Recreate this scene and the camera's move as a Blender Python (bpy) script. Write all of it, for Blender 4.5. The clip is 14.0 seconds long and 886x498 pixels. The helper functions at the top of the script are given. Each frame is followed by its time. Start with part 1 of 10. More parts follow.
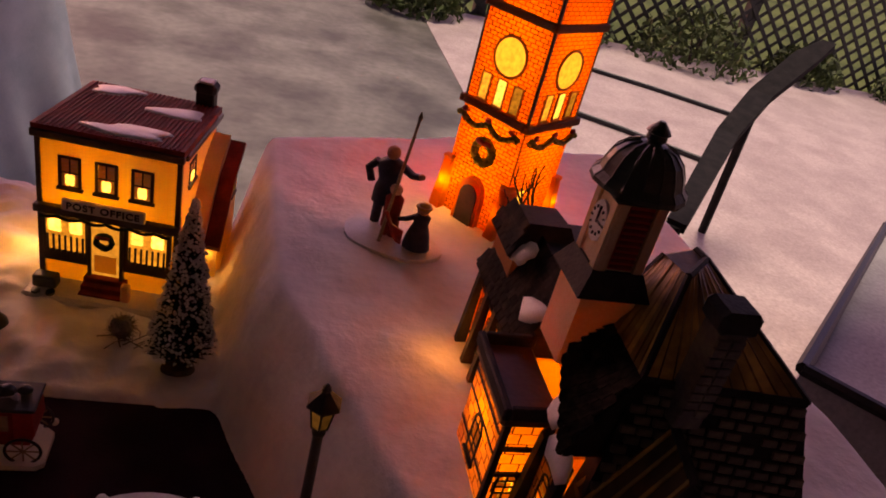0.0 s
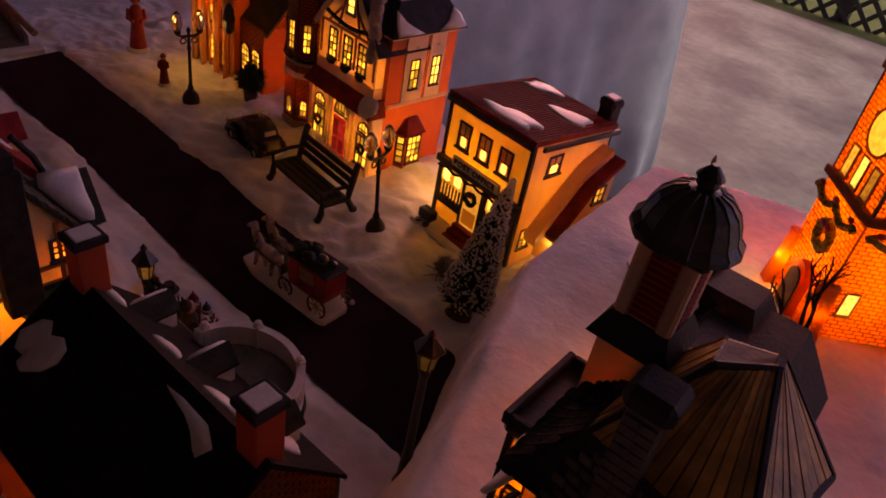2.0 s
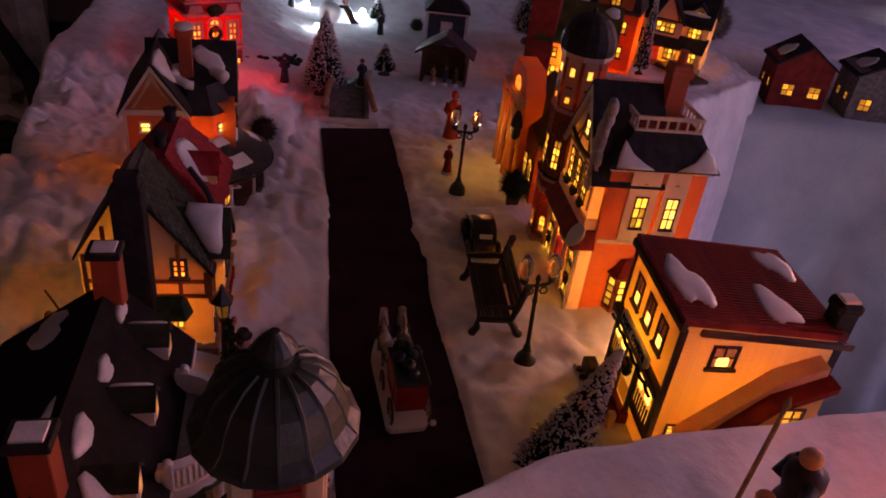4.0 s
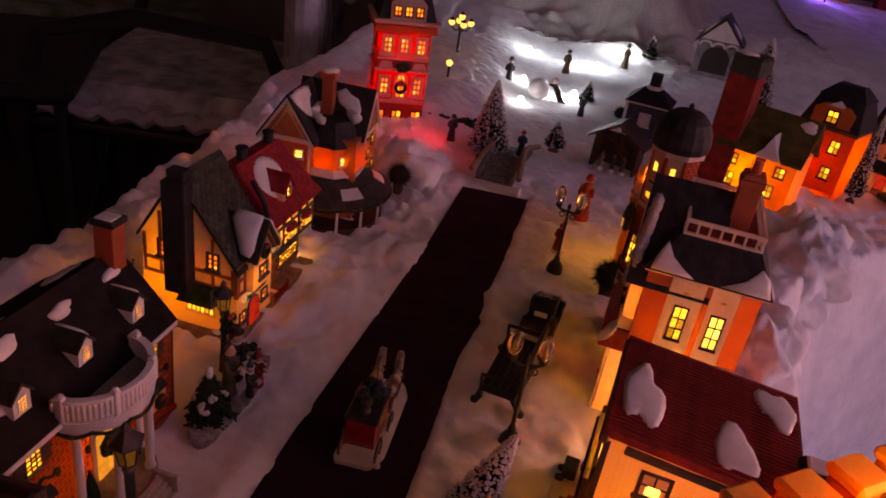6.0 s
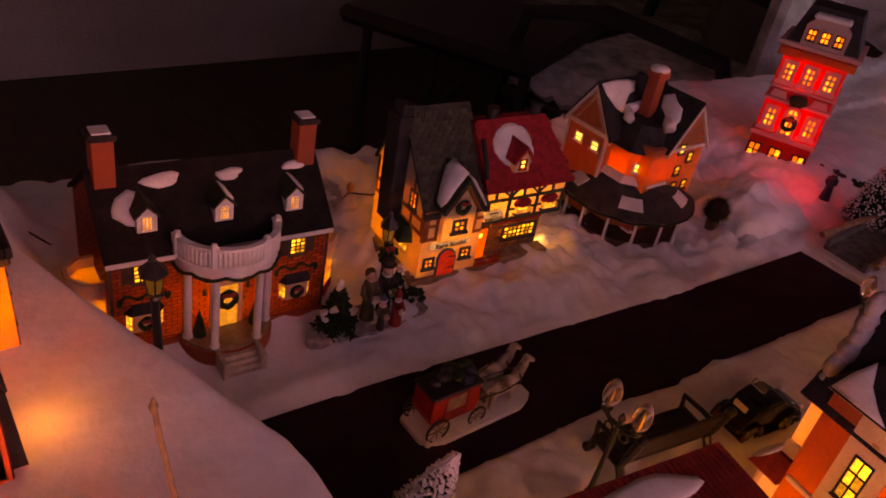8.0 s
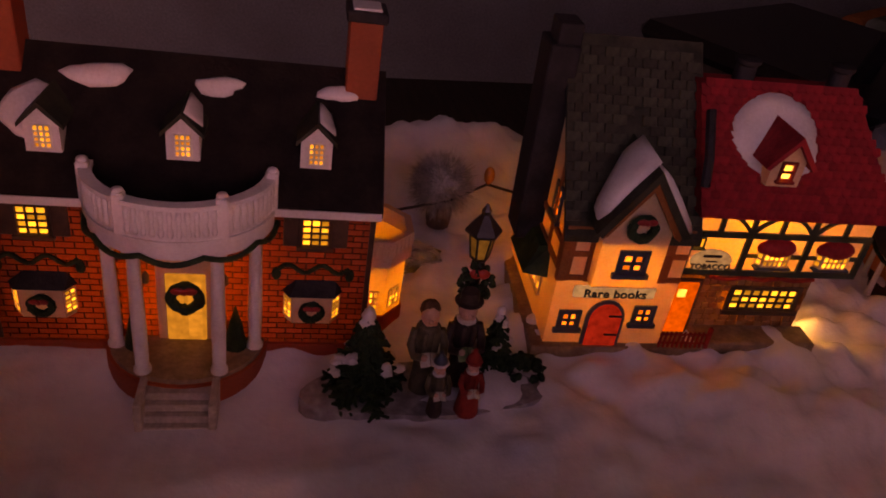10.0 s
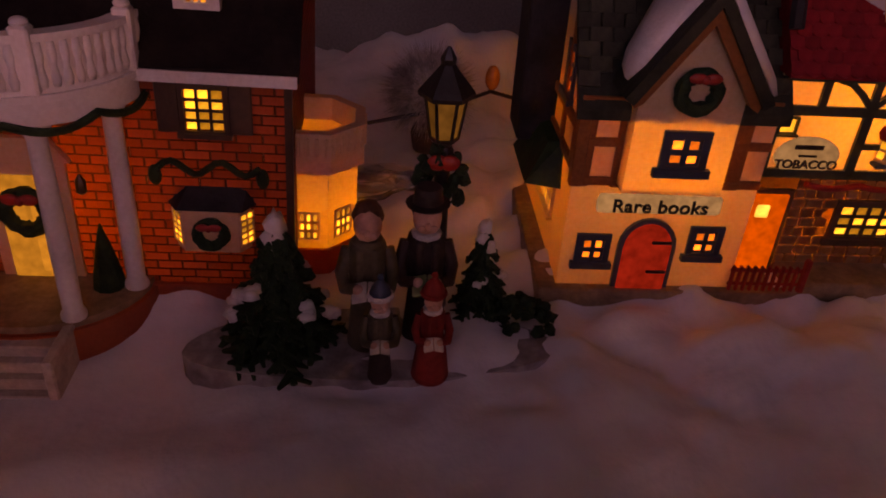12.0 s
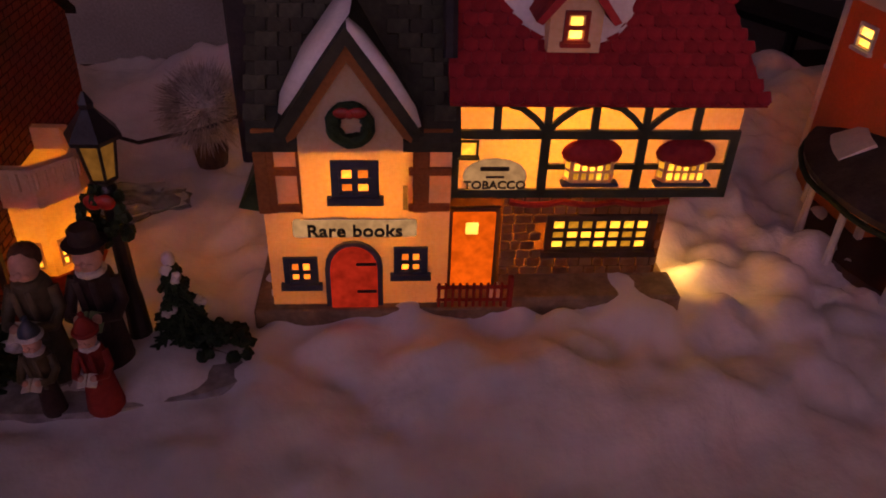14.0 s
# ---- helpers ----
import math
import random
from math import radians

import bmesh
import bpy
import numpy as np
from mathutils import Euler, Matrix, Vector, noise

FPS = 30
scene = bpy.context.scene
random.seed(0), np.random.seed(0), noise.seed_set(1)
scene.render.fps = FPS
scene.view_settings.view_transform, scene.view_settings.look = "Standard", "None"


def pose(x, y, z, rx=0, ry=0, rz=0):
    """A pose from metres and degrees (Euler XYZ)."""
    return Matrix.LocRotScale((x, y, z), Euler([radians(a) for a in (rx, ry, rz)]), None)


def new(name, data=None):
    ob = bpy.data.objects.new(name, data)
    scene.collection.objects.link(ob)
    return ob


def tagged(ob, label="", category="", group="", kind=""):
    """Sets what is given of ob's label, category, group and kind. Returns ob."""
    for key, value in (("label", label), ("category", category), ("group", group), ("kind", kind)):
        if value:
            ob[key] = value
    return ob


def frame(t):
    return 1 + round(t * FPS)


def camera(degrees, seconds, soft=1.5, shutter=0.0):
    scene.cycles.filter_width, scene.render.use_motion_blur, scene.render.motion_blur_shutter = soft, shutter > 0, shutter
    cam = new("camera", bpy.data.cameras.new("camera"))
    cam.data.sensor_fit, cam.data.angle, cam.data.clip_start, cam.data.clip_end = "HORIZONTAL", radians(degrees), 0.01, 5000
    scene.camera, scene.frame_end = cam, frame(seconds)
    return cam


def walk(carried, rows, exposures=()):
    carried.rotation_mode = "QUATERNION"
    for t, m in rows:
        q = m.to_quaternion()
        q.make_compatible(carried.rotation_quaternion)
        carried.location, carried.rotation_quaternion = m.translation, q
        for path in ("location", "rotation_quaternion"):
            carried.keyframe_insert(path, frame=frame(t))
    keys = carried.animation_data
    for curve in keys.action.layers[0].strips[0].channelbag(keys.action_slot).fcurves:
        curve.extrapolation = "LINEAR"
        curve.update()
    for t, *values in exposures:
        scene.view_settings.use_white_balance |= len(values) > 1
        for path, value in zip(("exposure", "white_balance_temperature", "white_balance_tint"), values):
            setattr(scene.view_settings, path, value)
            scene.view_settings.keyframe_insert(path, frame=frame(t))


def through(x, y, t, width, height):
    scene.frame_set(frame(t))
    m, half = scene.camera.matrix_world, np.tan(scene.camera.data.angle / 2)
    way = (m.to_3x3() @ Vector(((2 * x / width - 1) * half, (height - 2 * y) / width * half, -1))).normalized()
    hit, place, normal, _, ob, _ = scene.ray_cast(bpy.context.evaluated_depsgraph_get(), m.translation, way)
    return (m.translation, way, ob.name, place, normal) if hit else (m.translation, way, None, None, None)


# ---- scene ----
cam = camera(61.31, 14.0, 1.8)
ROWS = [
    (0, 0.3079, -0.4655, 0.3787, 59.73, -13.04, -9.90),
    (0.5, 0.3322, -0.5057, 0.3937, 57.77, -12.91, 1.96),
    (1, 0.3316, -0.5099, 0.3824, 55.94, -12.19, 14.65),
    (1.5, 0.4042, -0.4878, 0.3924, 54.57, -9.66, 29.12),
    (2, 0.5085, -0.4464, 0.4025, 53.90, -9.26, 39.47),
    (2.5, 0.5433, -0.3965, 0.4120, 54.43, -8.09, 50.42),
    (3, 0.5498, -0.3334, 0.4017, 55.06, -6.84, 61.00),
    (5.5, 0.6381, -0.0743, 0.4103, 61.79, -7.77, 94.87),
    (6, 0.6066, -0.0251, 0.4141, 61.27, -7.87, 101.50),
    (6.5, 0.5858, 0.0099, 0.4084, 59.72, -7.95, 110.13),
    (7, 0.5499, 0.0699, 0.3979, 58.51, -8.24, 120.62),
    (7.5, 0.5078, 0.1325, 0.4084, 57.64, -8.29, 132.98),
    (8, 0.4608, 0.1600, 0.3974, 57.03, -8.71, 143.60),
    (10.5, 0.2174, -0.0172, 0.2149, 57.41, -5.64, 171.08),
    (11, 0.2051, -0.0317, 0.1866, 57.49, -4.84, 171.99),
    (11.5, 0.1905, -0.0391, 0.1681, 58.12, -3.81, 172.69),
    (12, 0.1880, -0.0466, 0.1616, 58.28, -3.12, 172.75),
    (12.5, 0.1851, -0.0473, 0.1582, 58.32, -2.81, 172.76),
    (13, 0.1740, -0.0496, 0.1574, 57.84, -3.01, 172.00),
    (13.5, 0.1408, -0.0457, 0.1787, 56.98, -2.69, 172.10),
    (14, 0.0916, -0.0369, 0.1830, 56.40, -1.81, 171.48),

]
walk(cam, [(t, pose(x, y, z, rx, ry, rz)) for t, x, y, z, rx, ry, rz in ROWS], [(0.0, 0.64, 8500, 26), (1.0, 0.64, 8900, 29), (3.0, 0.66, 7000, 27), (5.5, 0.92, 8800, 34), (7.5, 0.94, 10400, 40), (10.5, 0.42, 9000, 31), (12.5, 0.24, 8700, 29), (13.5, 0.50, 8000, 27), (14.0, 0.58, 7500, 25)])

# ---------------------------------------------------------------- light
world = bpy.data.worlds.new("dusk")
scene.world = world
world.use_nodes = True
wn = world.node_tree
sky = wn.nodes.new("ShaderNodeTexSky")
sky.sky_type = "NISHITA"
sky.sun_disc = False
sky.sun_elevation, sky.sun_rotation = radians(16), radians(-30)
dusk = wn.nodes.new("ShaderNodeMix")
dusk.data_type, dusk.blend_type = "RGBA", "MULTIPLY"
dusk.inputs["Factor"].default_value = 1.0
dusk.inputs["B"].default_value = (1.28, 0.74, 1.14, 1)
wn.links.new(sky.outputs[0], dusk.inputs["A"])
wn.links.new(dusk.outputs["Result"], wn.nodes["Background"].inputs["Color"])
wn.nodes["Background"].inputs["Strength"].default_value = 0.115
sun = bpy.data.lights.new("dusk_sun", "SUN")
sun.energy, sun.angle, sun.color = 2.3, radians(16), (1.0, 0.93, 0.86)
sob = new("dusk_sun", sun)
sob.matrix_world = pose(0, 0, 3, 18, 0, 150)

# ---------------------------------------------------------------- materials


def nodes_of(name):
    m = bpy.data.materials.new(name)
    m.use_nodes = True
    nt = m.node_tree
    nt.nodes.clear()
    out = nt.nodes.new("ShaderNodeOutputMaterial")
    return m, nt, out


def surf(name, a, b, scale=40.0, rough=0.6, bump=0.15, bump_scale=400.0, metal=0.0, glow_through=0.0, sheen=0.0, stretch=(1, 1, 1), rnd=0.0, through=None):
    """Two mottled colours, grain at two scales, fine relief; glow_through: share of light let through, as thin porcelain does."""
    m, nt, out = nodes_of(name)
    N, L = nt.nodes.new, nt.links.new
    tc, mp = N("ShaderNodeTexCoord"), N("ShaderNodeMapping")
    mp.inputs["Scale"].default_value = stretch
    L(tc.outputs["Object"], mp.inputs["Vector"])
    n1, n2 = N("ShaderNodeTexNoise"), N("ShaderNodeTexNoise")
    n1.inputs["Scale"].default_value, n1.inputs["Detail"].default_value = scale, 4
    n2.inputs["Scale"].default_value, n2.inputs["Detail"].default_value = bump_scale, 3
    for n in (n1, n2):
        L(mp.outputs[0], n.inputs["Vector"])
    ramp = N("ShaderNodeValToRGB")
    ramp.color_ramp.elements[0].position, ramp.color_ramp.elements[1].position = 0.35, 0.65
    ramp.color_ramp.elements[0].color, ramp.color_ramp.elements[1].color = (*a, 1), (*b, 1)
    L(n1.outputs["Fac"], ramp.inputs["Fac"])
    col = ramp.outputs["Color"]
    mixg = N("ShaderNodeMix")
    mixg.data_type, mixg.blend_type = "RGBA", "OVERLAY"
    mixg.inputs["Factor"].default_value = 0.35
    L(col, mixg.inputs["A"])
    L(n2.outputs["Fac"], mixg.inputs["B"])
    col = mixg.outputs["Result"]
    if rnd:
        oi, hs, mr = N("ShaderNodeObjectInfo"), N("ShaderNodeHueSaturation"), N("ShaderNodeMapRange")
        mr.inputs["To Min"].default_value, mr.inputs["To Max"].default_value = 1 - rnd, 1 + rnd
        L(oi.outputs["Random"], mr.inputs["Value"])
        L(mr.outputs[0], hs.inputs["Value"])
        L(col, hs.inputs["Color"])
        col = hs.outputs["Color"]
    p = N("ShaderNodeBsdfPrincipled")
    L(col, p.inputs["Base Color"])
    p.inputs["Metallic"].default_value = metal
    p.inputs["Specular IOR Level"].default_value = 0.5 if rough < 0.5 else (0.22 if rough < 0.8 else 0.08)
    mr = N("ShaderNodeMapRange")
    mr.inputs["To Min"].default_value, mr.inputs["To Max"].default_value = rough * 0.8, min(1, rough * 1.2)
    L(n1.outputs["Fac"], mr.inputs["Value"])
    L(mr.outputs[0], p.inputs["Roughness"])
    if sheen:
        p.inputs["Sheen Weight"].default_value = sheen
    if bump:
        bp = N("ShaderNodeBump")
        bp.inputs["Strength"].default_value, bp.inputs["Distance"].default_value = bump, 0.0015
        L(n2.outputs["Fac"], bp.inputs["Height"])
        L(bp.outputs[0], p.inputs["Normal"])
    last = p.outputs[0]
    if glow_through:
        tr, mx = N("ShaderNodeBsdfTranslucent"), N("ShaderNodeMixShader")
        if through:
            tr.inputs["Color"].default_value = (*through, 1)
        else:
            L(col, tr.inputs["Color"])
        mx.inputs["Fac"].default_value = glow_through
        L(last, mx.inputs[1])
        L(tr.outputs[0], mx.inputs[2])
        last = mx.outputs[0]
    L(last, out.inputs["Surface"])
    return m


def lit(name, col, lo, hi, uneven=0.0):
    """A glowing piece: emission stands in for a bulb behind a pane, door or sign; each has its own brightness."""
    m, nt, out = nodes_of(name)
    N, L = nt.nodes.new, nt.links.new
    oi, mr, e, no = N("ShaderNodeObjectInfo"), N("ShaderNodeMapRange"), N("ShaderNodeEmission"), N("ShaderNodeTexNoise")
    mr.inputs["To Min"].default_value, mr.inputs["To Max"].default_value = lo, hi
    mr.inputs["From Min"].default_value, mr.inputs["From Max"].default_value = 0.30, 0.75
    L(oi.outputs["Random"], mr.inputs["Value"])
    tc = N("ShaderNodeTexCoord")
    L(tc.outputs["Object"], no.inputs["Vector"])
    no.inputs["Scale"].default_value = 260.0
    ml, m2 = N("ShaderNodeMath"), N("ShaderNodeMapRange")
    m2.inputs["From Min"].default_value, m2.inputs["From Max"].default_value = 0.3, 0.7
    m2.inputs["To Min"].default_value, m2.inputs["To Max"].default_value = 1 - uneven, 1 + uneven
    L(no.outputs["Fac"], m2.inputs["Value"])
    ml.operation = "MULTIPLY"
    L(mr.outputs[0], ml.inputs[0])
    L(m2.outputs[0], ml.inputs[1])
    e.inputs["Color"].default_value = (*col, 1)
    L(ml.outputs[0], e.inputs["Strength"])
    L(e.outputs[0], out.inputs["Surface"])
    return m


def glass(name, col=(1, 1, 1), rough=0.05):
    m, nt, out = nodes_of(name)
    p = nt.nodes.new("ShaderNodeBsdfPrincipled")
    p.inputs["Base Color"].default_value = (*col, 1)
    p.inputs["Roughness"].default_value = rough
    p.inputs["Transmission Weight"].default_value = 0.9
    p.inputs["IOR"].default_value = 1.3
    nt.links.new(p.outputs[0], out.inputs["Surface"])
    return m


def dim(c, k):
    return tuple(v * k for v in c)


def porc(name, c, through=0.35, rough=0.35, tint=None, scale=60, bump=0.1):
    return surf(name, dim(c, 0.82), c, scale, rough, bump, 700, glow_through=through, through=tint)


SNOW = surf("cotton_snow", (0.70, 0.70, 0.73), (0.84, 0.83, 0.84), 22, 0.95, 0.75, 110, sheen=0.3)
SNOWPAINT = porc("snow_glaze", (0.78, 0.76, 0.74), 0.12)
WHITE = porc("white_glaze", (0.76, 0.74, 0.72), 0.12)
CREAM = porc("cream_glaze", (0.74, 0.62, 0.42), 0.36, tint=(1.0, 0.56, 0.11))
YELLOW = porc("yellow_clapboard", (0.75, 0.60, 0.30), 0.40, tint=(1.0, 0.64, 0.12))
BRICKRED = porc("red_brick_glaze", (0.36, 0.10, 0.05), 0.28, 0.5, tint=(1.0, 0.22, 0.03))
BRICKORANGE = porc("orange_brick_glaze", (0.50, 0.17, 0.06), 0.42, 0.5, tint=(1.0, 0.20, 0.02))
DKROOF = surf("dark_slate_glaze", (0.012, 0.011, 0.012), (0.03, 0.028, 0.03), 90, 0.65, 0.25, 500)
BLACKROOF = surf("black_shingle_glaze", (0.010, 0.008, 0.008), (0.020, 0.016, 0.014), 90, 0.85, 0.3, 500)
GREENROOF = surf("dark_green_slate_glaze", (0.016, 0.020, 0.013), (0.045, 0.047, 0.030), 90, 0.62, 0.25, 500)
MOSS = surf("olive_roof_glaze", (0.05, 0.05, 0.012), (0.10, 0.09, 0.03), 60, 0.5, 0.3, 400)
REDROOF = surf("dark_red_roof_glaze", (0.15, 0.016, 0.013), (0.28, 0.035, 0.024), 60, 0.7, 0.2, 500)
TILERED = surf("crimson_tile_glaze", (0.20, 0.012, 0.018), (0.32, 0.03, 0.03), 80, 0.7, 0.2, 500, rnd=0.2)
TRIM = surf("dark_brown_trim", (0.035, 0.02, 0.014), (0.07, 0.04, 0.025), 80, 0.45, 0.15, 500)
GREENTRIM = surf("dark_green_trim", (0.015, 0.03, 0.018), (0.03, 0.05, 0.03), 80, 0.45, 0.15, 500)
TIMBER = porc("brown_timber_glaze", (0.30, 0.12, 0.04), 0.15, 0.5)
BLUETRIM = surf("slate_blue_trim", (0.02, 0.035, 0.06), (0.04, 0.06, 0.09), 80, 0.45, 0.1, 500)
REDDOOR = porc("red_door_glaze", (0.42, 0.03, 0.02), 0.25, 0.4, tint=(1.0, 0.08, 0.02))
STONE = surf("brown_fieldstone", (0.12, 0.075, 0.035), (0.26, 0.17, 0.08), 120, 0.6, 0.3, 500, rnd=0.25, glow_through=0.12, through=(1.0, 0.35, 0.05))
GREENERY = surf("dark_green_garland", (0.009, 0.021, 0.009), (0.022, 0.044, 0.018), 200, 0.7, 0.6, 600)
PINE = surf("bottlebrush_green", (0.012, 0.025, 0.016), (0.035, 0.055, 0.04), 200, 0.8, 0.4, 600)
TWIG = surf("dark_twig", (0.03, 0.022, 0.018), (0.06, 0.045, 0.035), 150, 0.8, 0.4, 600)
GREYBUSH = surf("grey_dry_bush", (0.15, 0.135, 0.115), (0.32, 0.29, 0.25), 150, 0.9, 0.4, 600)
PALEBUSH = surf("pale_dry_bush", (0.26, 0.25, 0.24), (0.50, 0.48, 0.46), 150, 0.9, 0.4, 600)
IRON = surf("black_iron_paint", (0.008, 0.008, 0.008), (0.020, 0.018, 0.018), 120, 0.4, 0.15, 500)
IRONGREEN = surf("green_black_iron", (0.01, 0.016, 0.012), (0.025, 0.035, 0.026), 120, 0.4, 0.15, 500)
ROADM = surf("dark_felt_road", (0.020, 0.008, 0.015), (0.036, 0.015, 0.026), 25, 0.95, 0.5, 900)
REDPAINT = surf("red_enamel", (0.24, 0.015, 0.012), (0.36, 0.03, 0.02), 100, 0.4, 0.1, 500)
PINKFLESH = surf("painted_resin_skin", (0.42, 0.25, 0.18), (0.55, 0.34, 0.25), 150, 0.5, 0.1, 500)
NAVY = surf("navy_resin", (0.015, 0.018, 0.035), (0.03, 0.035, 0.06), 150, 0.5, 0.15, 500)
BROWNRES = surf("brown_resin", (0.05, 0.03, 0.018), (0.11, 0.065, 0.035), 150, 0.55, 0.2, 500)
TANRES = surf("tan_resin", (0.20, 0.14, 0.08), (0.32, 0.23, 0.14), 150, 0.55, 0.2, 500)
CHROME = surf("worn_silver", (0.5, 0.5, 0.5), (0.65, 0.65, 0.65), 100, 0.3, 0.05, 500, metal=0.9)
GOLD = surf("brass_paint", (0.45, 0.28, 0.07), (0.6, 0.4, 0.12), 100, 0.35, 0.1, 500, metal=0.6)
GLOW = lit("lit_pane", (1.0, 0.42, 0.035), 0.30, 1.9, 0.5)
GLOWSOFT = lit("dim_lit_pane", (1.0, 0.37, 0.035), 0.30, 0.85, 0.45)
GLOWHOT = lit("bright_lit_pane", (1.0, 0.52, 0.075), 1.4, 2.8, 0.35)
GLOWRED = lit("red_lit_pane", (1.0, 0.20, 0.02), 0.6, 2.4, 0.4)
# red and orange doors emit, in place of light passing through them
REDLIT = lit("red_door_glow", (0.85, 0.045, 0.02), 0.10, 0.26, 0.3)
ORANGELIT = lit("orange_door_glow", (1.0, 0.13, 0.008), 0.5, 0.7, 0.25)
LAMPGLASS = lit("lamp_glass_pane", (1.0, 0.42, 0.08), 0.03, 0.09, 0.3)
BULBGLASS = glass("clear_globe_glass", (0.95, 0.85, 0.75), 0.08)
GLASS = glass("glass_wrap", (0.9, 0.92, 0.95), 0.05)

# ---------------------------------------------------------------- mesh building


class Solid:
    """Collects simple shaped solids into one mesh."""

    def __init__(self):
        self.bm = bmesh.new()

    def _add(self, verts, faces, m=None):
        vs = [self.bm.verts.new(m @ Vector(v) if m else v) for v in verts]
        for f in faces:
            try:
                self.bm.faces.new([vs[i] for i in f])
            except ValueError:
                pass
        return vs

    def box(self, x0, x1, y0, y1, z0, z1, m=None):
        v = [(x, y, z) for z in (z0, z1) for y in (y0, y1) for x in (x0, x1)]
        self._add(v, [(0, 2, 3, 1), (4, 5, 7, 6), (0, 1, 5, 4), (1, 3, 7, 5), (3, 2, 6, 7), (2, 0, 4, 6)], m)
        return self

    def shell(self, x0, x1, y0, y1, z0, z1, skip="", m=None):
        """A box with the faces in skip left open: S front, N back, E, W, T, B."""
        v = [(x, y, z) for z in (z0, z1) for y in (y0, y1) for x in (x0, x1)]
        f = {"B": (0, 2, 3, 1), "T": (4, 5, 7, 6), "S": (0, 1, 5, 4), "E": (1, 3, 7, 5), "N": (3, 2, 6, 7), "W": (2, 0, 4, 6)}
        self._add(v, [q for k, q in f.items() if k not in skip], m)
        return self

    def quad(self, *pts):
        self._add(pts, [tuple(range(len(pts)))])
        return self

    def slab(self, x0, x1, y0, y1, z0, z1, c=0.0006, m=None):
        """A box with its upright edges and rims eased by c."""
        pts = [(x0 + c, y0), (x1 - c, y0), (x1, y0 + c), (x1, y1 - c), (x1 - c, y1), (x0 + c, y1), (x0, y1 - c), (x0, y0 + c)]
        ins = [(min(max(x, x0 + c), x1 - c), min(max(y, y0 + c), y1 - c)) for x, y in pts]
        v = [(x, y, z0) for x, y in ins] + [(x, y, z0 + c) for x, y in pts] + [(x, y, z1 - c) for x, y in pts] + [(x, y, z1) for x, y in ins]
        f = [tuple(range(7, -1, -1)), tuple(range(24, 32))]
        for k in range(3):
            f += [(8 * k + i, 8 * k + (i + 1) % 8, 8 * k + 8 + (i + 1) % 8, 8 * k + 8 + i) for i in range(8)]
        self._add(v, f, m)
        return self

    def prism(self, pts, h0, h1, axis="z", m=None, caps=3):
        n = len(pts)
        put = {"z": lambda a, b, h: (a, b, h), "x": lambda a, b, h: (h, a, b), "y": lambda a, b, h: (a, h, b)}[axis]
        v = [put(a, b, h0) for a, b in pts] + [put(a, b, h1) for a, b in pts]
        f = [q for k, q in ((1, tuple(range(n - 1, -1, -1))), (2, tuple(range(n, 2 * n)))) if caps & k] + [(i, (i + 1) % n, n + (i + 1) % n, n + i) for i in range(n)]
        self._add(v, f, m)
        return self

    def hull(self, low, high, m=None):
        """A frustum between two polygons of as many corners, each of (x, y, z)."""
        n = len(low)
        f = [tuple(range(n - 1, -1, -1)), tuple(range(n, 2 * n))] + [(i, (i + 1) % n, n + (i + 1) % n, n + i) for i in range(n)]
        self._add(list(low) + list(high), f, m)
        return self

    def lathe(self, prof, seg=16, c=(0, 0, 0), turn=0.0, m=None):
        """prof: (radius, height) from the foot to the top."""
        v, f = [], []
        for r, z in prof:
            v += [(c[0] + r * math.cos(turn + 2 * math.pi * i / seg), c[1] + r * math.sin(turn + 2 * math.pi * i / seg), c[2] + z) for i in range(seg)]
        for k in range(len(prof) - 1):
            f += [(k * seg + i, k * seg + (i + 1) % seg, (k + 1) * seg + (i + 1) % seg, (k + 1) * seg + i) for i in range(seg)]
        f += [tuple(range(seg - 1, -1, -1)), tuple(range((len(prof) - 1) * seg, len(prof) * seg))]
        self._add(v, f, m)
        return self

    def tube(self, pts, r, r1=None, seg=7, m=None):
        r1 = r if r1 is None else r1
        v, f, n = [], [], len(pts)
        pts = [Vector(p) for p in pts]
        for k, p in enumerate(pts):
            d = (pts[min(k + 1, n - 1)] - pts[max(k - 1, 0)]).normalized()
            a = d.orthogonal().normalized() if k == 0 else (a - d * a.dot(d)).normalized()
            b = d.cross(a)
            q = r + (r1 - r) * k / max(1, n - 1)
            v += [tuple(p + q * (math.cos(2 * math.pi * i / seg) * a + math.sin(2 * math.pi * i / seg) * b)) for i in range(seg)]
        for k in range(n - 1):
            f += [(k * seg + i, k * seg + (i + 1) % seg, (k + 1) * seg + (i + 1) % seg, (k + 1) * seg + i) for i in range(seg)]
        f += [tuple(range(seg - 1, -1, -1)), tuple(range((n - 1) * seg, n * seg))]
        self._add(v, f, m)
        return self

    def ball(self, c, r, sx=1, sy=1, sz=1, seg=12, rings=8, rough=0.0, m=None):
        v, f = [], []
        for k in range(1, rings):
            ph = math.pi * k / rings
            for i in range(seg):
                th = 2 * math.pi * i / seg
                q = r * (1 + (random.uniform(-rough, rough) if rough else 0))
                v.append((c[0] + q * sx * math.sin(ph) * math.cos(th), c[1] + q * sy * math.sin(ph) * math.sin(th), c[2] - q * sz * math.cos(ph)))
        lo, hi = len(v), len(v) + 1
        v += [(c[0], c[1], c[2] - r * sz), (c[0], c[1], c[2] + r * sz)]
        for k in range(rings - 2):
            f += [(k * seg + i, k * seg + (i + 1) % seg, (k + 1) * seg + (i + 1) % seg, (k + 1) * seg + i) for i in range(seg)]
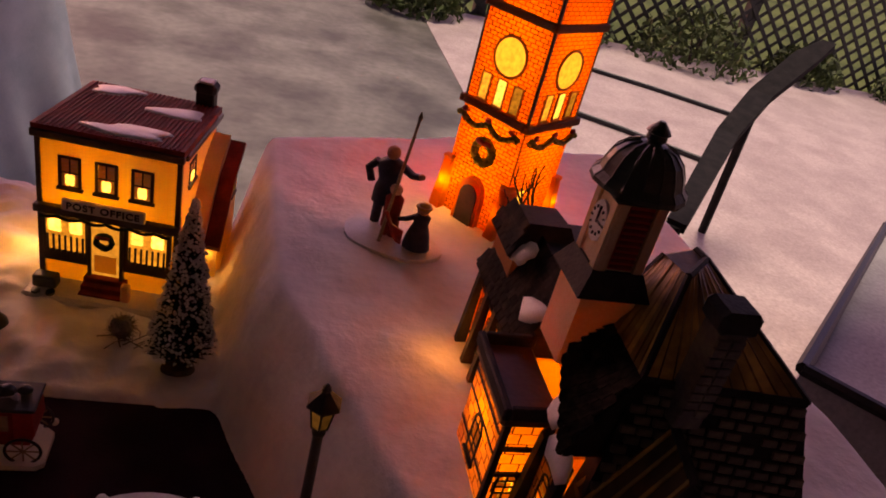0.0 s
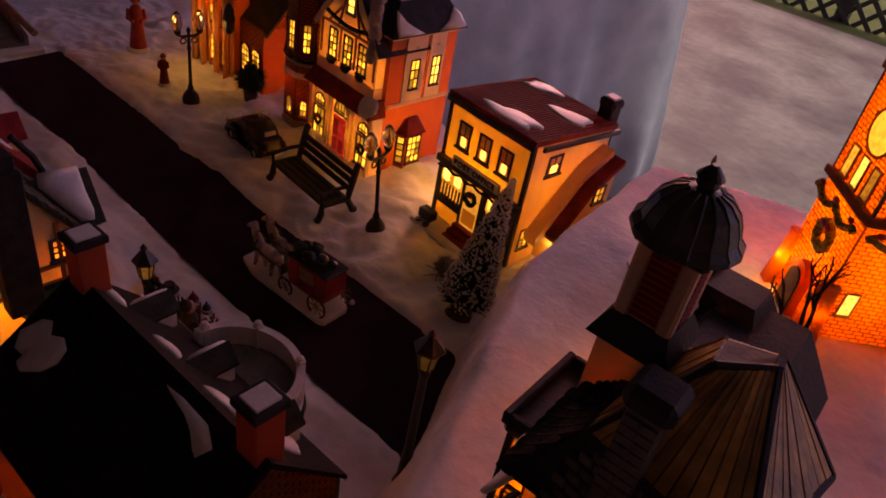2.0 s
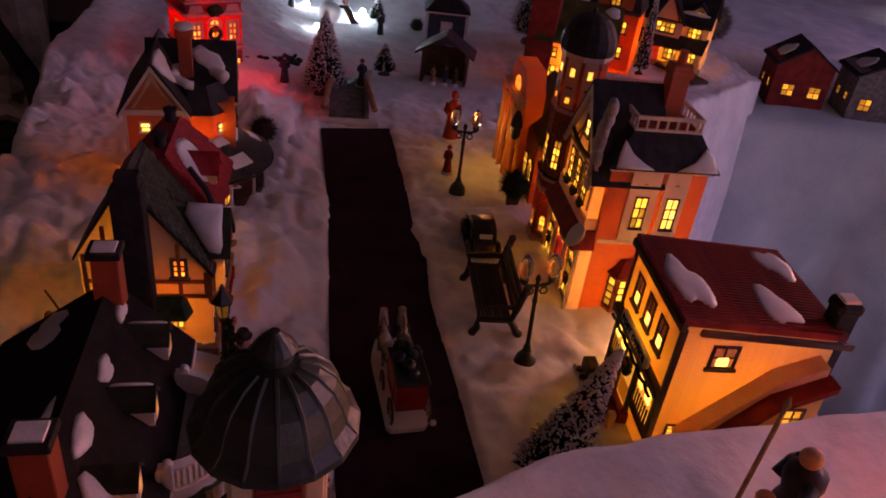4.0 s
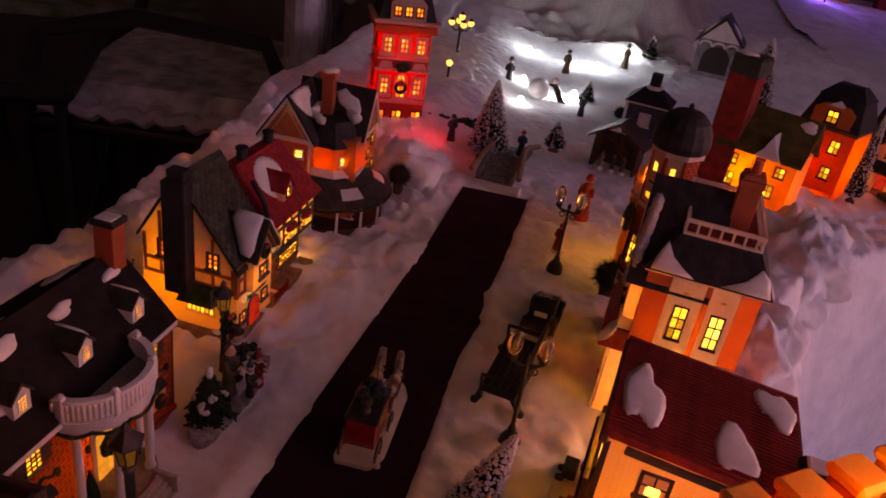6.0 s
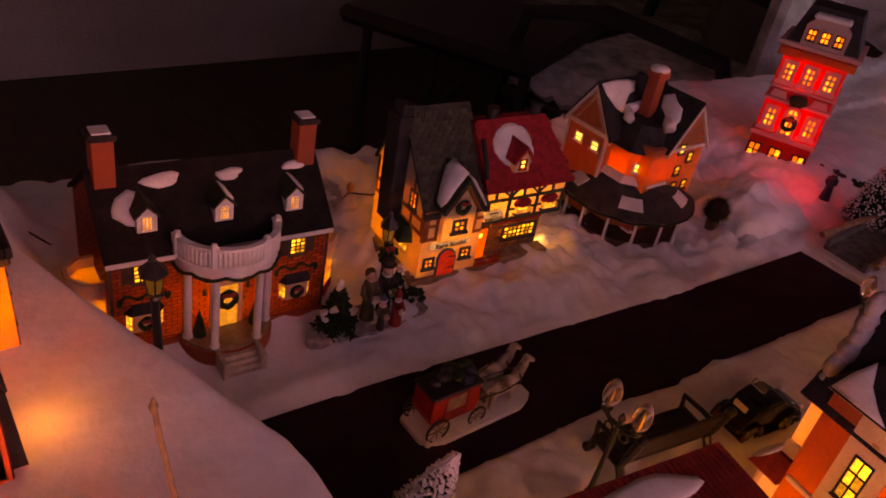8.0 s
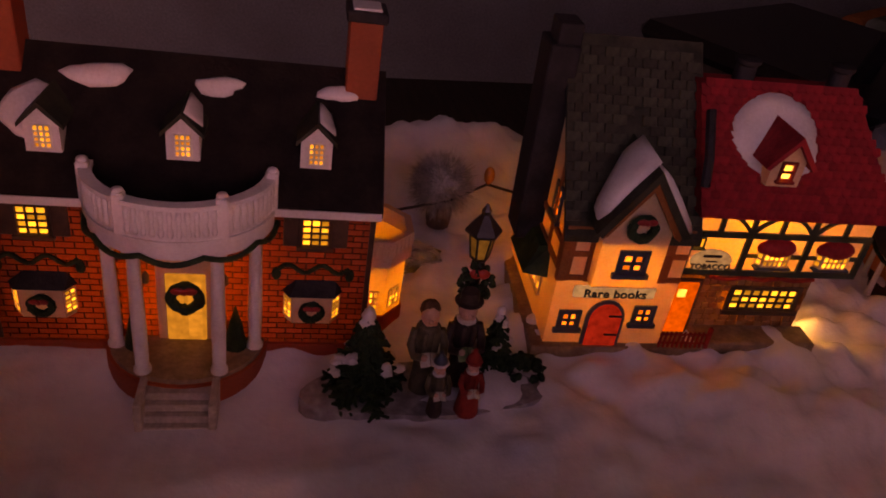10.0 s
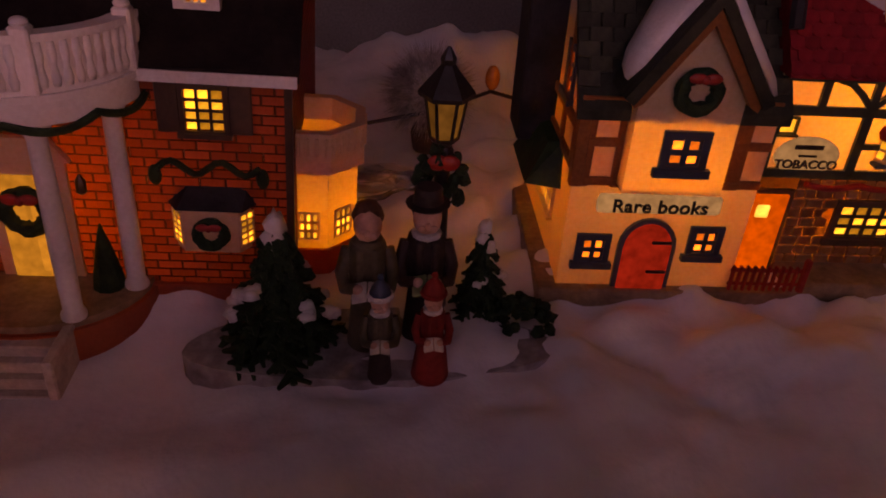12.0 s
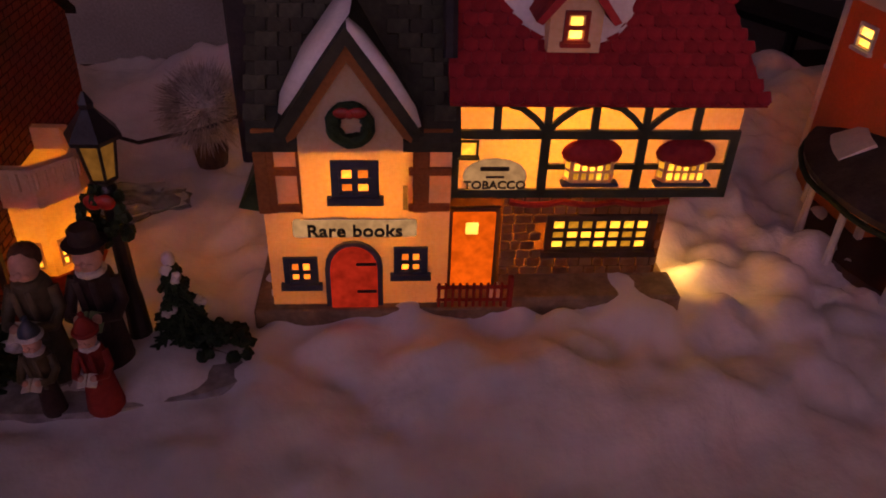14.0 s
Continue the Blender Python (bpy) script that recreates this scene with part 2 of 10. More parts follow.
        f += [(lo, (i + 1) % seg, i) for i in range(seg)] + [(hi, (rings - 2) * seg + i, (rings - 2) * seg + (i + 1) % seg) for i in range(seg)]
        self._add(v, f, m)
        return self

    def ring(self, c, R, r, seg=20, tube=7, rough=0.0, axis="y", m=None):
        v, f = [], []
        for i in range(seg):
            a = 2 * math.pi * i / seg
            for j in range(tube):
                b = 2 * math.pi * j / tube
                q = r * (1 + (random.uniform(-rough, rough) if rough else 0))
                u, w, h = (R + q * math.cos(b)) * math.cos(a), (R + q * math.cos(b)) * math.sin(a), q * math.sin(b)
                v.append((c[0] + u, c[1] + h, c[2] + w) if axis == "y" else (c[0] + u, c[1] + w, c[2] + h))
        for i in range(seg):
            f += [(i * tube + j, ((i + 1) % seg) * tube + j, ((i + 1) % seg) * tube + (j + 1) % tube, i * tube + (j + 1) % tube) for j in range(tube)]
        self._add(v, f, m)
        return self

    def patch(self, pts, put, thick, puff=0.0):
        """A low pillow with the outline pts (u, v), laid on a surface by put(u, v, height): painted snow, smoke, plaques."""
        n = len(pts)
        cu, cv = sum(p[0] for p in pts) / n, sum(p[1] for p in pts) / n
        inn = [(cu + (u - cu) * 0.75, cv + (v - cv) * 0.75) for u, v in pts]
        v = [put(u, w, 0) for u, w in pts] + [put(u, w, thick * 0.6) for u, w in pts] + [put(u, w, thick + puff * 0.5) for u, w in inn] + [put(cu, cv, thick + puff)]
        f = []
        for k in range(2):
            f += [(k * n + i, k * n + (i + 1) % n, (k + 1) * n + (i + 1) % n, (k + 1) * n + i) for i in range(n)]
        f += [(2 * n + i, 2 * n + (i + 1) % n, 3 * n) for i in range(n)]
        self._add(v, f)
        return self

    def mesh(self, name, material, smooth=None, m=None):
        if m is not None:
            bmesh.ops.transform(self.bm, matrix=m, verts=self.bm.verts)
        bmesh.ops.recalc_face_normals(self.bm, faces=self.bm.faces)
        me = bpy.data.meshes.new(name)
        self.bm.to_mesh(me)
        self.bm.free()
        if material:
            me.materials.append(material)
        if smooth:
            me.polygons.foreach_set("use_smooth", [True] * len(me.polygons))
            if smooth != "all":
                me.set_sharp_from_angle(angle=radians(smooth))
        return me


def part(name, solid, material, parent, label="", m=None, smooth=35):
    ob = new(name, solid.mesh(name, material, smooth, m))
    ob.parent = parent
    return tagged(ob, label)


def thing(name, x, y, z, rz, label, category, group=""):
    ob = new(name)
    ob.empty_display_size = 0.01
    ob.matrix_basis = pose(x, y, z, 0, 0, rz)
    return tagged(ob, label, category, group)


def settle(ob, x, y, z, rx, ry, rz, sx=1.0, sy=1.0, sz=1.0):
    """Stands a thing with a small lean and its own proportions."""
    ob.matrix_basis = pose(x, y, z, rx, ry, rz) @ Matrix.Diagonal((sx, sy, sz, 1))


def single(name, solid, material, label, category, m=None, smooth=35, kind="", group=""):
    ob = new(name, solid.mesh(name, material, smooth))
    if m is not None:
        ob.matrix_basis = m
    return tagged(ob, label, category, group, kind)


def multi(name, pieces, label, category, m=None, group="", smooth=50, parent=None):
    """One mesh out of several solids, each with its own paint."""
    bm, mats = bmesh.new(), []
    for solid, material in pieces:
        if material not in mats:
            mats.append(material)
        me = solid.mesh("piece", None)
        n = len(bm.faces)
        bm.from_mesh(me)
        bm.faces.ensure_lookup_table()
        for f in bm.faces[n:]:
            f.material_index = mats.index(material)
        bpy.data.meshes.remove(me)
    me = bpy.data.meshes.new(name)
    bm.to_mesh(me)
    bm.free()
    for material in mats:
        me.materials.append(material)
    me.polygons.foreach_set("use_smooth", [True] * len(me.polygons))
    me.set_sharp_from_angle(angle=radians(smooth))
    ob = new(name, me)
    ob.parent = parent
    if m is not None:
        ob.matrix_basis = m
    return tagged(ob, label, category, group)


FRONT = pose(0, 0, 0)


def wall_face(x, y, rz):
    """A frame on a wall: u to the right along the wall, outwards is -y, v up."""
    return pose(x, y, 0, 0, 0, rz)


def window(parent, M, u, v, w, h, nx, nz, frame_mat, pane_mat, arch=False, rim=0.0012, bar=0.0006, sill=True, back=None, proud=0.0012):
    """A window of panes in a raised frame, its middle at u, its foot at v."""
    s = Solid()
    if back:
        s.box(u - w / 2, u + w / 2, -0.0003, 0.0, v, v + h)
    for a, b, c, d in ((u - w / 2 - rim, u - w / 2, v - rim, v + h + (0 if arch else rim)), (u + w / 2, u + w / 2 + rim, v - rim, v + h + (0 if arch else rim)), (u - w / 2, u + w / 2, v - rim, v)):
        s.box(a, b, -proud, 0.0005, c, d)
    if arch:
        n = 8
        ring = [(u + (w / 2 + rim) * math.cos(math.pi * i / n), v + h + (w / 2 + rim) * math.sin(math.pi * i / n)) for i in range(n + 1)]
        inn = [(u + w / 2 * math.cos(math.pi * i / n), v + h + w / 2 * math.sin(math.pi * i / n)) for i in range(n, -1, -1)]
        for i in range(n):
            s.prism([ring[i], ring[i + 1], inn[n - i - 1], inn[n - i]], -proud, 0.0005, "y")
    else:
        s.box(u - w / 2, u + w / 2, -proud, 0.0005, v + h, v + h + rim)
    if sill:
        s.box(u - w / 2 - rim * 1.6, u + w / 2 + rim * 1.6, -proud * 1.9, 0.0005, v - rim * 1.5, v - rim * 0.4)
    for i in range(1, nx):
        x = u - w / 2 + w * i / nx
        s.box(x - bar / 2, x + bar / 2, -proud * 0.8, 0, v, v + h + (w / 2 * 0.9 if arch else 0))
    for k in range(1, nz + (1 if arch else 0)):
        z = v + h * k / nz
        s.box(u - w / 2, u + w / 2, -proud * 0.8, 0, z - bar / 2, z + bar / 2)
    win = part("window", s, frame_mat, parent, m=M, smooth=None)
    pw, ph, g = w / nx, h / nz, bar * 0.5
    q = Solid().slab(-pw / 2 + g, pw / 2 - g, -0.0006, 0.0004, -ph / 2 + g, ph / 2 - g, 0.0002)
    me = q.mesh("pane", pane_mat)
    for i in range(nx):
        for k in range(nz):
            ob = new("pane", me)
            ob.parent = win
            ob.matrix_basis = M @ Matrix.Translation((u - w / 2 + pw * (i + 0.5), 0, v + ph * (k + 0.5)))
    if arch:
        pts = [(u + (w / 2 - g) * math.cos(math.pi * i / 8), v + h + g + (w / 2 - g) * math.sin(math.pi * i / 8)) for i in range(9)]
        part("pane", Solid().prism(pts, -0.0006, 0.0004, "y"), pane_mat, win, m=M, smooth=None)
    return win


def wreath(parent, M, u, v, R, mat=None, bow=True):
    w = part("wreath", Solid().ring((u, -0.0022, v), R, R * 0.42, 22, 8, 0.22), mat or GREENERY, parent, "green wreath with a red bow", M)
    if bow:
        part("bow", Solid().ball((u - R * 0.42, -0.0048, v + R * 0.92), R * 0.42, 1.25, 0.4, 0.75).ball((u + R * 0.42, -0.0048, v + R * 0.92), R * 0.42, 1.25, 0.4, 0.75).ball((u, -0.0052, v + R * 0.85), R * 0.25, 1, 0.6, 1), REDPAINT, w, "red bow", M)
    return w


def bulb(x, y, z, watts, col=(1.0, 0.50, 0.11), r=0.006):
    """A small point lamp: the bulb in a lit house or by a fairy light, or one added to spill glow."""
    li = bpy.data.lights.new("house_bulb", "POINT")
    li.energy, li.color, li.shadow_soft_size = watts, col, r
    ob = new("house_bulb", li)
    ob.location = (x, y, z)
    return ob


def oval(cu, cv, a, b, n=14, amp=0.15, seed=1):
    """An oval with a soft, uneven outline."""
    rnd = random.Random(seed)
    f2, f3, f5 = rnd.uniform(0, 6.28), rnd.uniform(0, 6.28), rnd.uniform(0, 6.28)
    out = []
    for i in range(n):
        w = 2 * math.pi * i / n
        k = 1 + amp * (0.7 * math.sin(2 * w + f2) + 0.6 * math.sin(3 * w + f3) + 0.35 * math.sin(5 * w + f5))
        out.append((cu + a * k * math.cos(w), cv + b * k * math.sin(w)))
    return out


def brick_cap(w, h, d=0.0007, c=0.00038):
    """The outer face of a brick: a field with eased edges, open at the back."""
    v = [(0, 0, 0), (w, 0, 0), (w, 0, h), (0, 0, h), (c, -d, c * 0.7), (w - c, -d, c * 0.7), (w - c, -d, h - c * 0.7), (c, -d, h - c * 0.7)]
    return v, [(4, 5, 6, 7), (0, 1, 5, 4), (1, 2, 6, 5), (2, 3, 7, 6), (3, 0, 4, 7)]


def brick_rows(width, z0, z1, bw, bh):
    """(x, z, width) of bricks in running bond that fill a face."""
    out, r, z = [], 0, z0
    while z < z1 - bh * 0.5:
        x = 0.0 if r % 2 == 0 else -bw / 2
        while x < width - 1e-6:
            a, b = max(0.0, x), min(width, x + bw)
            out.append((a, z, b - a))
            x += bw
        z += bh
        r += 1
    return out


CAPS = {}
JOINT = porc("dark_joint_glaze", (0.035, 0.014, 0.008), 0.06, 0.7, tint=(1.0, 0.2, 0.02))


def cap_mesh(w, h, mat, flip=False):
    key = (round(w, 5), round(h, 5), mat.name)
    if key not in CAPS:
        me = bpy.data.meshes.new("brick")
        v, f = brick_cap(w, h)
        me.from_pydata(v, [], f)
        me.materials.append(mat)
        me.materials.append(JOINT)
        me.polygons.foreach_set("material_index", [0, 1, 1, 1, 1])
        CAPS[key] = me
    return CAPS[key]


def joined_caps(name, rows, h, mat, parent, M):
    v, f = [], []
    for x, z, w in rows:
        a, b = brick_cap(w, h)
        o = len(v)
        v += [tuple(M @ Vector((x + p[0], p[1], z + p[2]))) for p in a]
        f += [tuple(o + i for i in q) for q in b]
    me = bpy.data.meshes.new(name)
    me.from_pydata(v, [], f)
    me.materials.append(mat)
    me.materials.append(JOINT)
    me.polygons.foreach_set("material_index", [0, 1, 1, 1, 1] * len(rows))
    ob = new(name, me)
    ob.parent = parent
    return tagged(ob, "", "", "", "stuff")

# ---------------------------------------------------------------- snow blanket, road, room


def ramp(a, b, x):
    t = min(1.0, max(0.0, (x - a) / (b - a)))
    return t * t * (3 - 2 * t)


def along(pts, x):
    """Piecewise line through (x, value) rows."""
    for (x0, v0), (x1, v1) in zip(pts, pts[1:]):
        if x <= x1:
            return v0 + (v1 - v0) * (x - x0) / (x1 - x0) if x > x0 else v0
    return pts[-1][1]


ROAD_S = [(-0.335, -0.127), (-0.125, -0.138), (0.055, -0.1545), (0.184, -0.166), (0.36, -0.176)]
ROAD_N = [(-0.335, -0.043), (-0.15, -0.0535), (-0.065, -0.0615), (-0.022, -0.058), (0.05, -0.070), (0.173, -0.0735), (0.36, -0.082)]
CLIFF = [(-0.32, 0.400), (-0.265, 0.384), (-0.23, 0.371), (-0.18, 0.354), (-0.12, 0.333), (-0.075, 0.318), (-0.02, 0.312), (0.08, 0.309), (0.15, 0.307)]
TERRACE = [(-0.100, -0.330), (-0.094, -0.262), (-0.084, -0.214), (-0.060, -0.194), (-0.030, -0.183), (0.030, -0.171), (0.200, -0.174), (0.300, -0.190), (0.46, -0.20)]
EDGE_S = [(-1.75, -0.48), (-0.70, -0.475), (-0.45, -0.495), (-0.22, -0.490), (0.0, -0.485), (0.13, -0.498), (0.25, -0.525), (0.36, -0.545), (0.8, -0.56)]
EDGE_N = [(-1.75, 3.0), (-0.625, 3.0), (-0.575, 0.70), (-0.44, 0.50), (-0.30, 0.345), (-0.19, 0.285), (-0.03, 0.27), (0.05, 0.235), (0.2, 0.20), (0.31, 0.17), (0.49, 0.225), (0.8, 0.25)]


def fluff(x, y, s, seed=0.0):
    return noise.noise(Vector((x * s + seed, y * s - seed, seed * 1.7)))


def snow_height(x, y):
    d = max(along(ROAD_S, x) - y, y - along(ROAD_N, x))
    d = max(d, -0.335 - x) if x < -0.30 else d
    d += 0.004 * fluff(x, y, 45, 3.0) + 0.002 * fluff(x, y, 130, 9.0)
    south = ramp(0.01, 0.06, along(ROAD_S, x) - y)
    bank = ramp(-0.004, 0.010, d)
    h = -0.004 + 0.0105 * bank
    rough = 1 - 0.65 * ramp(-0.42, -0.50, x) * ramp(0.20, 0.10, y)
    h += rough * bank * (0.0045 * fluff(x, y, 16, 1.0) + 0.0034 * fluff(x, y, 38, 5.0) + 0.0012 * fluff(x, y, 90, 7.0) + (0.45 + 0.45 * south * ramp(0.17, 0.11, x)) * (0.017 * abs(fluff(x, y, 30, 12.0)) + 0.009 * abs(fluff(x, y, 66, 14.0)) - 0.0075))
    h += south * 0.0015
    h += 0.007 * math.exp(-(((x + 0.005) / 0.05) ** 2 + ((y + 0.235) / 0.02) ** 2))
    # heap beside the bookshop's street front and the heaps along the back
    h += 0.010 * math.exp(-(((x - 0.005) / 0.05) ** 2 + ((y + 0.195) / 0.018) ** 2))
    h += 0.010 * ramp(-0.38, -0.44, y) * (1 + 0.4 * fluff(x, y, 14, 4.0))
    h += 0.045 * math.exp(-(((x - 0.40) / 0.05) ** 2 + ((y + 0.40) / 0.06) ** 2)) * (1 + 0.5 * fluff(x, y, 20, 4.0))
    h += 0.0062 * ramp(-0.004, 0.009, along(TERRACE, x) - y + 0.004 * fluff(x, y, 24, 15.0)) * ramp(0.46, 0.38, x)
    h += 0.028 * math.exp(-(((x - 0.13) / 0.07) ** 2 + ((y + 0.445) / 0.03) ** 2)) * (1 + 0.3 * fluff(x, y, 22, 13.0))
    # trodden flat before the portico
    w = math.exp(-(((x - 0.284) / 0.070) ** 2 + ((y + 0.225) / 0.040) ** 2) ** 2)
    h = h * (1 - w) + w * 0.0035
    # the far hill with the skating ground
    h += 0.05 * ramp(-1.15, -1.55, x) - 0.004 * ramp(-0.42, -0.62, x) + 0.006 * ramp(-0.5, -0.8, x) * fluff(x, y, 7, 3.0)
    h += 0.030 * ramp(-0.36, -0.50, x) * ramp(-0.08, -0.24, y)
    # the raised box at the near end, under the same blanket
    side = x - along(CLIFF, y) + 0.004 * fluff(x, y, 22, 6.0)
    up = ramp(-0.018, 0.020, side)
    h = h * (1 - up) + up * (0.108 + 0.0035 * fluff(x, y, 9, 2.0) + 0.0012 * fluff(x, y, 40, 8.0))
    # the blanket falls over the table's edges
    over = max(along(EDGE_S, x) - y, y - along(EDGE_N, x), x - 0.70) + 0.008 * fluff(x, y, 12, 11.0)
    if over > -0.02:
        h -= 0.42 * ramp(-0.02, 0.10, over) + 0.02 * ramp(-0.02, 0.01, over)
    return h


def sheet(name, x0, x1, nx, y0, y1, ny, fn, material, label, category, kind="structure", thick=0.0):
    xs, ys = np.linspace(x0, x1, nx), np.linspace(y0, y1, ny)
    verts = [(float(x), float(y), fn(float(x), float(y))) for y in ys for x in xs]
    faces = [(j * nx + i, j * nx + i + 1, (j + 1) * nx + i + 1, (j + 1) * nx + i) for j in range(ny - 1) for i in range(nx - 1)]
    me = bpy.data.meshes.new(name)
    me.from_pydata(verts, [], faces)
    me.materials.append(material)
    me.polygons.foreach_set("use_smooth", [True] * len(me.polygons))
    ob = new(name, me)
    return tagged(ob, label, category, "", kind)


sheet("ground_snow", -1.75, 0.80, 720, -0.66, 0.70, 390, snow_height, SNOW, "white cotton batting laid as fluffy snow over a table", "snow blanket")


def far_snow_height(x, y):
    """The blanket's far part, over the second table; x runs along that table's slanting edge."""
    return -0.004 + 0.046 * ramp(-1.15, -1.6, x) * ramp(1.2, 0.7, y) + 0.05 * ramp(-2.2, -2.6, x) + 0.012 * fluff(x, y, 6, 3.0) + 0.006 * fluff(x, y, 17, 5.0) - 0.075 * ramp(-0.80, -0.70, x)


far = sheet("ground_snow_far", -3.15, -0.68, 220, 0.67, 1.88, 110, far_snow_height, SNOW, "white cotton batting spread over the second table", "snow blanket")
for v in far.data.vertices:
    v.co.x += 0.35 * max(0.0, v.co.y - 0.68) * ramp(-2.4, -1.6, v.co.x)


sheet("ground_snow_west", -3.15, -1.72, 90, 0.02, 0.69, 40, lambda x, y: far_snow_height(x, max(y, 0.68)) - 0.01, SNOW, "white cotton batting spread behind the cloth hill", "snow blanket")


def road_height(x, y):
    return 0.0022 + 0.0006 * fluff(x, y, 30, 2.0)


ROADPTS = 70
rv, rf = [], []
for i in range(ROADPTS):
    x = -0.337 + (0.36 + 0.337) * i / (ROADPTS - 1)
    a, b = along(ROAD_S, x) - 0.004, along(ROAD_N, x) + 0.004
    for j in range(13):
        y = a + (b - a) * j / 12
        rv.append((x, y, road_height(x, y)))
for i in range(ROADPTS - 1):
    rf += [(i * 13 + j, (i + 1) * 13 + j, (i + 1) * 13 + j + 1, i * 13 + j + 1) for j in range(12)]
me = bpy.data.meshes.new("road")
me.from_pydata(rv, [], rf)
me.materials.append(ROADM)
tagged(new("road", me), "dark brown felt strip laid as the village street", "road", "", "structure")

# the room: floor, with walls and an unseen ceiling added to shut out light; the north side stands open to a garden
FLOORZ = -0.72
FLOORM = surf("polished_grey_floor", (0.065, 0.062, 0.052), (0.17, 0.165, 0.14), 3.2, 0.52, 0.3, 25)
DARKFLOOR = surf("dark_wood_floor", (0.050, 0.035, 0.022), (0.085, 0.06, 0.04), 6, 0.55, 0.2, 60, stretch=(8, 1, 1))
WALLM = surf("grey_beige_wall", (0.26, 0.23, 0.20), (0.33, 0.30, 0.26), 4, 0.8, 0.1, 120)
# white cloth with the daylight's blue cast put into its colour
SHEETM = surf("blue_daylit_sheet_cloth", (0.38, 0.47, 0.50), (0.52, 0.60, 0.62), 9, 0.5, 0.25, 500)
PATIO = surf("pinkish_concrete", (0.34, 0.27, 0.25), (0.44, 0.36, 0.33), 5, 0.7, 0.2, 90)
single("floor", Solid().box(-3.2, 1.249, 0.15, 1.9, FLOORZ - 0.05, FLOORZ), FLOORM, "polished grey floor with a soft sheen", "floor", kind="structure", smooth=None)
single("floor_east", Solid().box(1.249, 2.6, 0.15, 0.4, FLOORZ - 0.05, FLOORZ), FLOORM, "polished grey floor with a soft sheen", "floor", kind="structure", smooth=None)
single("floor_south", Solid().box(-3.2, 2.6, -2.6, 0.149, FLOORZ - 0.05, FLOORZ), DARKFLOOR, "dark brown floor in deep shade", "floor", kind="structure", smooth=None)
single("wall_south", Solid().box(-3.3, 2.7, -2.7, -2.6, FLOORZ, 1.7), WALLM, "shaded grey-beige wall, added to shut out sky light", "wall", kind="structure", smooth=None)
single("wall_west", Solid().box(-3.3, -3.2, -2.6, 1.9, FLOORZ, 1.7), WALLM, "shaded grey-beige wall, added to shut out sky light", "wall", kind="structure", smooth=None)
# unseen wall, added to keep sky light off the far west snow
single("wall_north", Solid().box(-3.3, -0.95, 1.92, 2.0, FLOORZ, 1.7), WALLM, "shaded grey-beige wall, added to shut out sky light", "wall", kind="structure", smooth=None)
single("wall_east", Solid().box(2.6, 2.7, -2.6, 0.4, FLOORZ, 1.7), WALLM, "shaded grey-beige wall, added to shut out sky light", "wall", kind="structure", smooth=None)
# out of view; both edges are placed to block sun and sky
single("ceiling", Solid().box(-3.3, 0.6, -2.7, 2.1, 1.7, 1.8), WALLM, "plain unseen ceiling, added to block sun and sky", "ceiling", kind="structure", smooth=None)
single("ceiling_east", Solid().box(0.6, 2.7, -2.7, 1.45, 1.7, 1.8), WALLM, "plain unseen ceiling, added to block sun and sky", "ceiling", kind="structure", smooth=None)

# ---------------------------------------------------------------- south row


def chimney(parent, x0, x1, y0, y1, z0, z1, mat, cap=None, top=True):
    c = part("chimney", Solid().slab(x0, x1, y0, y1, z0, z1, 0.0006), mat, parent)
    if cap:
        e = 0.0016
        part("chimney_cap", Solid().slab(x0 - e, x1 + e, y0 - e, y1 + e, z1 - 0.0005, z1 + 0.004, 0.0006), cap, c)
        if top:
            part("snow_cap", Solid().slab(x0 + 0.001, x1 - 0.001, y0 + 0.001, y1 - 0.001, z1 + 0.0036, z1 + 0.005, 0.0005), SNOWPAINT, c)
    return c


def gable_roof(x0, x1, y0, y1, ze, zr, yr, t=0.0025, ov=0.003):
    """Ridge along x."""
    s = Solid()
    k0, k1 = (zr - ze) / (yr - y0), (zr - ze) / (y1 - yr)
    pts = [(y0 - ov, ze - ov * k0), (yr, zr), (y1 + ov, ze - ov * k1), (y1 + ov, ze - ov * k1 + t), (yr, zr + t * 1.3), (y0 - ov, ze - ov * k0 + t)]
    return s.prism(pts, x0 - ov, x1 + ov, "x")


# brick house with a rounded portico
bh = thing("brick_house", 0.2840, -0.2665, 0.0125, 177.1, "red brick porcelain house with white portico, lit from within", "model house")
settle(bh, 0.2840, -0.2665, 0.0125, 0, 1.8, 177.1)
W2, D, ZE, ZR, YR = 0.0795, 0.104, 0.080, 0.122, 0.042
BRICKH = surf("dark_red_brick_piece", (0.17, 0.038, 0.018), (0.30, 0.075, 0.03), 60, 0.55, 0.3, 700, rnd=0.40, glow_through=0.10, through=(1.0, 0.17, 0.015))
part("wall", Solid().quad((-W2, D, -0.012), (W2, D, -0.012), (W2, D, ZE), (-W2, D, ZE)).quad((-W2, 0, -0.012), (-W2, D, -0.012), (-W2, D, ZE), (-W2, YR, ZR), (-W2, 0, ZE)).quad((W2, 0, -0.012), (W2, D, -0.012), (W2, D, ZE), (W2, YR, ZR), (W2, 0, ZE)), BRICKH, bh, "red brick wall", smooth=None)
rows = brick_rows(2 * W2, 0.0, ZE - 0.002, 2 * W2 / 20, 0.0031)
M = pose(-W2, 0, 0)
near = [q for q in rows if q[0] > 1.2 * W2 and q[1] > 0.004]
for x, z, w in near:
    ob = new("brick", cap_mesh(w, 0.0031, BRICKH))
    ob.parent, ob.matrix_basis = bh, M @ pose(x, random.uniform(-0.0002, 0), z)
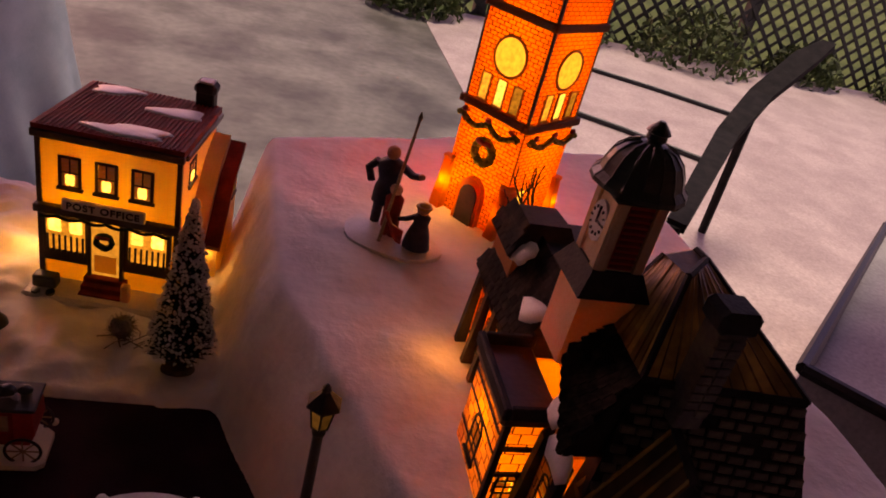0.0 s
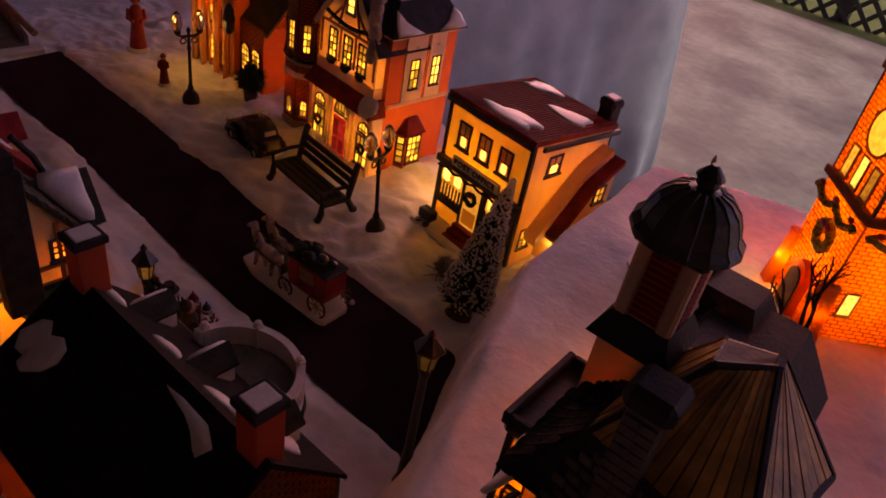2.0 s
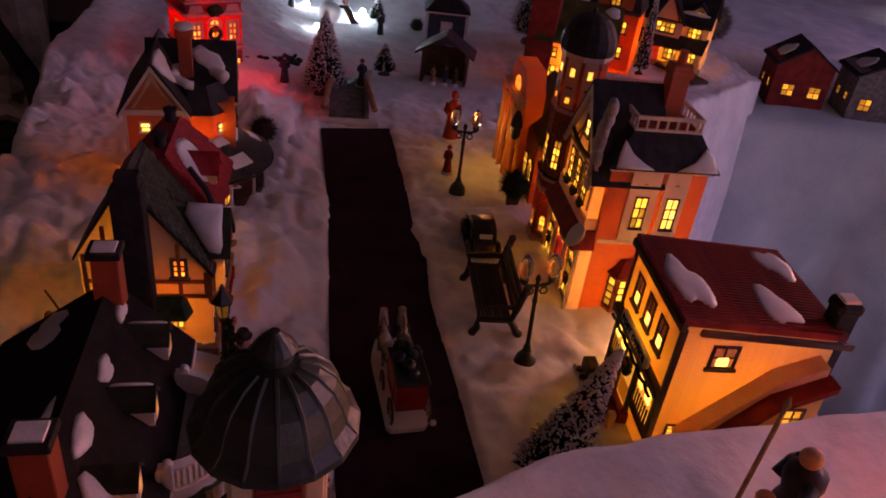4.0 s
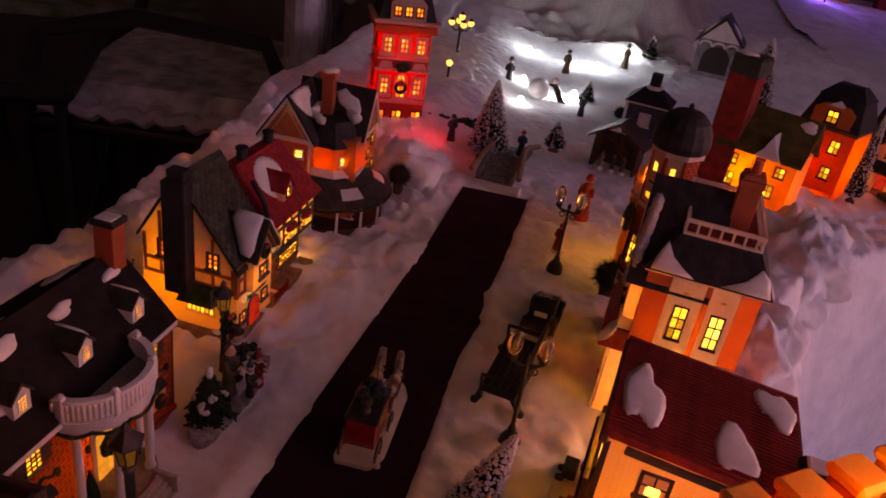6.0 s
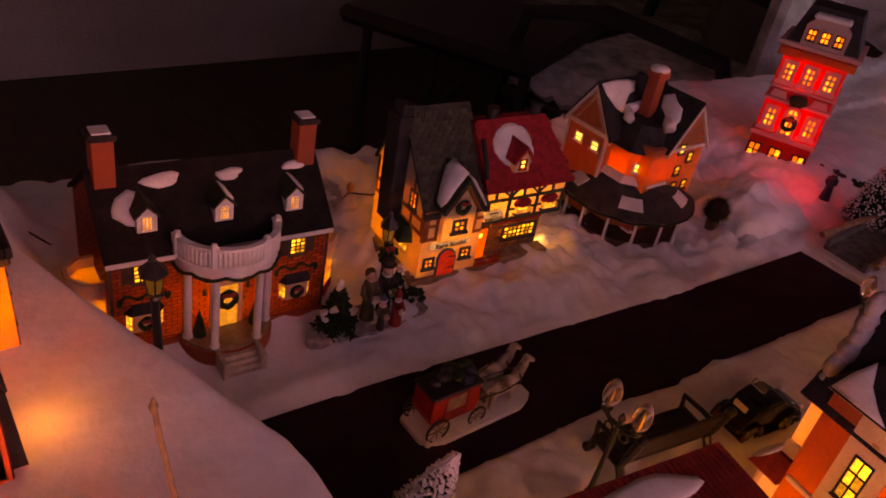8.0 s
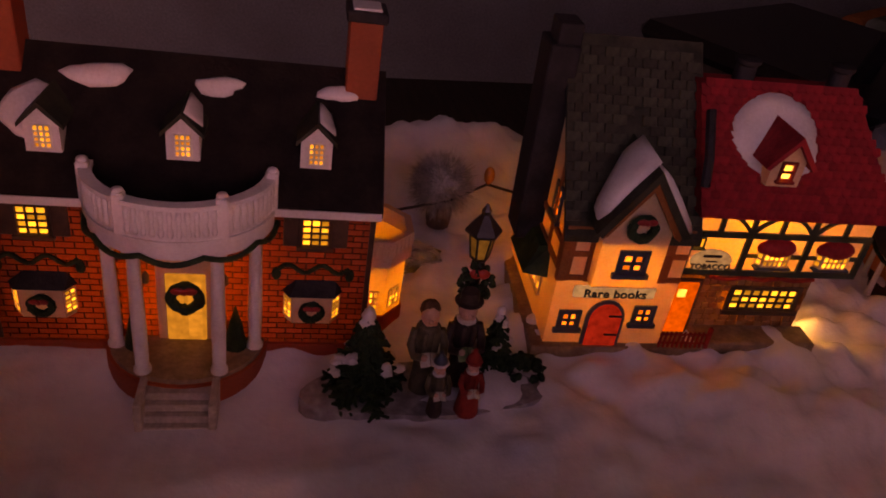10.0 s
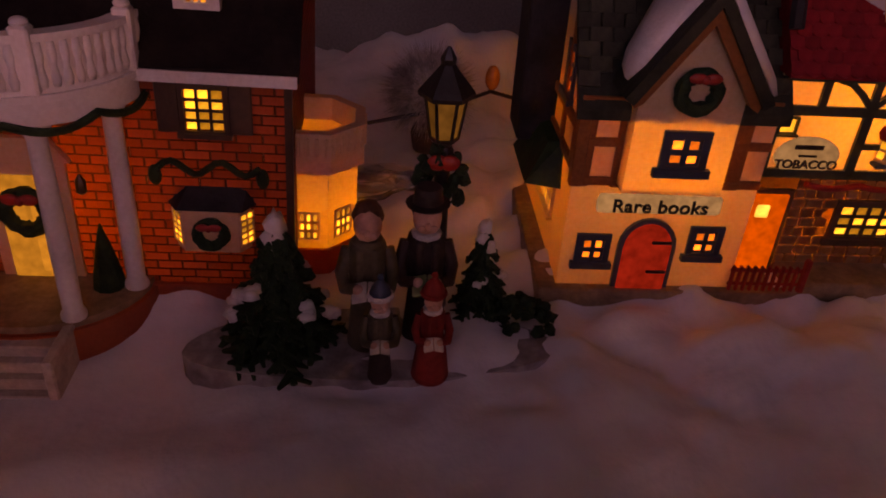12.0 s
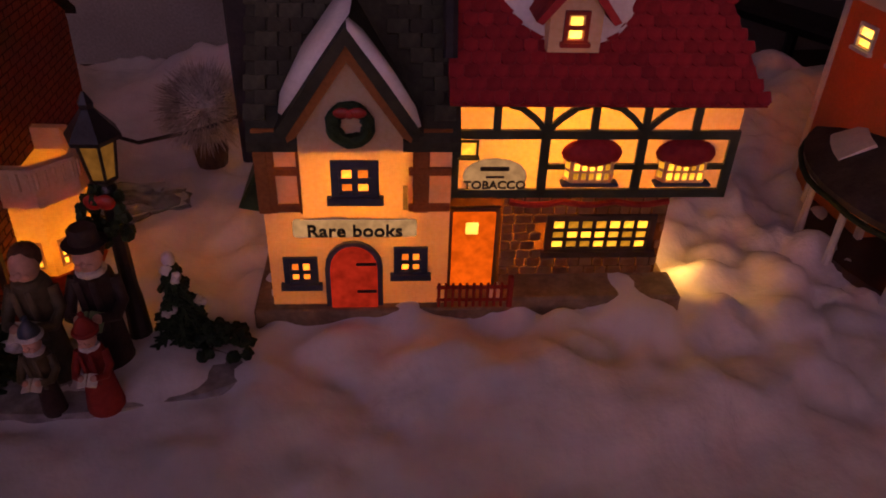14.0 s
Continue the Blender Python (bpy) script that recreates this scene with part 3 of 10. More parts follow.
joined_caps("brickwork", [q for q in rows if q not in near], 0.0031, BRICKH, bh, M)
for M, ridge in ((pose(-W2, D, 0, 0, 0, -90), D - YR), (pose(W2, 0, 0, 0, 0, 90), YR)):
    rows = []
    for x, z, w in brick_rows(D, 0.0, ZR - 0.004, D / 13, 0.0031):
        k = max(0.0, (z + 0.0031 - ZE) / (ZR - ZE))
        a, b = max(x, ridge * k), min(x + w, D - (D - ridge) * k)
        if b - a > 0.0008:
            rows.append((a, z, b - a))
    joined_caps("brickwork", rows, 0.0031, BRICKH, bh, M)
roof = part("roof", gable_roof(-W2, W2, 0, D, ZE, ZR, YR, 0.003, 0.0035), BLACKROOF, bh, "black shingle roof", smooth=None)
part("fascia", Solid().box(-W2 - 0.003, W2 + 0.003, -0.0042, -0.0030, ZE - 0.005, ZE - 0.0015), WHITE, bh, "white eaves board")
part("plinth", Solid().slab(-W2 - 0.002, W2 + 0.002, -0.003, D + 0.002, -0.012, 0.004), BRICKRED, bh)
for sx in (-1, 1):
    part("corner_post", Solid().box(sx * W2 - 0.0012, sx * W2 + 0.0012, -0.0012, 0.0012, 0.004, ZE - 0.004), TRIM, bh)


def on_slope(y0, z0, k):
    """Puts (u, v, height) on a roof slope that starts at y0, z0 and rises k per metre; v runs up the slope."""
    L = math.hypot(1, k)
    return lambda u, v, h: (u, y0 + v / L - h * k / L, z0 + v * k / L + h / L)


KS = (ZR - ZE) / YR
put = on_slope(0, ZE + 0.0033, KS)
for i, (u, v, a, b) in enumerate(((-0.062, 0.030, 0.010, 0.011), (-0.036, 0.047, 0.012, 0.006), (0.012, 0.046, 0.010, 0.0045), (0.062, 0.047, 0.008, 0.004))):
    part("roof_snow", Solid().patch(oval(u, v, a, b, 14, 0.2, i), put, 0.0016, 0.0012), SNOWPAINT, roof, "patch of painted snow", smooth="all")
putb = on_slope(D, ZE + 0.0033, (ZR - ZE) / (D - YR))
LB = math.hypot(ZR - ZE, D - YR)
for pts in ([(0.076, 0.55), (0.070, 0.70), (0.064, 0.74), (0.058, 0.67), (0.050, 0.72), (0.043, 0.68), (0.041, 0.58), (0.046, 0.47), (0.056, 0.38), (0.062, 0.40), (0.060, 0.46), (0.070, 0.45)], [(-0.018, 0.97), (-0.030, 0.985), (-0.050, 0.975), (-0.060, 0.90), (-0.056, 0.80), (-0.050, 0.86), (-0.036, 0.93)]):
    part("roof_snow", Solid().patch([(u + 0.004, v * LB - 0.005) for u, v in pts], lambda u, v, h: (u, 2 * D - putb(u, v, h)[1], putb(u, v, h)[2]), 0.0016, 0.0012), SNOWPAINT, roof, "patch of painted snow", smooth="all")
for u in (-0.0525, 0.0, 0.0535):
    s = Solid().prism([(u - 0.0065, 0.093), (u + 0.0065, 0.093), (u + 0.0065, 0.106), (u, 0.113), (u - 0.0065, 0.106)], 0.007, 0.044, "y")
    d = part("dormer", s, WHITE, bh, "white dormer", smooth=None)
    s = Solid()
    for sx in (-1, 1):
        s.prism([(u, 0.1145), (u + sx * 0.0085, 0.1055), (u + sx * 0.0085, 0.1035), (u, 0.112)], 0.0055, 0.042, "y")
    part("dormer_roof", s, GREENROOF, d, smooth=None)
    window(bh, wall_face(0, 0.007, 0), u, 0.095, 0.0062, 0.0095, 3, 4, WHITE, GLOWSOFT, rim=0.0004, bar=0.0007, sill=False, proud=0.0007)
    if u > -0.01:
        part("dormer_snow", Solid().patch([(0.001, 0.001), (0.022, 0.001), (0.020, 0.007), (0.004, 0.0095)], lambda a, b, h, u=u: (u + b * 0.78 + h * 0.7, 0.006 + a, 0.1148 - b * 0.8 + h * 0.7), 0.001, 0.001), SNOWPAINT, d, "painted snow", smooth="all")
chimney(bh, -W2 + 0.0005, -W2 + 0.0145, 0.0320, 0.0470, 0.06, 0.150, BRICKRED, DKROOF)
chimney(bh, W2 - 0.0145, W2 - 0.0005, 0.0320, 0.0470, 0.06, 0.150, BRICKRED, DKROOF)
for u in (-0.0585, 0.0550):
    window(bh, wall_face(0, -0.0008, 0), u, 0.0595, 0.0115, 0.0130, 3, 4, TRIM, GLOW, rim=0.0014, bar=0.0009)
    for sx in (-1, 1):
        part("shutter", Solid().slab(u + sx * 0.0105 - 0.0034, u + sx * 0.0105 + 0.0034, -0.0014, 0, 0.0585, 0.0740, 0.0004), TRIM, bh, "dark shutter")
    # swag of garland and the shop-like bay below it
    pts = [(u + x, -0.0022, 0.0475 + 0.0022 * math.sin(x * 420)) for x in np.linspace(-0.0155, 0.0155, 15)]
    s = Solid().tube(pts, 0.0011)
    for sx in (-1, 1):
        s.ball((u + sx * 0.0162, -0.002, 0.0445), 0.0021, 1, 0.7, 1.7, 8, 6)
    part("garland", s, GREENERY, bh, "dark green swag")
    s = Solid().prism([(u - 0.0125, 0), (u + 0.0125, 0), (u + 0.0085, -0.005), (u - 0.0085, -0.005)], 0.019, 0.035, "z")
    bay = part("bay", s, CREAM, bh, "cream bay front", smooth=None)
    part("bay_roof", Solid().hull([(u - 0.0145, 0.0005, 0.0348), (u - 0.010, -0.0068, 0.0348), (u + 0.010, -0.0068, 0.0348), (u + 0.0145, 0.0005, 0.0348)], [(u - 0.011, 0.0005, 0.0405), (u - 0.007, -0.001, 0.0405), (u + 0.007, -0.001, 0.0405), (u + 0.011, 0.0005, 0.0405)]), DKROOF, bay, smooth=None)
    for sx in (-1, 1):
        M = wall_face(u + sx * 0.0105, -0.0025, sx * 51)
        window(bh, M, 0, 0.0215, 0.0050, 0.0110, 2, 5, CREAM, GLOW, rim=0.0004, bar=0.0007, sill=False, proud=0.0007)
    wreath(bh, wall_face(0, -0.0045, 0), u, 0.0265, 0.0042)
# the rounded portico: terrace, steps, columns, roof with a balustrade
N = 18
arc = [(0.034 * math.cos(math.pi * i / N), -0.030 * math.sin(math.pi * i / N)) for i in range(N + 1)]
part("terrace", Solid().prism([(0.034, 0.001), *[(x, y) for x, y in arc], (-0.034, 0.001)], -0.012, 0.006, "z"), TANRES, bh, "tan terrace")
part("terrace_rim", Solid().prism([(1.05 * x, 1.05 * y) for x, y in arc], -0.012, 0.0035, "z"), BRICKRED, bh, "red brick terrace edge")
STEPM = surf("pale_step_resin", (0.40, 0.34, 0.28), (0.52, 0.45, 0.38), 120, 0.6, 0.2, 500)
for i in range(4):
    part("step", Solid().slab(-0.0135, 0.0135, -0.0345 - 0.0032 * i, -0.024, -0.012, 0.0025 - 0.0036 * i, 0.0004), STEPM, bh, "pale tan step")
for sx in (-1, 1):
    part("step_wall", Solid().slab(sx * 0.0150 - 0.0016, sx * 0.0150 + 0.0016, -0.045, -0.024, -0.012, 0.005, 0.0005), STEPM, bh)
for x, y in ((-0.0160, -0.0235), (0.0160, -0.0235), (-0.0300, -0.0060), (0.0300, -0.0060)):
    part("column", Solid().lathe([(0.0038, 0.006), (0.0038, 0.0075), (0.0029, 0.009), (0.0031, 0.03), (0.0026, 0.0645), (0.0031, 0.066), (0.0040, 0.0675), (0.0042, 0.070)], 16, (x, y, 0)), WHITE, bh, "white column", smooth=40)
arc2 = [(0.0375 * math.cos(math.pi * i / N), 0.002 - 0.0335 * math.sin(math.pi * i / N)) for i in range(N + 1)]
s = Solid().prism(arc2, 0.0695, 0.0760, "z").prism([(1.03 * x, 1.03 * y) for x, y in arc2], 0.0760, 0.0780, "z")
port = part("portico_roof", s, WHITE, bh, "white rounded portico roof")
part("balcony_floor", Solid().prism([(0.93 * x, 0.93 * y) for x, y in arc2], 0.0780, 0.0792, "z"), surf("grey_glaze", (0.18, 0.18, 0.2), (0.26, 0.26, 0.28), 60, 0.5), port)
par = Solid()
outer, inner = arc2, [(0.92 * x, 0.92 * y) for x, y in arc2]
par.prism(outer + inner[::-1], 0.0780, 0.0915, "z")
par.prism([(1.03 * x, 1.03 * y) for x, y in outer] + [(0.89 * x, 0.89 * y) for x, y in outer][::-1], 0.0915, 0.0935, "z")
part("balustrade", par, WHITE, port, "white balustrade with moulded balusters", smooth=None)
bal = Solid().lathe([(0.0010, 0), (0.0014, 0.002), (0.0008, 0.0055), (0.0013, 0.0085), (0.0010, 0.0115)], 7).mesh("baluster", WHITE, "all")
for i in range(2 * N + 1):
    a = math.pi * i / (2 * N)
    ob = new("baluster", bal)
    ob.parent = port
    ob.matrix_basis = pose(0.0373 * math.cos(a), 0.002 - 0.0334 * math.sin(a), 0.0796)
for k in (0.05, 0.33, 0.67, 0.95):
    a = math.pi * k
    x, y = 0.0365 * math.cos(a), 0.002 - 0.0325 * math.sin(a)
    part("newel", Solid().slab(x - 0.0024, x + 0.0024, y - 0.0024, y + 0.0024, 0.0780, 0.0955, 0.0006).ball((x, y, 0.0962), 0.0023, 1, 1, 0.6, 10, 6), WHITE, port)
pts = [(0.0385 * math.cos(math.pi * i / 40), 0.002 - 0.0348 * math.sin(math.pi * i / 40), 0.0710 - 0.0030 * abs(math.sin(math.pi * i / 8))) for i in range(41)]
part("garland", Solid().tube(pts, 0.0012), GREENERY, port, "dark green swag")
# the door under the portico
M = FRONT
# the door itself emits, in place of light passing through its glaze
DOORLIT = lit("cream_door_glow", (1.0, 0.40, 0.045), 0.36, 0.46, 0.22)
part("door_surround", Solid().box(-0.0125, 0.0125, -0.002, 0, 0.006, 0.0475).prism([(-0.0145, 0.0475), (0.0145, 0.0475), (0.009, 0.055), (-0.009, 0.055)], -0.003, 0, "y"), CREAM, bh, "cream door surround", smooth=None)
door = part("door", Solid().slab(-0.0085, 0.0085, -0.0032, -0.0015, 0.0062, 0.0425, 0.0004), DOORLIT, bh, "cream panelled door, glowing as if light came through", smooth=None)
for a, b in ((-0.0068, -0.0008), (0.0008, 0.0068)):
    for c, d in ((0.009, 0.021), (0.023, 0.039)):
        part("panel", Solid().slab(a, b, -0.0040, -0.003, c, d, 0.0003), DOORLIT, door, smooth=None)
wreath(bh, wall_face(0, -0.003, 0), 0.0, 0.0315, 0.0060)
for sx in (-1, 1):
    part("topiary", Solid().lathe([(0.0052, 0.006), (0.0047, 0.010), (0.0024, 0.021), (0.0003, 0.029)], 10, (sx * 0.0215, -0.0065, 0)), GREENERY, bh, "dark green cone shrub")
    part("lantern", Solid().lathe([(0.0008, 0), (0.0017, 0.001), (0.0017, 0.0045), (0.0003, 0.0068)], 8, (sx * 0.0165, -0.0025, 0.037)), IRON, bh)
# octagonal side rooms with flat roofs
GOLDR = porc("golden_cream_glaze", (0.72, 0.55, 0.28), 0.32, tint=(1.0, 0.62, 0.10))
for sx in (-1, 1):
    cx, cy = sx * (W2 + 0.0045), 0.030
    o = [(cx + 0.0175 * math.cos(math.pi / 8 + math.pi * i / 4), cy + 0.0175 * math.sin(math.pi / 8 + math.pi * i / 4)) for i in range(8)]
    o2 = [(cx + 1.14 * (x - cx), cy + 1.14 * (y - cy)) for x, y in o]
    o3 = [(cx + 0.93 * (x - cx), cy + 0.93 * (y - cy)) for x, y in o]
    an = part("side_room", Solid().prism(o, -0.012, 0.046, "z"), GOLDR, bh, "golden lit side room", smooth=None)
    part("side_base", Solid().prism([(cx + 1.06 * (x - cx), cy + 1.06 * (y - cy)) for x, y in o], -0.012, 0.010, "z"), BRICKRED, an, smooth=None)
    for i in range(8):
        a, b, c, d = o2[i], o2[(i + 1) % 8], o3[(i + 1) % 8], o3[i]
        part("parapet", Solid().prism([a, b, c, d], 0.040, 0.0545, "z"), CREAM, an, "cream parapet", smooth=None)
        for k in range(5):
            t = (k + 0.5) / 5
            part("picket", Solid().slab(-0.0006, 0.0006, -0.0005, 0.0005, 0.0465, 0.0530, 0.0002), CREAM, an, "", pose(a[0] + (b[0] - a[0]) * t, a[1] + (b[1] - a[1]) * t, 0, 0, 0, 45 * i + 22.5 - 90 + 135))
    for ang in (-45, 0, 45):
        a = radians(ang - 90)
        M = pose(cx + 0.0162 * math.cos(a), cy + 0.0162 * math.sin(a), 0, 0, 0, ang)
        window(bh, M, 0, 0.014, 0.0066, 0.0100, 3, 3, CREAM, GLOW, rim=0.0006, bar=0.0011, sill=False, proud=0.0007)
bulb(0.2840, -0.300, 0.045, 0.145)
bulb(0.197, -0.293, 0.032, 0.020)
bulb(0.369, -0.300, 0.032, 0.022)

# bookshop and tobacconist, one porcelain piece
bk = thing("bookshop_house", 0.0860, -0.2505, 0.0140, 175.0, "half-timbered porcelain bookshop and tobacconist, lit from within", "model house")
settle(bk, 0.0860, -0.2505, 0.0140, 0, 0, 175.0, 0.955, 0.955, 0.955)
part("base", Solid().slab(-0.033, 0.118, -0.004, 0.092, -0.012, 0.004), TANRES, bk)
s = Solid()
s.quad((-0.030, 0, 0), (-0.030, 0.092, 0), (-0.030, 0.092, 0.088), (-0.030, 0.055, 0.146), (-0.030, 0, 0.073))
s.quad((0.034, 0, 0), (0.034, 0.092, 0), (0.034, 0.092, 0.088), (0.034, 0.055, 0.146), (0.034, 0, 0.073))
s.quad((-0.030, 0.092, 0), (0.034, 0.092, 0), (0.034, 0.092, 0.088), (-0.030, 0.092, 0.088))
s.quad((-0.030, 0, 0), (0.034, 0, 0), (0.034, 0, 0.0445), (-0.030, 0, 0.0445))
s.quad((-0.030, 0, 0.0445), (-0.0133, 0, 0.0445), (-0.0133, 0, 0.074), (-0.030, 0, 0.074))
s.quad((0.0193, 0, 0.0445), (0.034, 0, 0.0445), (0.034, 0, 0.074), (0.0193, 0, 0.074))
part("wall", s, CREAM, bk, "cream plaster wall", smooth=None)
part("roof", Solid().prism([(-0.0035, 0.0684), (0.055, 0.146), (0.0955, 0.0825), (0.0955, 0.0860), (0.055, 0.1505), (-0.0035, 0.0719)], -0.0325, 0.0365, "x"), GREENROOF, bk, "dark green slate roof", smooth=None)
putr = on_slope(0, 0.0772, 0.073 / 0.055)
SHINGLE = surf("dark_green_slate_piece", (0.028, 0.031, 0.020), (0.075, 0.075, 0.050), 90, 0.72, 0.3, 500, rnd=0.35)
me = Solid().slab(-0.0036, 0.0036, 0, 0.0052, 0, 0.0011, 0.0003).mesh("shingle", SHINGLE)
turn_slope = math.degrees(math.atan2(0.073, 0.055))
for r in range(18):
    for c in range(9):
        u = -0.0295 + c * 0.0076 + (0.0038 if r % 2 else 0)
        if u > 0.034 or abs(u - 0.003) < 0.026 - r * 0.0022:
            continue
        ob = new("shingle", me)
        ob.parent = bk
        ob.matrix_basis = Matrix.Translation(putr(u, 0.0005 + r * 0.0047, 0.0002)) @ pose(0, 0, 0, turn_slope + random.uniform(1, 5), 0, random.uniform(-2, 2))
# front gable bay
GX = 0.0010
part("gable_bay", Solid().prism([(GX - 0.0165, 0.046), (GX + 0.0165, 0.046), (GX + 0.0165, 0.080), (GX, 0.1035), (GX - 0.0165, 0.080)], -0.0085, 0.045, "y", caps=1), CREAM, bk, "cream gabled bay", smooth=None)
part("bay_foot", Solid().hull([(GX - 0.0150, -0.0030, 0.0435), (GX + 0.0150, -0.0030, 0.0435), (GX + 0.0150, 0.0, 0.0435), (GX - 0.0150, 0.0, 0.0435)], [(GX - 0.0165, -0.0085, 0.0468), (GX + 0.0165, -0.0085, 0.0468), (GX + 0.0165, 0.0, 0.0468), (GX - 0.0165, 0.0, 0.0468)]), CREAM, bk, "rounded foot of the bay", smooth=None)
for sx in (-1, 1):
    s = Solid().prism([(GX, 0.1085), (GX + sx * 0.0200, 0.0795), (GX + sx * 0.0190, 0.0760), (GX + sx * 0.0165, 0.0775), (GX, 0.1015)], -0.0125, -0.0090, "y")
    part("barge_board", s, TIMBER, bk, "brown barge board", smooth=None)
    s = Solid().prism([(GX, 0.1125), (GX + sx * 0.0228, 0.0795), (GX + sx * 0.0198, 0.0775), (GX, 0.1070)], -0.0145, 0.046, "y")
    part("gable_roof", s, GREENROOF, bk, "dark green gable roof", smooth=None)


def gable_put(sx):
    d = Vector((sx * 0.0228, 0, -0.033)).normalized()
    n = Vector((sx * 0.033, 0, 0.0228)).normalized()
    return lambda a, b, h: tuple(Vector((GX, -0.0145 + a, 0.1128)) + d * b + n * h)


part("roof_snow", Solid().patch([(0.006, -0.002), (0.032, -0.003), (0.034, 0.006), (0.028, 0.016), (0.022, 0.026), (0.016, 0.035), (0.0075, 0.0365), (0.0055, 0.030), (0.0065, 0.016)], gable_put(-1), 0.0022, 0.0030), SNOWPAINT, bk, "painted snow on the gable", smooth="all")
part("roof_snow", Solid().patch([(-0.0005, 0.001), (0.006, 0.0), (0.008, 0.014), (0.005, 0.028), (0.002, 0.036), (-0.0008, 0.037), (0.0004, 0.018)], gable_put(1), 0.0018, 0.0015), SNOWPAINT, bk, "painted snow on the gable", smooth="all")
BAY = wall_face(0, -0.0085, 0)
window(bk, BAY, GX + 0.0010, 0.0562, 0.0104, 0.0094, 2, 2, BLUETRIM, GLOWRED, rim=0.0025, bar=0.0020, back=True)
wreath(bk, BAY, GX + 0.0004, 0.0812, 0.0054)
for u, v, w, h in ((-0.0225, 0.044, 0.0045, 0.031), (0.029, 0.044, 0.005, 0.031)):
    part("timber", Solid().slab(u - w / 2 - 0.0055, u - w / 2, -0.0014, 0, 0.044, 0.075, 0.0004), TIMBER, bk)
for z in (0.0445, 0.0585, 0.0725):
    part("timber", Solid().slab(-0.031, -0.0135, -0.0016, 0, z, z + 0.0030, 0.0004), TIMBER, bk)
    part("timber", Solid().slab(0.0195, 0.034, -0.0016, 0, z, z + 0.0030, 0.0004), TIMBER, bk)
part("timber", Solid().slab(-0.0312, -0.0268, -0.0018, 0.002, 0.044, 0.075, 0.0004), TIMBER, bk)
part("timber", Solid().slab(-0.0175, -0.0138, -0.0018, 0.0, 0.044, 0.075, 0.0004), TIMBER, bk)
# both signs are given emission to brighten them; no lamp lights them
SIGNGLOW = lit("sign_added_glow", (1.0, 0.56, 0.24), 0.20, 0.26, 0.25)
part("sign_board", Solid().slab(-0.0205, 0.0225, -0.0024, 0, 0.0345, 0.0415, 0.0008), SIGNGLOW, bk, "cream sign board with added glow")
for u, v in ((-0.0190, 0.0150), (0.0205, 0.0190)):
    window(bk, FRONT, u, v, 0.0078, 0.0082, 2, 2, BLUETRIM, GLOWRED, rim=0.0022, bar=0.0016, back=True)
dpts = [(0.0085 * math.cos(math.pi * i / 10), 0.021 + 0.0095 * math.sin(math.pi * i / 10)) for i in range(11)]
fr = [(u * 1.22, 0.021 + (v - 0.021) * 1.18) for u, v in dpts]
part("door_frame", Solid().prism([(0.0104, 0.003), *fr, (-0.0104, 0.003)], -0.0014, 0, "y"), BLUETRIM, bk, "dark arched door frame", smooth=None)
dr = part("door", Solid().prism([(0.0085, 0.0035), *dpts, (-0.0085, 0.0035)], -0.0024, -0.0008, "y"), REDLIT, bk, "red arched door", smooth=None)
for z in (0.011, 0.023):
    part("hinge", Solid().slab(0.001, 0.0082, -0.0032, -0.002, z, z + 0.0011, 0.0003), IRON, dr)
AWNING = surf("moss_green_awning", (0.012, 0.030, 0.010), (0.035, 0.065, 0.022), 90, 0.5, 0.2, 400)
# west gable end of the bookshop: chimney breast, two windows, awning
WEST = wall_face(-0.030, 0.0, -90)
for a, b, c, d in ((0.002, 0.090, 0.0490, 0.0525), (0.002, 0.090, 0.0625, 0.0660)):
    part("timber", Solid().slab(-b, -a, -0.0014, 0, c, d, 0.0003), TIMBER, bk, m=WEST)
for a in (0.003, 0.022, 0.073, 0.089):
    part("timber", Solid().slab(-a - 0.0015, -a + 0.0015, -0.0013, 0, 0.0490, 0.073 if a == 0.003 else 0.088 if a == 0.089 else 0.112 if a == 0.073 else 0.098, 0.0003), TIMBER, bk, m=WEST)
for a in (0.022, 0.070):
    window(bk, WEST, -a, 0.0690, 0.0085, 0.0140, 2, 3, BLUETRIM, GLOWRED, rim=0.0022, bar=0.0012, back=True)
part("chimney", Solid().slab(-0.0435, -0.029, 0.040, 0.062, 0.042, 0.148, 0.0008).slab(-0.0405, -0.029, 0.042, 0.058, 0.146, 0.158, 0.0006), DKROOF, bk, "dark stone chimney stack")
part("awning", Solid().hull([(-0.052, -0.0125, 0.035), (-0.018, -0.0125, 0.035), (-0.014, 0.0, 0.035), (-0.056, 0.0, 0.035)], [(-0.048, -0.005, 0.0495), (-0.022, -0.005, 0.0495), (-0.019, 0.0, 0.0515), (-0.051, 0.0, 0.0515)]), AWNING, bk, "dark green awning", WEST, smooth=None)
window(bk, WEST, -0.035, 0.020, 0.026, 0.013, 6, 2, CREAM, GLOW, rim=0.0010, bar=0.0016)
# tobacconist
s = Solid().box(0.0335, 0.112, 0.012, 0.090, 0.0, 0.049)
part("stone_wall", s, surf("stone_joint", (0.05, 0.03, 0.015), (0.08, 0.05, 0.025), 100, 0.8, glow_through=0.08, through=(1.0, 0.35, 0.05)), bk, "brown fieldstone ground floor", smooth=None)
rnd = random.Random(4)
for r in range(11):
    u = 0.0535
    while u < 0.111:
        w = rnd.uniform(0.0035, 0.0065)
        if not (0.0675 < u + w / 2 < 0.109 and 3.4 < r < 7.6):
            part("stone", Solid().slab(u, min(0.112, u + w - 0.0005), 0.0112, 0.0122, 0.0045 + r * 0.0039, 0.0080 + r * 0.0039, 0.0004), STONE, bk, smooth=None)
        u += w
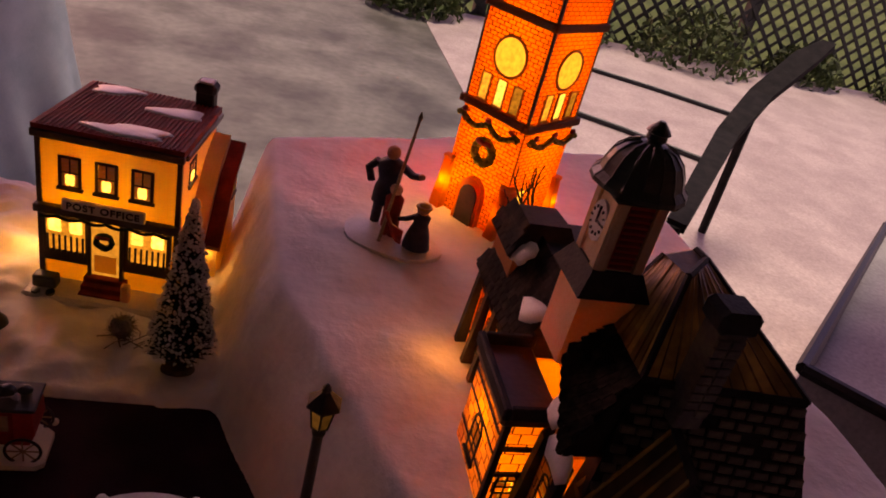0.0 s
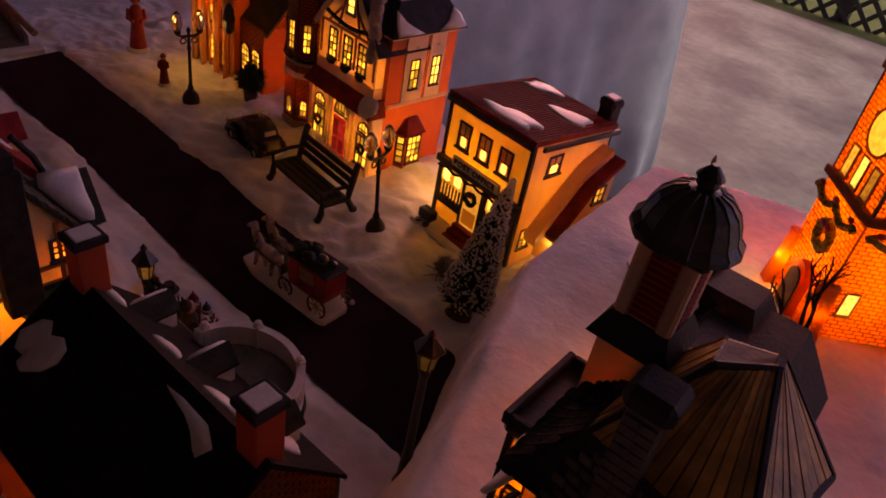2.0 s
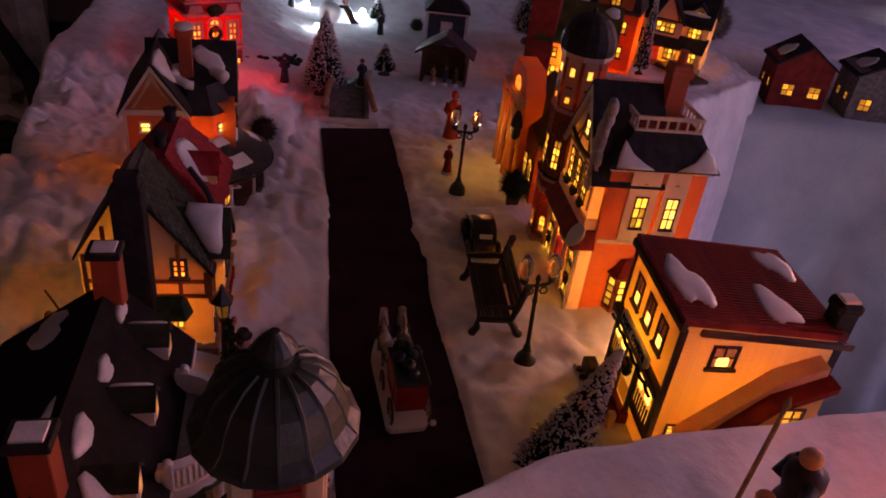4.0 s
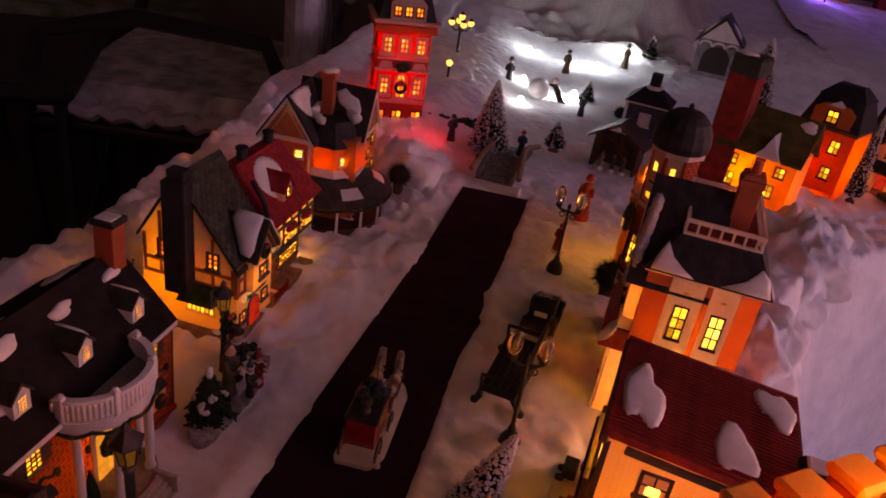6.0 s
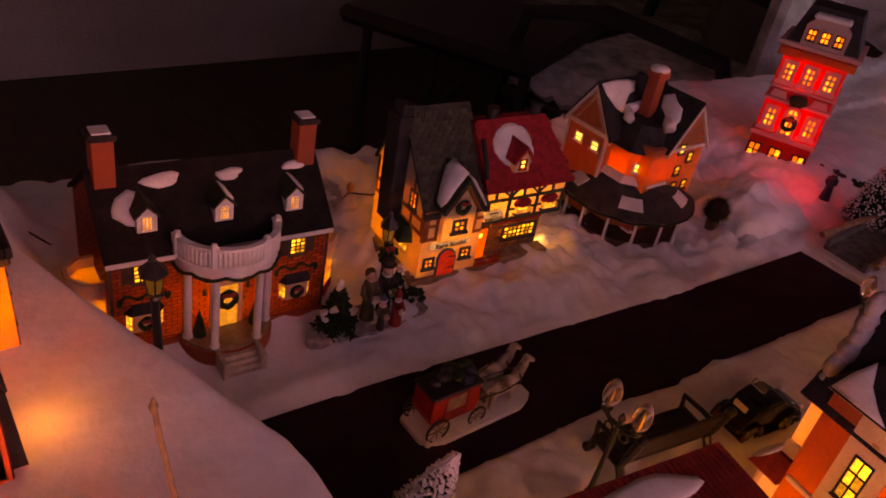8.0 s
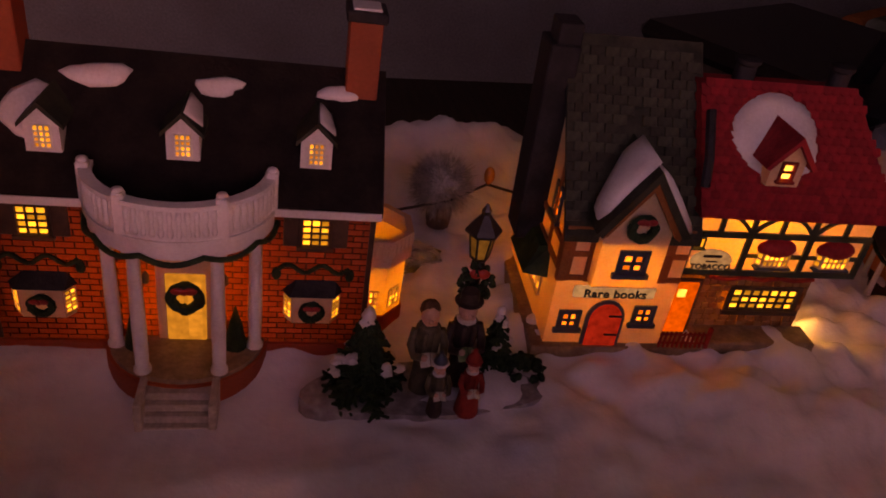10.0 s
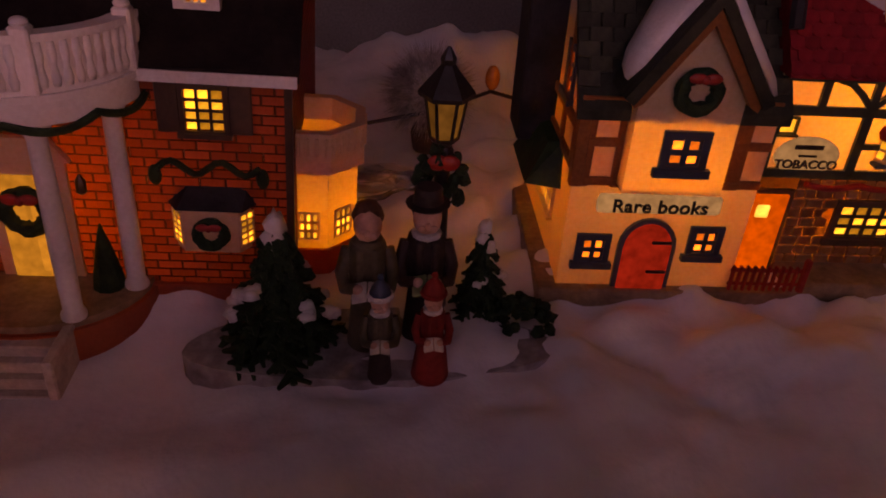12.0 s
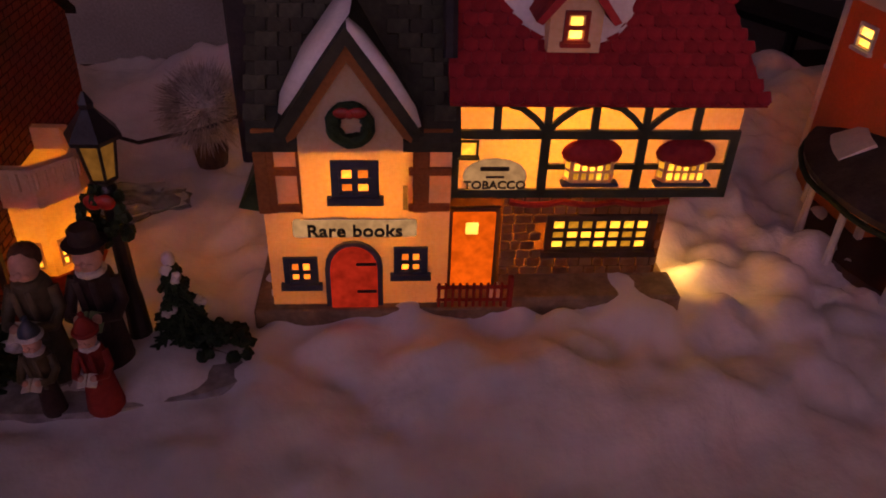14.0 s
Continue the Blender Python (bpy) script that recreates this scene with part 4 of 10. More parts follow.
part("plinth", Solid().slab(0.054, 0.118, -0.004, 0.013, -0.004, 0.0085, 0.001), TANRES, bk, "tan kerb before the shop")


def lift(before, dz):
    """Raises the parts that came after."""
    for ob in [c for c in bk.children if c.name not in before]:
        ob.matrix_basis = pose(0, 0, dz) @ ob.matrix_basis


below = {c.name for c in bk.children}
s = Solid().box(0.0335, 0.1265, 0.0045, 0.090, 0.0405, 0.0765)
part("upper_wall", s, CREAM, bk, "cream half-timbered upper floor", smooth=None)
UP = wall_face(0, 0.0045, 0)
def beam(a, b, w=0.0030, m=UP):
    (u0, v0), (u1, v1) = a, b
    d = Vector((u1 - u0, v1 - v0))
    n = Vector((-d.y, d.x)).normalized() * w / 2
    part("timber", Solid().prism([(u0 + n.x, v0 + n.y), (u1 + n.x, v1 + n.y), (u1 - n.x, v1 - n.y), (u0 - n.x, v0 - n.y)], -0.0013, 0.0003, "y"), GREENTRIM, bk, "", m, smooth=None)
for z in (0.0415, 0.0640, 0.0755):
    beam((0.034, z), (0.127, z), 0.0032)
for u in (0.0350, 0.0640, 0.0955, 0.1255):
    beam((u, 0.041), (u, 0.0635))
for u in (0.0480, 0.0640, 0.0790, 0.0955, 0.1120):
    beam((u, 0.0645), (u, 0.0755), 0.0024)
for u, k in ((0.0640, -1), (0.0640, 1), (0.0955, -1), (0.0955, 1)):
    pts = [(u + k * 0.0125 * t, 0.0650 + 0.0095 * math.sin(t * math.pi / 2)) for t in (0, 0.35, 0.7, 1)]
    for a, b in zip(pts, pts[1:]):
        beam(a, b, 0.0020)
for u in (0.0645, 0.095):
    beam((u, 0.0520), (u + 0.0305, 0.0520), 0.0020)
for u in (0.0795, 0.1105):
    part("oriel", Solid().prism([(u - 0.0085, 0), (u + 0.0085, 0), (u + 0.0065, -0.0035), (u - 0.0065, -0.0035)], 0.0470, 0.0565, "z"), CREAM, bk, "small oriel", UP, smooth=None)
    part("oriel_sill", Solid().slab(u - 0.0095, u + 0.0095, -0.0045, 0, 0.0455, 0.0470, 0.0005), BLUETRIM, bk, "", UP)
    window(bk, wall_face(0, 0.001, 0), u, 0.0480, 0.0125, 0.0070, 5, 2, CREAM, GLOW, rim=0.0003, bar=0.0009, sill=False, proud=0.0006)
    window(bk, wall_face(u - 0.0075, 0.0028, -60), 0, 0.0480, 0.0030, 0.0070, 1, 2, CREAM, GLOW, rim=0.0003, bar=0.0009, sill=False, proud=0.0006)
    part("oriel_roof", Solid().ball((u, -0.0005, 0.0572), 0.0100, 1, 0.5, 0.55, 16, 8), TILERED, bk, "red domed oriel roof", UP)
window(bk, UP, 0.0395, 0.0560, 0.0050, 0.0050, 1, 1, GREENTRIM, GLOW, rim=0.0006, sill=True)
part("sign_oval", Solid().prism([(0.0485 + 0.0105 * math.cos(2 * math.pi * i / 24), 0.0480 + 0.0068 * math.sin(2 * math.pi * i / 24)) for i in range(24)], -0.0012, 0, "y"), SIGNGLOW, bk, "cream oval shop sign with added glow", UP)
lift(below, 0.0075)
GR = wall_face(0, 0.012, 0)
part("door_frame", Solid().box(0.0345, 0.0525, -0.0016, 0, 0.004, 0.0390), TRIM, bk, "", GR)
dd = part("door", Solid().slab(0.0360, 0.0510, -0.0026, -0.001, 0.0045, 0.0375, 0.0004), ORANGELIT, bk, "orange plank door, glowing as if light came through", GR, smooth=None)
part("door_light", Solid().slab(0.0405, 0.0450, -0.0033, -0.002, 0.0285, 0.0335, 0.0004), GLOWHOT, dd, "lit pane", GR)
window(bk, GR, 0.0890, 0.0205, 0.0350, 0.0125, 7, 3, TRIM, GLOW, rim=0.0022, bar=0.0014, back=True)
part("valance", Solid().tube([(x, -0.002, 0.0420 - 0.0015 * abs(math.sin((x - 0.055) * 170))) for x in np.linspace(0.055, 0.111, 25)], 0.0012), REDROOF, bk, "red swag", GR)
below = {c.name for c in bk.children}
fence = part("fence", Solid().slab(0.030, 0.055, -0.007, -0.0060, 0.0075, 0.0090, 0.0003).slab(0.030, 0.055, -0.007, -0.006, 0.002, 0.0032, 0.0003), REDROOF, bk, "low red fence")
pk = Solid().slab(-0.0005, 0.0005, -0.0076, -0.0062, 0.0, 0.0102, 0.0002).mesh("picket", REDROOF)
for i in range(11):
    ob = new("picket", pk)
    ob.parent = fence
    ob.matrix_basis = pose(0.0308 + 0.0024 * i, 0, 0)
part("gate_post", Solid().slab(0.0543, 0.0562, -0.0085, -0.0060, 0.0, 0.0135, 0.0004), REDROOF, bk)
part("tiled_roof", Solid().hull([(0.0325, -0.0025, 0.0765), (0.1305, -0.0025, 0.0765), (0.1305, 0.094, 0.0765), (0.0325, 0.094, 0.0765)], [(0.0325, 0.0370, 0.1290), (0.1120, 0.0370, 0.1290), (0.1120, 0.052, 0.1290), (0.0325, 0.052, 0.1290)]), TILERED, bk, "crimson tiled roof", smooth=None)
tl = Solid().prism([(-0.0022, 0.0048), (-0.0022, 0.0012), (-0.0012, 0.0002), (0.0, 0.0), (0.0012, 0.0002), (0.0022, 0.0012), (0.0022, 0.0048)], 0.0, 0.0008, "z").mesh("tile", TILERED)
KT = math.degrees(math.atan2(0.0525, 0.0395))
putt = on_slope(-0.0025, 0.0765, 0.0525 / 0.0395)
for r in range(17):
    for c in range(22):
        u, v = 0.0345 + c * 0.0045 + (0.00225 if r % 2 else 0), 0.0004 + r * 0.0042
        if u > 0.1302 - v * 0.30 or ((u - 0.0690) / 0.021) ** 2 + ((v - 0.041) / 0.020) ** 2 < 1 or v > 0.064:
            continue
        ob = new("tile", tl)
        ob.parent = bk
        ob.matrix_basis = Matrix.Translation(putt(u, v, 0.0002)) @ pose(0, 0, 0, KT - 3, 0, random.uniform(-2, 2))
part("roof_snow", Solid().patch(oval(0.0690, 0.041, 0.0225, 0.0215, 22, 0.06, 5), putt, 0.0012, 0.0010), SNOWPAINT, bk, "painted snow round the dormer", smooth="all")
dm = part("dormer", Solid().prism([(0.0612, 0.092), (0.0768, 0.092), (0.0768, 0.105), (0.0690, 0.1155), (0.0612, 0.105)], 0.0040, 0.034, "y"), CREAM, bk, "cream dormer", smooth=None)
for sx in (-1, 1):
    part("dormer_roof", Solid().prism([(0.0690, 0.1190), (0.0690 + sx * 0.0125, 0.1025), (0.0690 + sx * 0.0105, 0.1015), (0.0690, 0.1150)], 0.0005, 0.034, "y"), TILERED, dm, "red dormer roof", smooth=None)
window(bk, wall_face(0, 0.004, 0), 0.0690, 0.0960, 0.0050, 0.0080, 1, 2, REDROOF, GLOWHOT, rim=0.0012, bar=0.0014)
part("chimney_pot", Solid().lathe([(0.0062, 0.124), (0.0052, 0.128), (0.0048, 0.137), (0.0060, 0.138), (0.0062, 0.140), (0.0040, 0.141)], 12, (0.056, 0.045, 0)), DKROOF, bk)
part("chimney_pot", Solid().lathe([(0.0062, 0.124), (0.0052, 0.128), (0.0048, 0.137), (0.0060, 0.138), (0.0062, 0.140), (0.0040, 0.141)], 12, (0.104, 0.045, 0)), DKROOF, bk)
part("drain_pipe", Solid().tube([(0.0325, 0.020, 0.122), (0.0325, 0.008, 0.103), (0.0325, 0.0035, 0.090)], 0.0024), DKROOF, bk, "dark pipe")
lift(below, 0.0075)


def lettering(text, parent, M, u, v, size, mat, spread=1.0):
    cu = bpy.data.curves.new("lettering", "FONT")
    cu.body, cu.size, cu.align_x, cu.align_y, cu.extrude = text, size, "CENTER", "CENTER", 0.0003
    cu.space_character = spread
    cu.offset = size * 0.022
    cu.materials.append(mat)
    ob = new("lettering", cu)
    ob.parent = parent
    ob.matrix_basis = M @ pose(u, -0.0018, v, 90, 0, 0)
    return ob


lettering("Rare books", bk, wall_face(0, -0.0010, 0), 0.001, 0.0376, 0.0068, IRON, 1.05)
below = {c.name for c in bk.children}
lettering("TOBACCO", bk, UP, 0.0485, 0.0452, 0.0042, TRIM)
part("name_bar", Solid().slab(0.0435, 0.0530, -0.0018, -0.001, 0.0505, 0.0522, 0.0003), TRIM, bk, "painted bar", UP)
part("pipe_mark", Solid().slab(0.0455, 0.0515, -0.0018, -0.001, 0.0478, 0.0486, 0.0002), TRIM, bk, "painted pipe mark", UP)
lift(below, 0.0075)
for ob in bk.children:
    box = [ob.matrix_basis @ Vector(c) for c in ob.bound_box]
    if sum(c.x for c in box) / 8 > 0.034:
        ob.matrix_basis = pose(0.0335, 0, 0) @ Matrix.Diagonal((1.06, 1, 1, 1)) @ pose(-0.0335, 0, 0) @ ob.matrix_basis
bulb(0.080, -0.290, 0.060, 0.17)
bulb(0.013, -0.285, 0.085, 0.18)
bulb(0.013, -0.280, 0.038, 0.08)
# lamp added outside the shop's end, to spill light on the snow
bulb(-0.041, -0.262, 0.022, 0.008)

# house with a corner bay and a curved porch
PALETRIM = porc("grey_white_trim_glaze", (0.74, 0.69, 0.62), 0.20, tint=(1.0, 0.70, 0.40))
BRICKO = porc("salmon_brick_glaze", (0.50, 0.18, 0.09), 0.36, 0.5, tint=(1.0, 0.38, 0.07))
vh = thing("corner_bay_house", -0.185, -0.272, 0.012, 0, "orange brick porcelain house with corner bay and curved porch", "model house")
part("wall", Solid().box(-0.055, 0.030, -0.065, 0.036, -0.012, 0.094), BRICKO, vh, "orange brick wall", smooth=None)
part("east_wing", Solid().box(0.0301, 0.049, -0.066, -0.012, -0.012, 0.094), BRICKO, vh, "orange brick wing", smooth=None)
part("east_gable", Solid().prism([(-0.066, 0.094), (-0.011, 0.094), (-0.0385, 0.136)], -0.01, 0.0485, "x"), BRICKO, vh, "orange gable", smooth=None)
part("north_gable", Solid().prism([(-0.052, 0.094), (0.005, 0.094), (-0.024, 0.135)], -0.01, 0.0365, "y"), BRICKO, vh, "orange gable", smooth=None)
s = Solid()
for sy in (-1, 1):
    s.prism([(-0.0385, 0.143), (-0.0385 + sy * 0.034, 0.0915), (-0.0385 + sy * 0.034, 0.0880), (-0.0385, 0.1390)], -0.055, 0.0535, "x")
part("roof", s, DKROOF, vh, "dark slate roof", smooth=None)
s = Solid()
for sx in (-1, 1):
    s.prism([(-0.024, 0.142), (-0.024 + sx * 0.035, 0.0915), (-0.024 + sx * 0.035, 0.0880), (-0.024, 0.1385)], -0.05, 0.0395, "y")
part("roof", s, DKROOF, vh, "dark slate roof", smooth=None)
for k in (-1, 1):
    part("barge_board", Solid().prism([(-0.0385, 0.1410), (-0.0385 + k * 0.0335, 0.0905), (-0.0385 + k * 0.0335, 0.0850), (-0.0385, 0.1330)], 0.0485, 0.0530, "x"), PALETRIM, vh, "pale barge board", smooth=None)
    part("barge_board", Solid().prism([(-0.024, 0.139), (-0.024 + k * 0.034, 0.0895), (-0.024 + k * 0.034, 0.085), (-0.024, 0.134)], 0.037, 0.0405, "y"), PALETRIM, vh, "pale barge board", smooth=None)
part("string_course", Solid().box(0.0490, 0.0515, -0.069, -0.009, 0.0890, 0.0935), PALETRIM, vh)
part("string_course", Solid().box(-0.054, 0.006, 0.0365, 0.0385, 0.0890, 0.0925), PALETRIM, vh)
part("corner_board", Solid().box(0.0475, 0.0500, -0.0135, -0.0105, -0.012, 0.0890), PALETRIM, vh)
part("corner_board", Solid().box(0.0475, 0.0500, -0.0675, -0.0645, -0.012, 0.0890), PALETRIM, vh)
part("gable_snow", Solid().patch([(-0.060, 0.0945), (-0.052, 0.0960), (-0.044, 0.0952), (-0.036, 0.0965), (-0.026, 0.0950), (-0.017, 0.0945), (-0.022, 0.1005), (-0.030, 0.1120), (-0.0385, 0.1310), (-0.047, 0.1140), (-0.054, 0.1020)], lambda u, v, h: (0.0486 + h, u, v), 0.0006, 0.0002), CREAM, vh, "thin painted snow round the gable field", smooth=None)
part("gable_field", Solid().prism([(-0.056, 0.0960), (-0.021, 0.0960), (-0.0385, 0.1225)], 0.0490, 0.0497, "x"), BRICKO, vh, "orange brick field", smooth=None)
o = [(0.008 + 0.032 * math.cos(math.pi / 8 + math.pi * i / 4), 0.002 + 0.032 * math.sin(math.pi / 8 + math.pi * i / 4)) for i in range(8)]
part("bay", Solid().prism(o, -0.01, 0.086, "z"), BRICKO, vh, "orange corner bay", smooth=None)
hi = [(0.007 + 0.66 * (x - 0.008), 0.001 + 0.66 * (y - 0.002), 0.111) for x, y in o]
part("bay_roof", Solid().hull([(0.008 + 1.12 * (x - 0.008), 0.002 + 1.12 * (y - 0.002), 0.085) for x, y in o], hi), DKROOF, vh, "dark flat-topped bay roof", smooth=None)
part("bay_skirt", Solid().hull([(0.008 + 1.22 * (x - 0.008), 0.002 + 1.22 * (y - 0.002), 0.051) for x, y in o], [(0.008 + 1.02 * (x - 0.008), 0.002 + 1.02 * (y - 0.002), 0.058) for x, y in o]), SNOWPAINT, vh, "snow on the porch roof", smooth=None)
sn = lambda k: oval(0, 0, 1, 1, 14, 0.22, k)
EASTR = lambda u, v, h: (u, -0.0385 + v * 0.551 + h * 0.834, 0.1432 - v * 0.834 + h * 0.551)
NORTHR = lambda u, v, h: (-0.024 + v * 0.570 + h * 0.822, u, 0.1422 - v * 0.822 + h * 0.570)
part("roof_snow", Solid().patch([(0.050, 0.004), (0.046, 0.016), (0.036, 0.030), (0.028, 0.036), (0.020, 0.026), (0.012, 0.018), (0.004, 0.016), (0.000, 0.006), (0.012, 0.003), (0.030, 0.002)], EASTR, 0.002, 0.001), SNOWPAINT, vh, "painted snow down the roof valley", smooth="all")
part("roof_snow", Solid().patch([(0.004, 0.006), (0.012, 0.012), (0.022, 0.016), (0.028, 0.028), (0.026, 0.038), (0.018, 0.040), (0.010, 0.030), (0.000, 0.024), (-0.006, 0.012)], NORTHR, 0.002, 0.001), SNOWPAINT, vh, "painted snow down the roof valley", smooth="all")
part("roof_snow", Solid().patch([(-0.004 + 0.010 * a, 0.022 + 0.012 * b) for a, b in sn(3)], lambda u, v, h: (-0.024 - v * 0.570 - h * 0.822, 0.030 + u, 0.1422 - v * 0.822 + h * 0.570), 0.002, 0.001), SNOWPAINT, vh, "painted snow", smooth="all")
ch = part("chimney", Solid().slab(-0.0085, 0.0045, -0.0165, -0.0035, 0.10, 0.157, 0.0006).slab(-0.0105, 0.0065, -0.0185, -0.0015, 0.152, 0.160, 0.0006), BRICKRED, vh)
part("snow_cap", Solid().ball((-0.0020, -0.010, 0.161), 0.0105, 1, 1, 0.45, 12, 8), SNOWPAINT, ch, "snow cap", smooth="all")
part("roof_snow", Solid().tube([(0.006 + (0.0235 + 0.0030 * math.sin(i * 1.7)) * math.cos(radians(85 + 13.5 * i)), (0.0235 + 0.0030 * math.sin(i * 1.7)) * math.sin(radians(85 + 13.5 * i)), 0.1125 + 0.0035 * math.sin(math.pi * i / 20)) for i in range(21)], 0.0062, 0.0045, 9), SNOWPAINT, vh, "thick painted snow round the bay roof", smooth="all")
BAYM = pose(0.008, 0.002, 0, 0, 0, 135) @ pose(0, -0.0297, 0)
window(vh, BAYM, 0, 0.064, 0.0095, 0.0085, 1, 2, WHITE, GLOWHOT, rim=0.0016, bar=0.0012)
EAST = wall_face(0.0490, 0, 90)
for u in (-0.048, -0.024):
    window(vh, EAST, u, 0.0715, 0.0085, 0.0085, 1, 2, WHITE, GLOWHOT, rim=0.0014, bar=0.0012)
NORTH = wall_face(0, 0.0365, 180)
for u, z in ((0.034, 0.074), (0.016, 0.0855), (0.019, 0.060), (0.022, 0.040), (0.040, 0.040)):
    window(vh, NORTH, u, z, 0.007, 0.009, 1, 2, TRIM, GLOWSOFT if z < 0.08 else GLOWHOT, rim=0.0012, bar=0.0010)
# curved porch
C = (0.004, -0.001)
a0, a1, NA = radians(-60), radians(140), 26
s, g, pr = Solid(), [], Solid()
for i in range(NA):
    A, B = a0 + (a1 - a0) * i / NA, a0 + (a1 - a0) * (i + 1) / NA
    P = lambda a, r, z: (C[0] + r * math.cos(a), C[1] + r * math.sin(a), z)
    s.hull([P(A, 0.030, 0.050), P(A, 0.0745, 0.0265), P(B, 0.0745, 0.0265), P(B, 0.030, 0.050)], [P(A, 0.030, 0.0535), P(A, 0.0750, 0.0295), P(B, 0.0750, 0.0295), P(B, 0.030, 0.0535)])
    if i % 9 in (3, 4, 5):
        pr.hull([P(A, 0.052, 0.0418), P(A, 0.066, 0.0340), P(B, 0.066, 0.0340), P(B, 0.052, 0.0418)], [P(A, 0.053, 0.0430), P(A, 0.065, 0.0355), P(B, 0.065, 0.0355), P(B, 0.053, 0.0430)])
    g.append((C[0] + 0.0752 * math.cos(A), C[1] + 0.0752 * math.sin(A), 0.0265 - 0.0016 * abs(math.sin(i * 0.8))))
po = part("porch_roof", s, surf("grey_brown_shingle", (0.035, 0.03, 0.027), (0.065, 0.055, 0.05), 80, 0.6, 0.3, 400), vh, "grey-brown curved porch roof", smooth=60)
part("porch_snow", pr, SNOWPAINT, po, "painted snow on the porch roof", smooth=60)
part("garland", Solid().tube(g, 0.0013), GREENERY, po, "green swag")
for i in range(8):
    a = a0 + (a1 - a0) * (i + 0.5) / 8
    part("porch_post", Solid().lathe([(0.0022, -0.012), (0.0016, 0.005), (0.0016, 0.022), (0.0024, 0.0275)], 8, (C[0] + 0.068 * math.cos(a), C[1] + 0.068 * math.sin(a), 0)), WHITE, vh)
part("porch_floor", Solid().prism([(C[0] + 0.066 * math.cos(a0 + (a1 - a0) * i / 20), C[1] + 0.066 * math.sin(a0 + (a1 - a0) * i / 20)) for i in range(21)] + [(C[0], C[1])], -0.012, -0.002, "z"), TRIM, vh)
bulb(-0.178, -0.270, 0.070, 0.17)
bulb(-0.195, -0.300, 0.085, 0.12)

# tall red house
REDB = porc("deep_red_brick_glaze", (0.30, 0.05, 0.04), 0.35, 0.5, tint=(1.0, 0.04, 0.02))
PINKT = porc("pale_trim_glaze", (0.62, 0.50, 0.46), 0.35, tint=(1.0, 0.10, 0.06))
rt = thing("tall_red_house", -0.4700, -0.2635, 0.012, 112, "tall red brick porcelain house with pale trim, lit red inside", "model house")
settle(rt, -0.4700, -0.2635, 0.012, 0, 0, 112, 1.06, 1.06, 1.12)
part("wall", Solid().box(-0.036, 0.036, 0, 0.070, -0.03, 0.146), REDB, rt, "deep red brick wall", smooth=None)
for z, t, e in ((0.040, 0.005, 0.003), (0.083, 0.004, 0.003), (0.098, 0.003, 0.002), (0.135, 0.009, 0.007), (0.146, 0.005, 0.010)):
    part("cornice", Solid().slab(-0.036 - e, 0.036 + e, -e, 0.070 + e, z, z + t, 0.0008), PINKT if t < 0.008 else BRICKORANGE, rt, "moulded cornice")
part("mansard", Solid().hull([(-0.040, -0.004, 0.151), (0.040, -0.004, 0.151), (0.040, 0.074, 0.151), (-0.040, 0.074, 0.151)], [(-0.028, 0.010, 0.190), (0.028, 0.010, 0.190), (0.028, 0.062, 0.190), (-0.028, 0.062, 0.190)]), DKROOF, rt, "dark mansard roof", smooth=None)
part("attic", Solid().prism([(-0.024, 0.151), (0.024, 0.151), (0.024, 0.172), (0.016, 0.180), (-0.016, 0.180), (-0.024, 0.172)], -0.006, 0.03, "y"), PINKT, rt, "pale attic dormer", smooth=None)
part("attic_snow", Solid().slab(-0.020, 0.020, -0.007, 0.024, 0.179, 0.185, 0.002), SNOWPAINT, rt, "snow on the attic")
for u in (-0.015, 0.0, 0.015):
    window(rt, wall_face(0, -0.006, 0), u, 0.157, 0.0085, 0.011, 2, 2, DKROOF, GLOWRED, rim=0.0010, bar=0.0014)
for u in (-0.0235, 0.0, 0.0235):
    window(rt, FRONT, u, 0.108, 0.0105, 0.019, 2, 3, PINKT, GLOWRED, rim=0.0035, bar=0.0024, back=True)
for u in (-0.0235, 0.0235):
    window(rt, FRONT, u, 0.053, 0.0105, 0.021, 2, 3, PINKT, GLOWRED, rim=0.0035, bar=0.0024, back=True)
    part("lintel", Solid().prism([(u - 0.010, 0.088), (u + 0.010, 0.088), (u + 0.007, 0.096), (u - 0.007, 0.096)], -0.003, 0, "y"), PINKT, rt, "", smooth=None)
window(rt, FRONT, 0.0, 0.048, 0.0125, 0.024, 2, 3, PINKT, GLOWRED, arch=True, rim=0.0035, bar=0.0022, back=True)
wreath(rt, FRONT, 0.0, 0.062, 0.0065)
part("swag", Solid().ball((0, -0.004, 0.090), 0.0085, 1.3, 0.5, 0.8, 12, 8, 0.15), GREENERY, rt, "green swag")
for u in (-0.027, -0.002, 0.026):
    window(rt, FRONT, u, 0.012, 0.013, 0.017, 2, 2, DKROOF, GLOWRED, rim=0.0015, bar=0.0016)
WESTM = wall_face(-0.036, 0, -90)
for z in (0.016, 0.056, 0.110):
    window(rt, WESTM, -0.035, z, 0.012, 0.018, 2, 3, DKROOF, GLOWRED, rim=0.0015, bar=0.0020)
hedge = Solid()
for i in range(60):
    hedge.ball((random.uniform(-0.002, 0.008), random.uniform(-0.045, 0.055), random.uniform(0, 0.012)), random.uniform(0.003, 0.006), 1, 1, 1, 7, 5, 0.3)
single("hedge", hedge, GREENERY, "low dark green hedge beside the red house", "hedge", pose(-0.5300, -0.1950, 0.018, 0, 0, 22))
for z, w in ((0.032, 0.05), (0.080, 0.11), (0.140, 0.11), (0.185, 0.03)):
    bulb(-0.504, -0.277, z, w, (1.0, 0.10, 0.03))
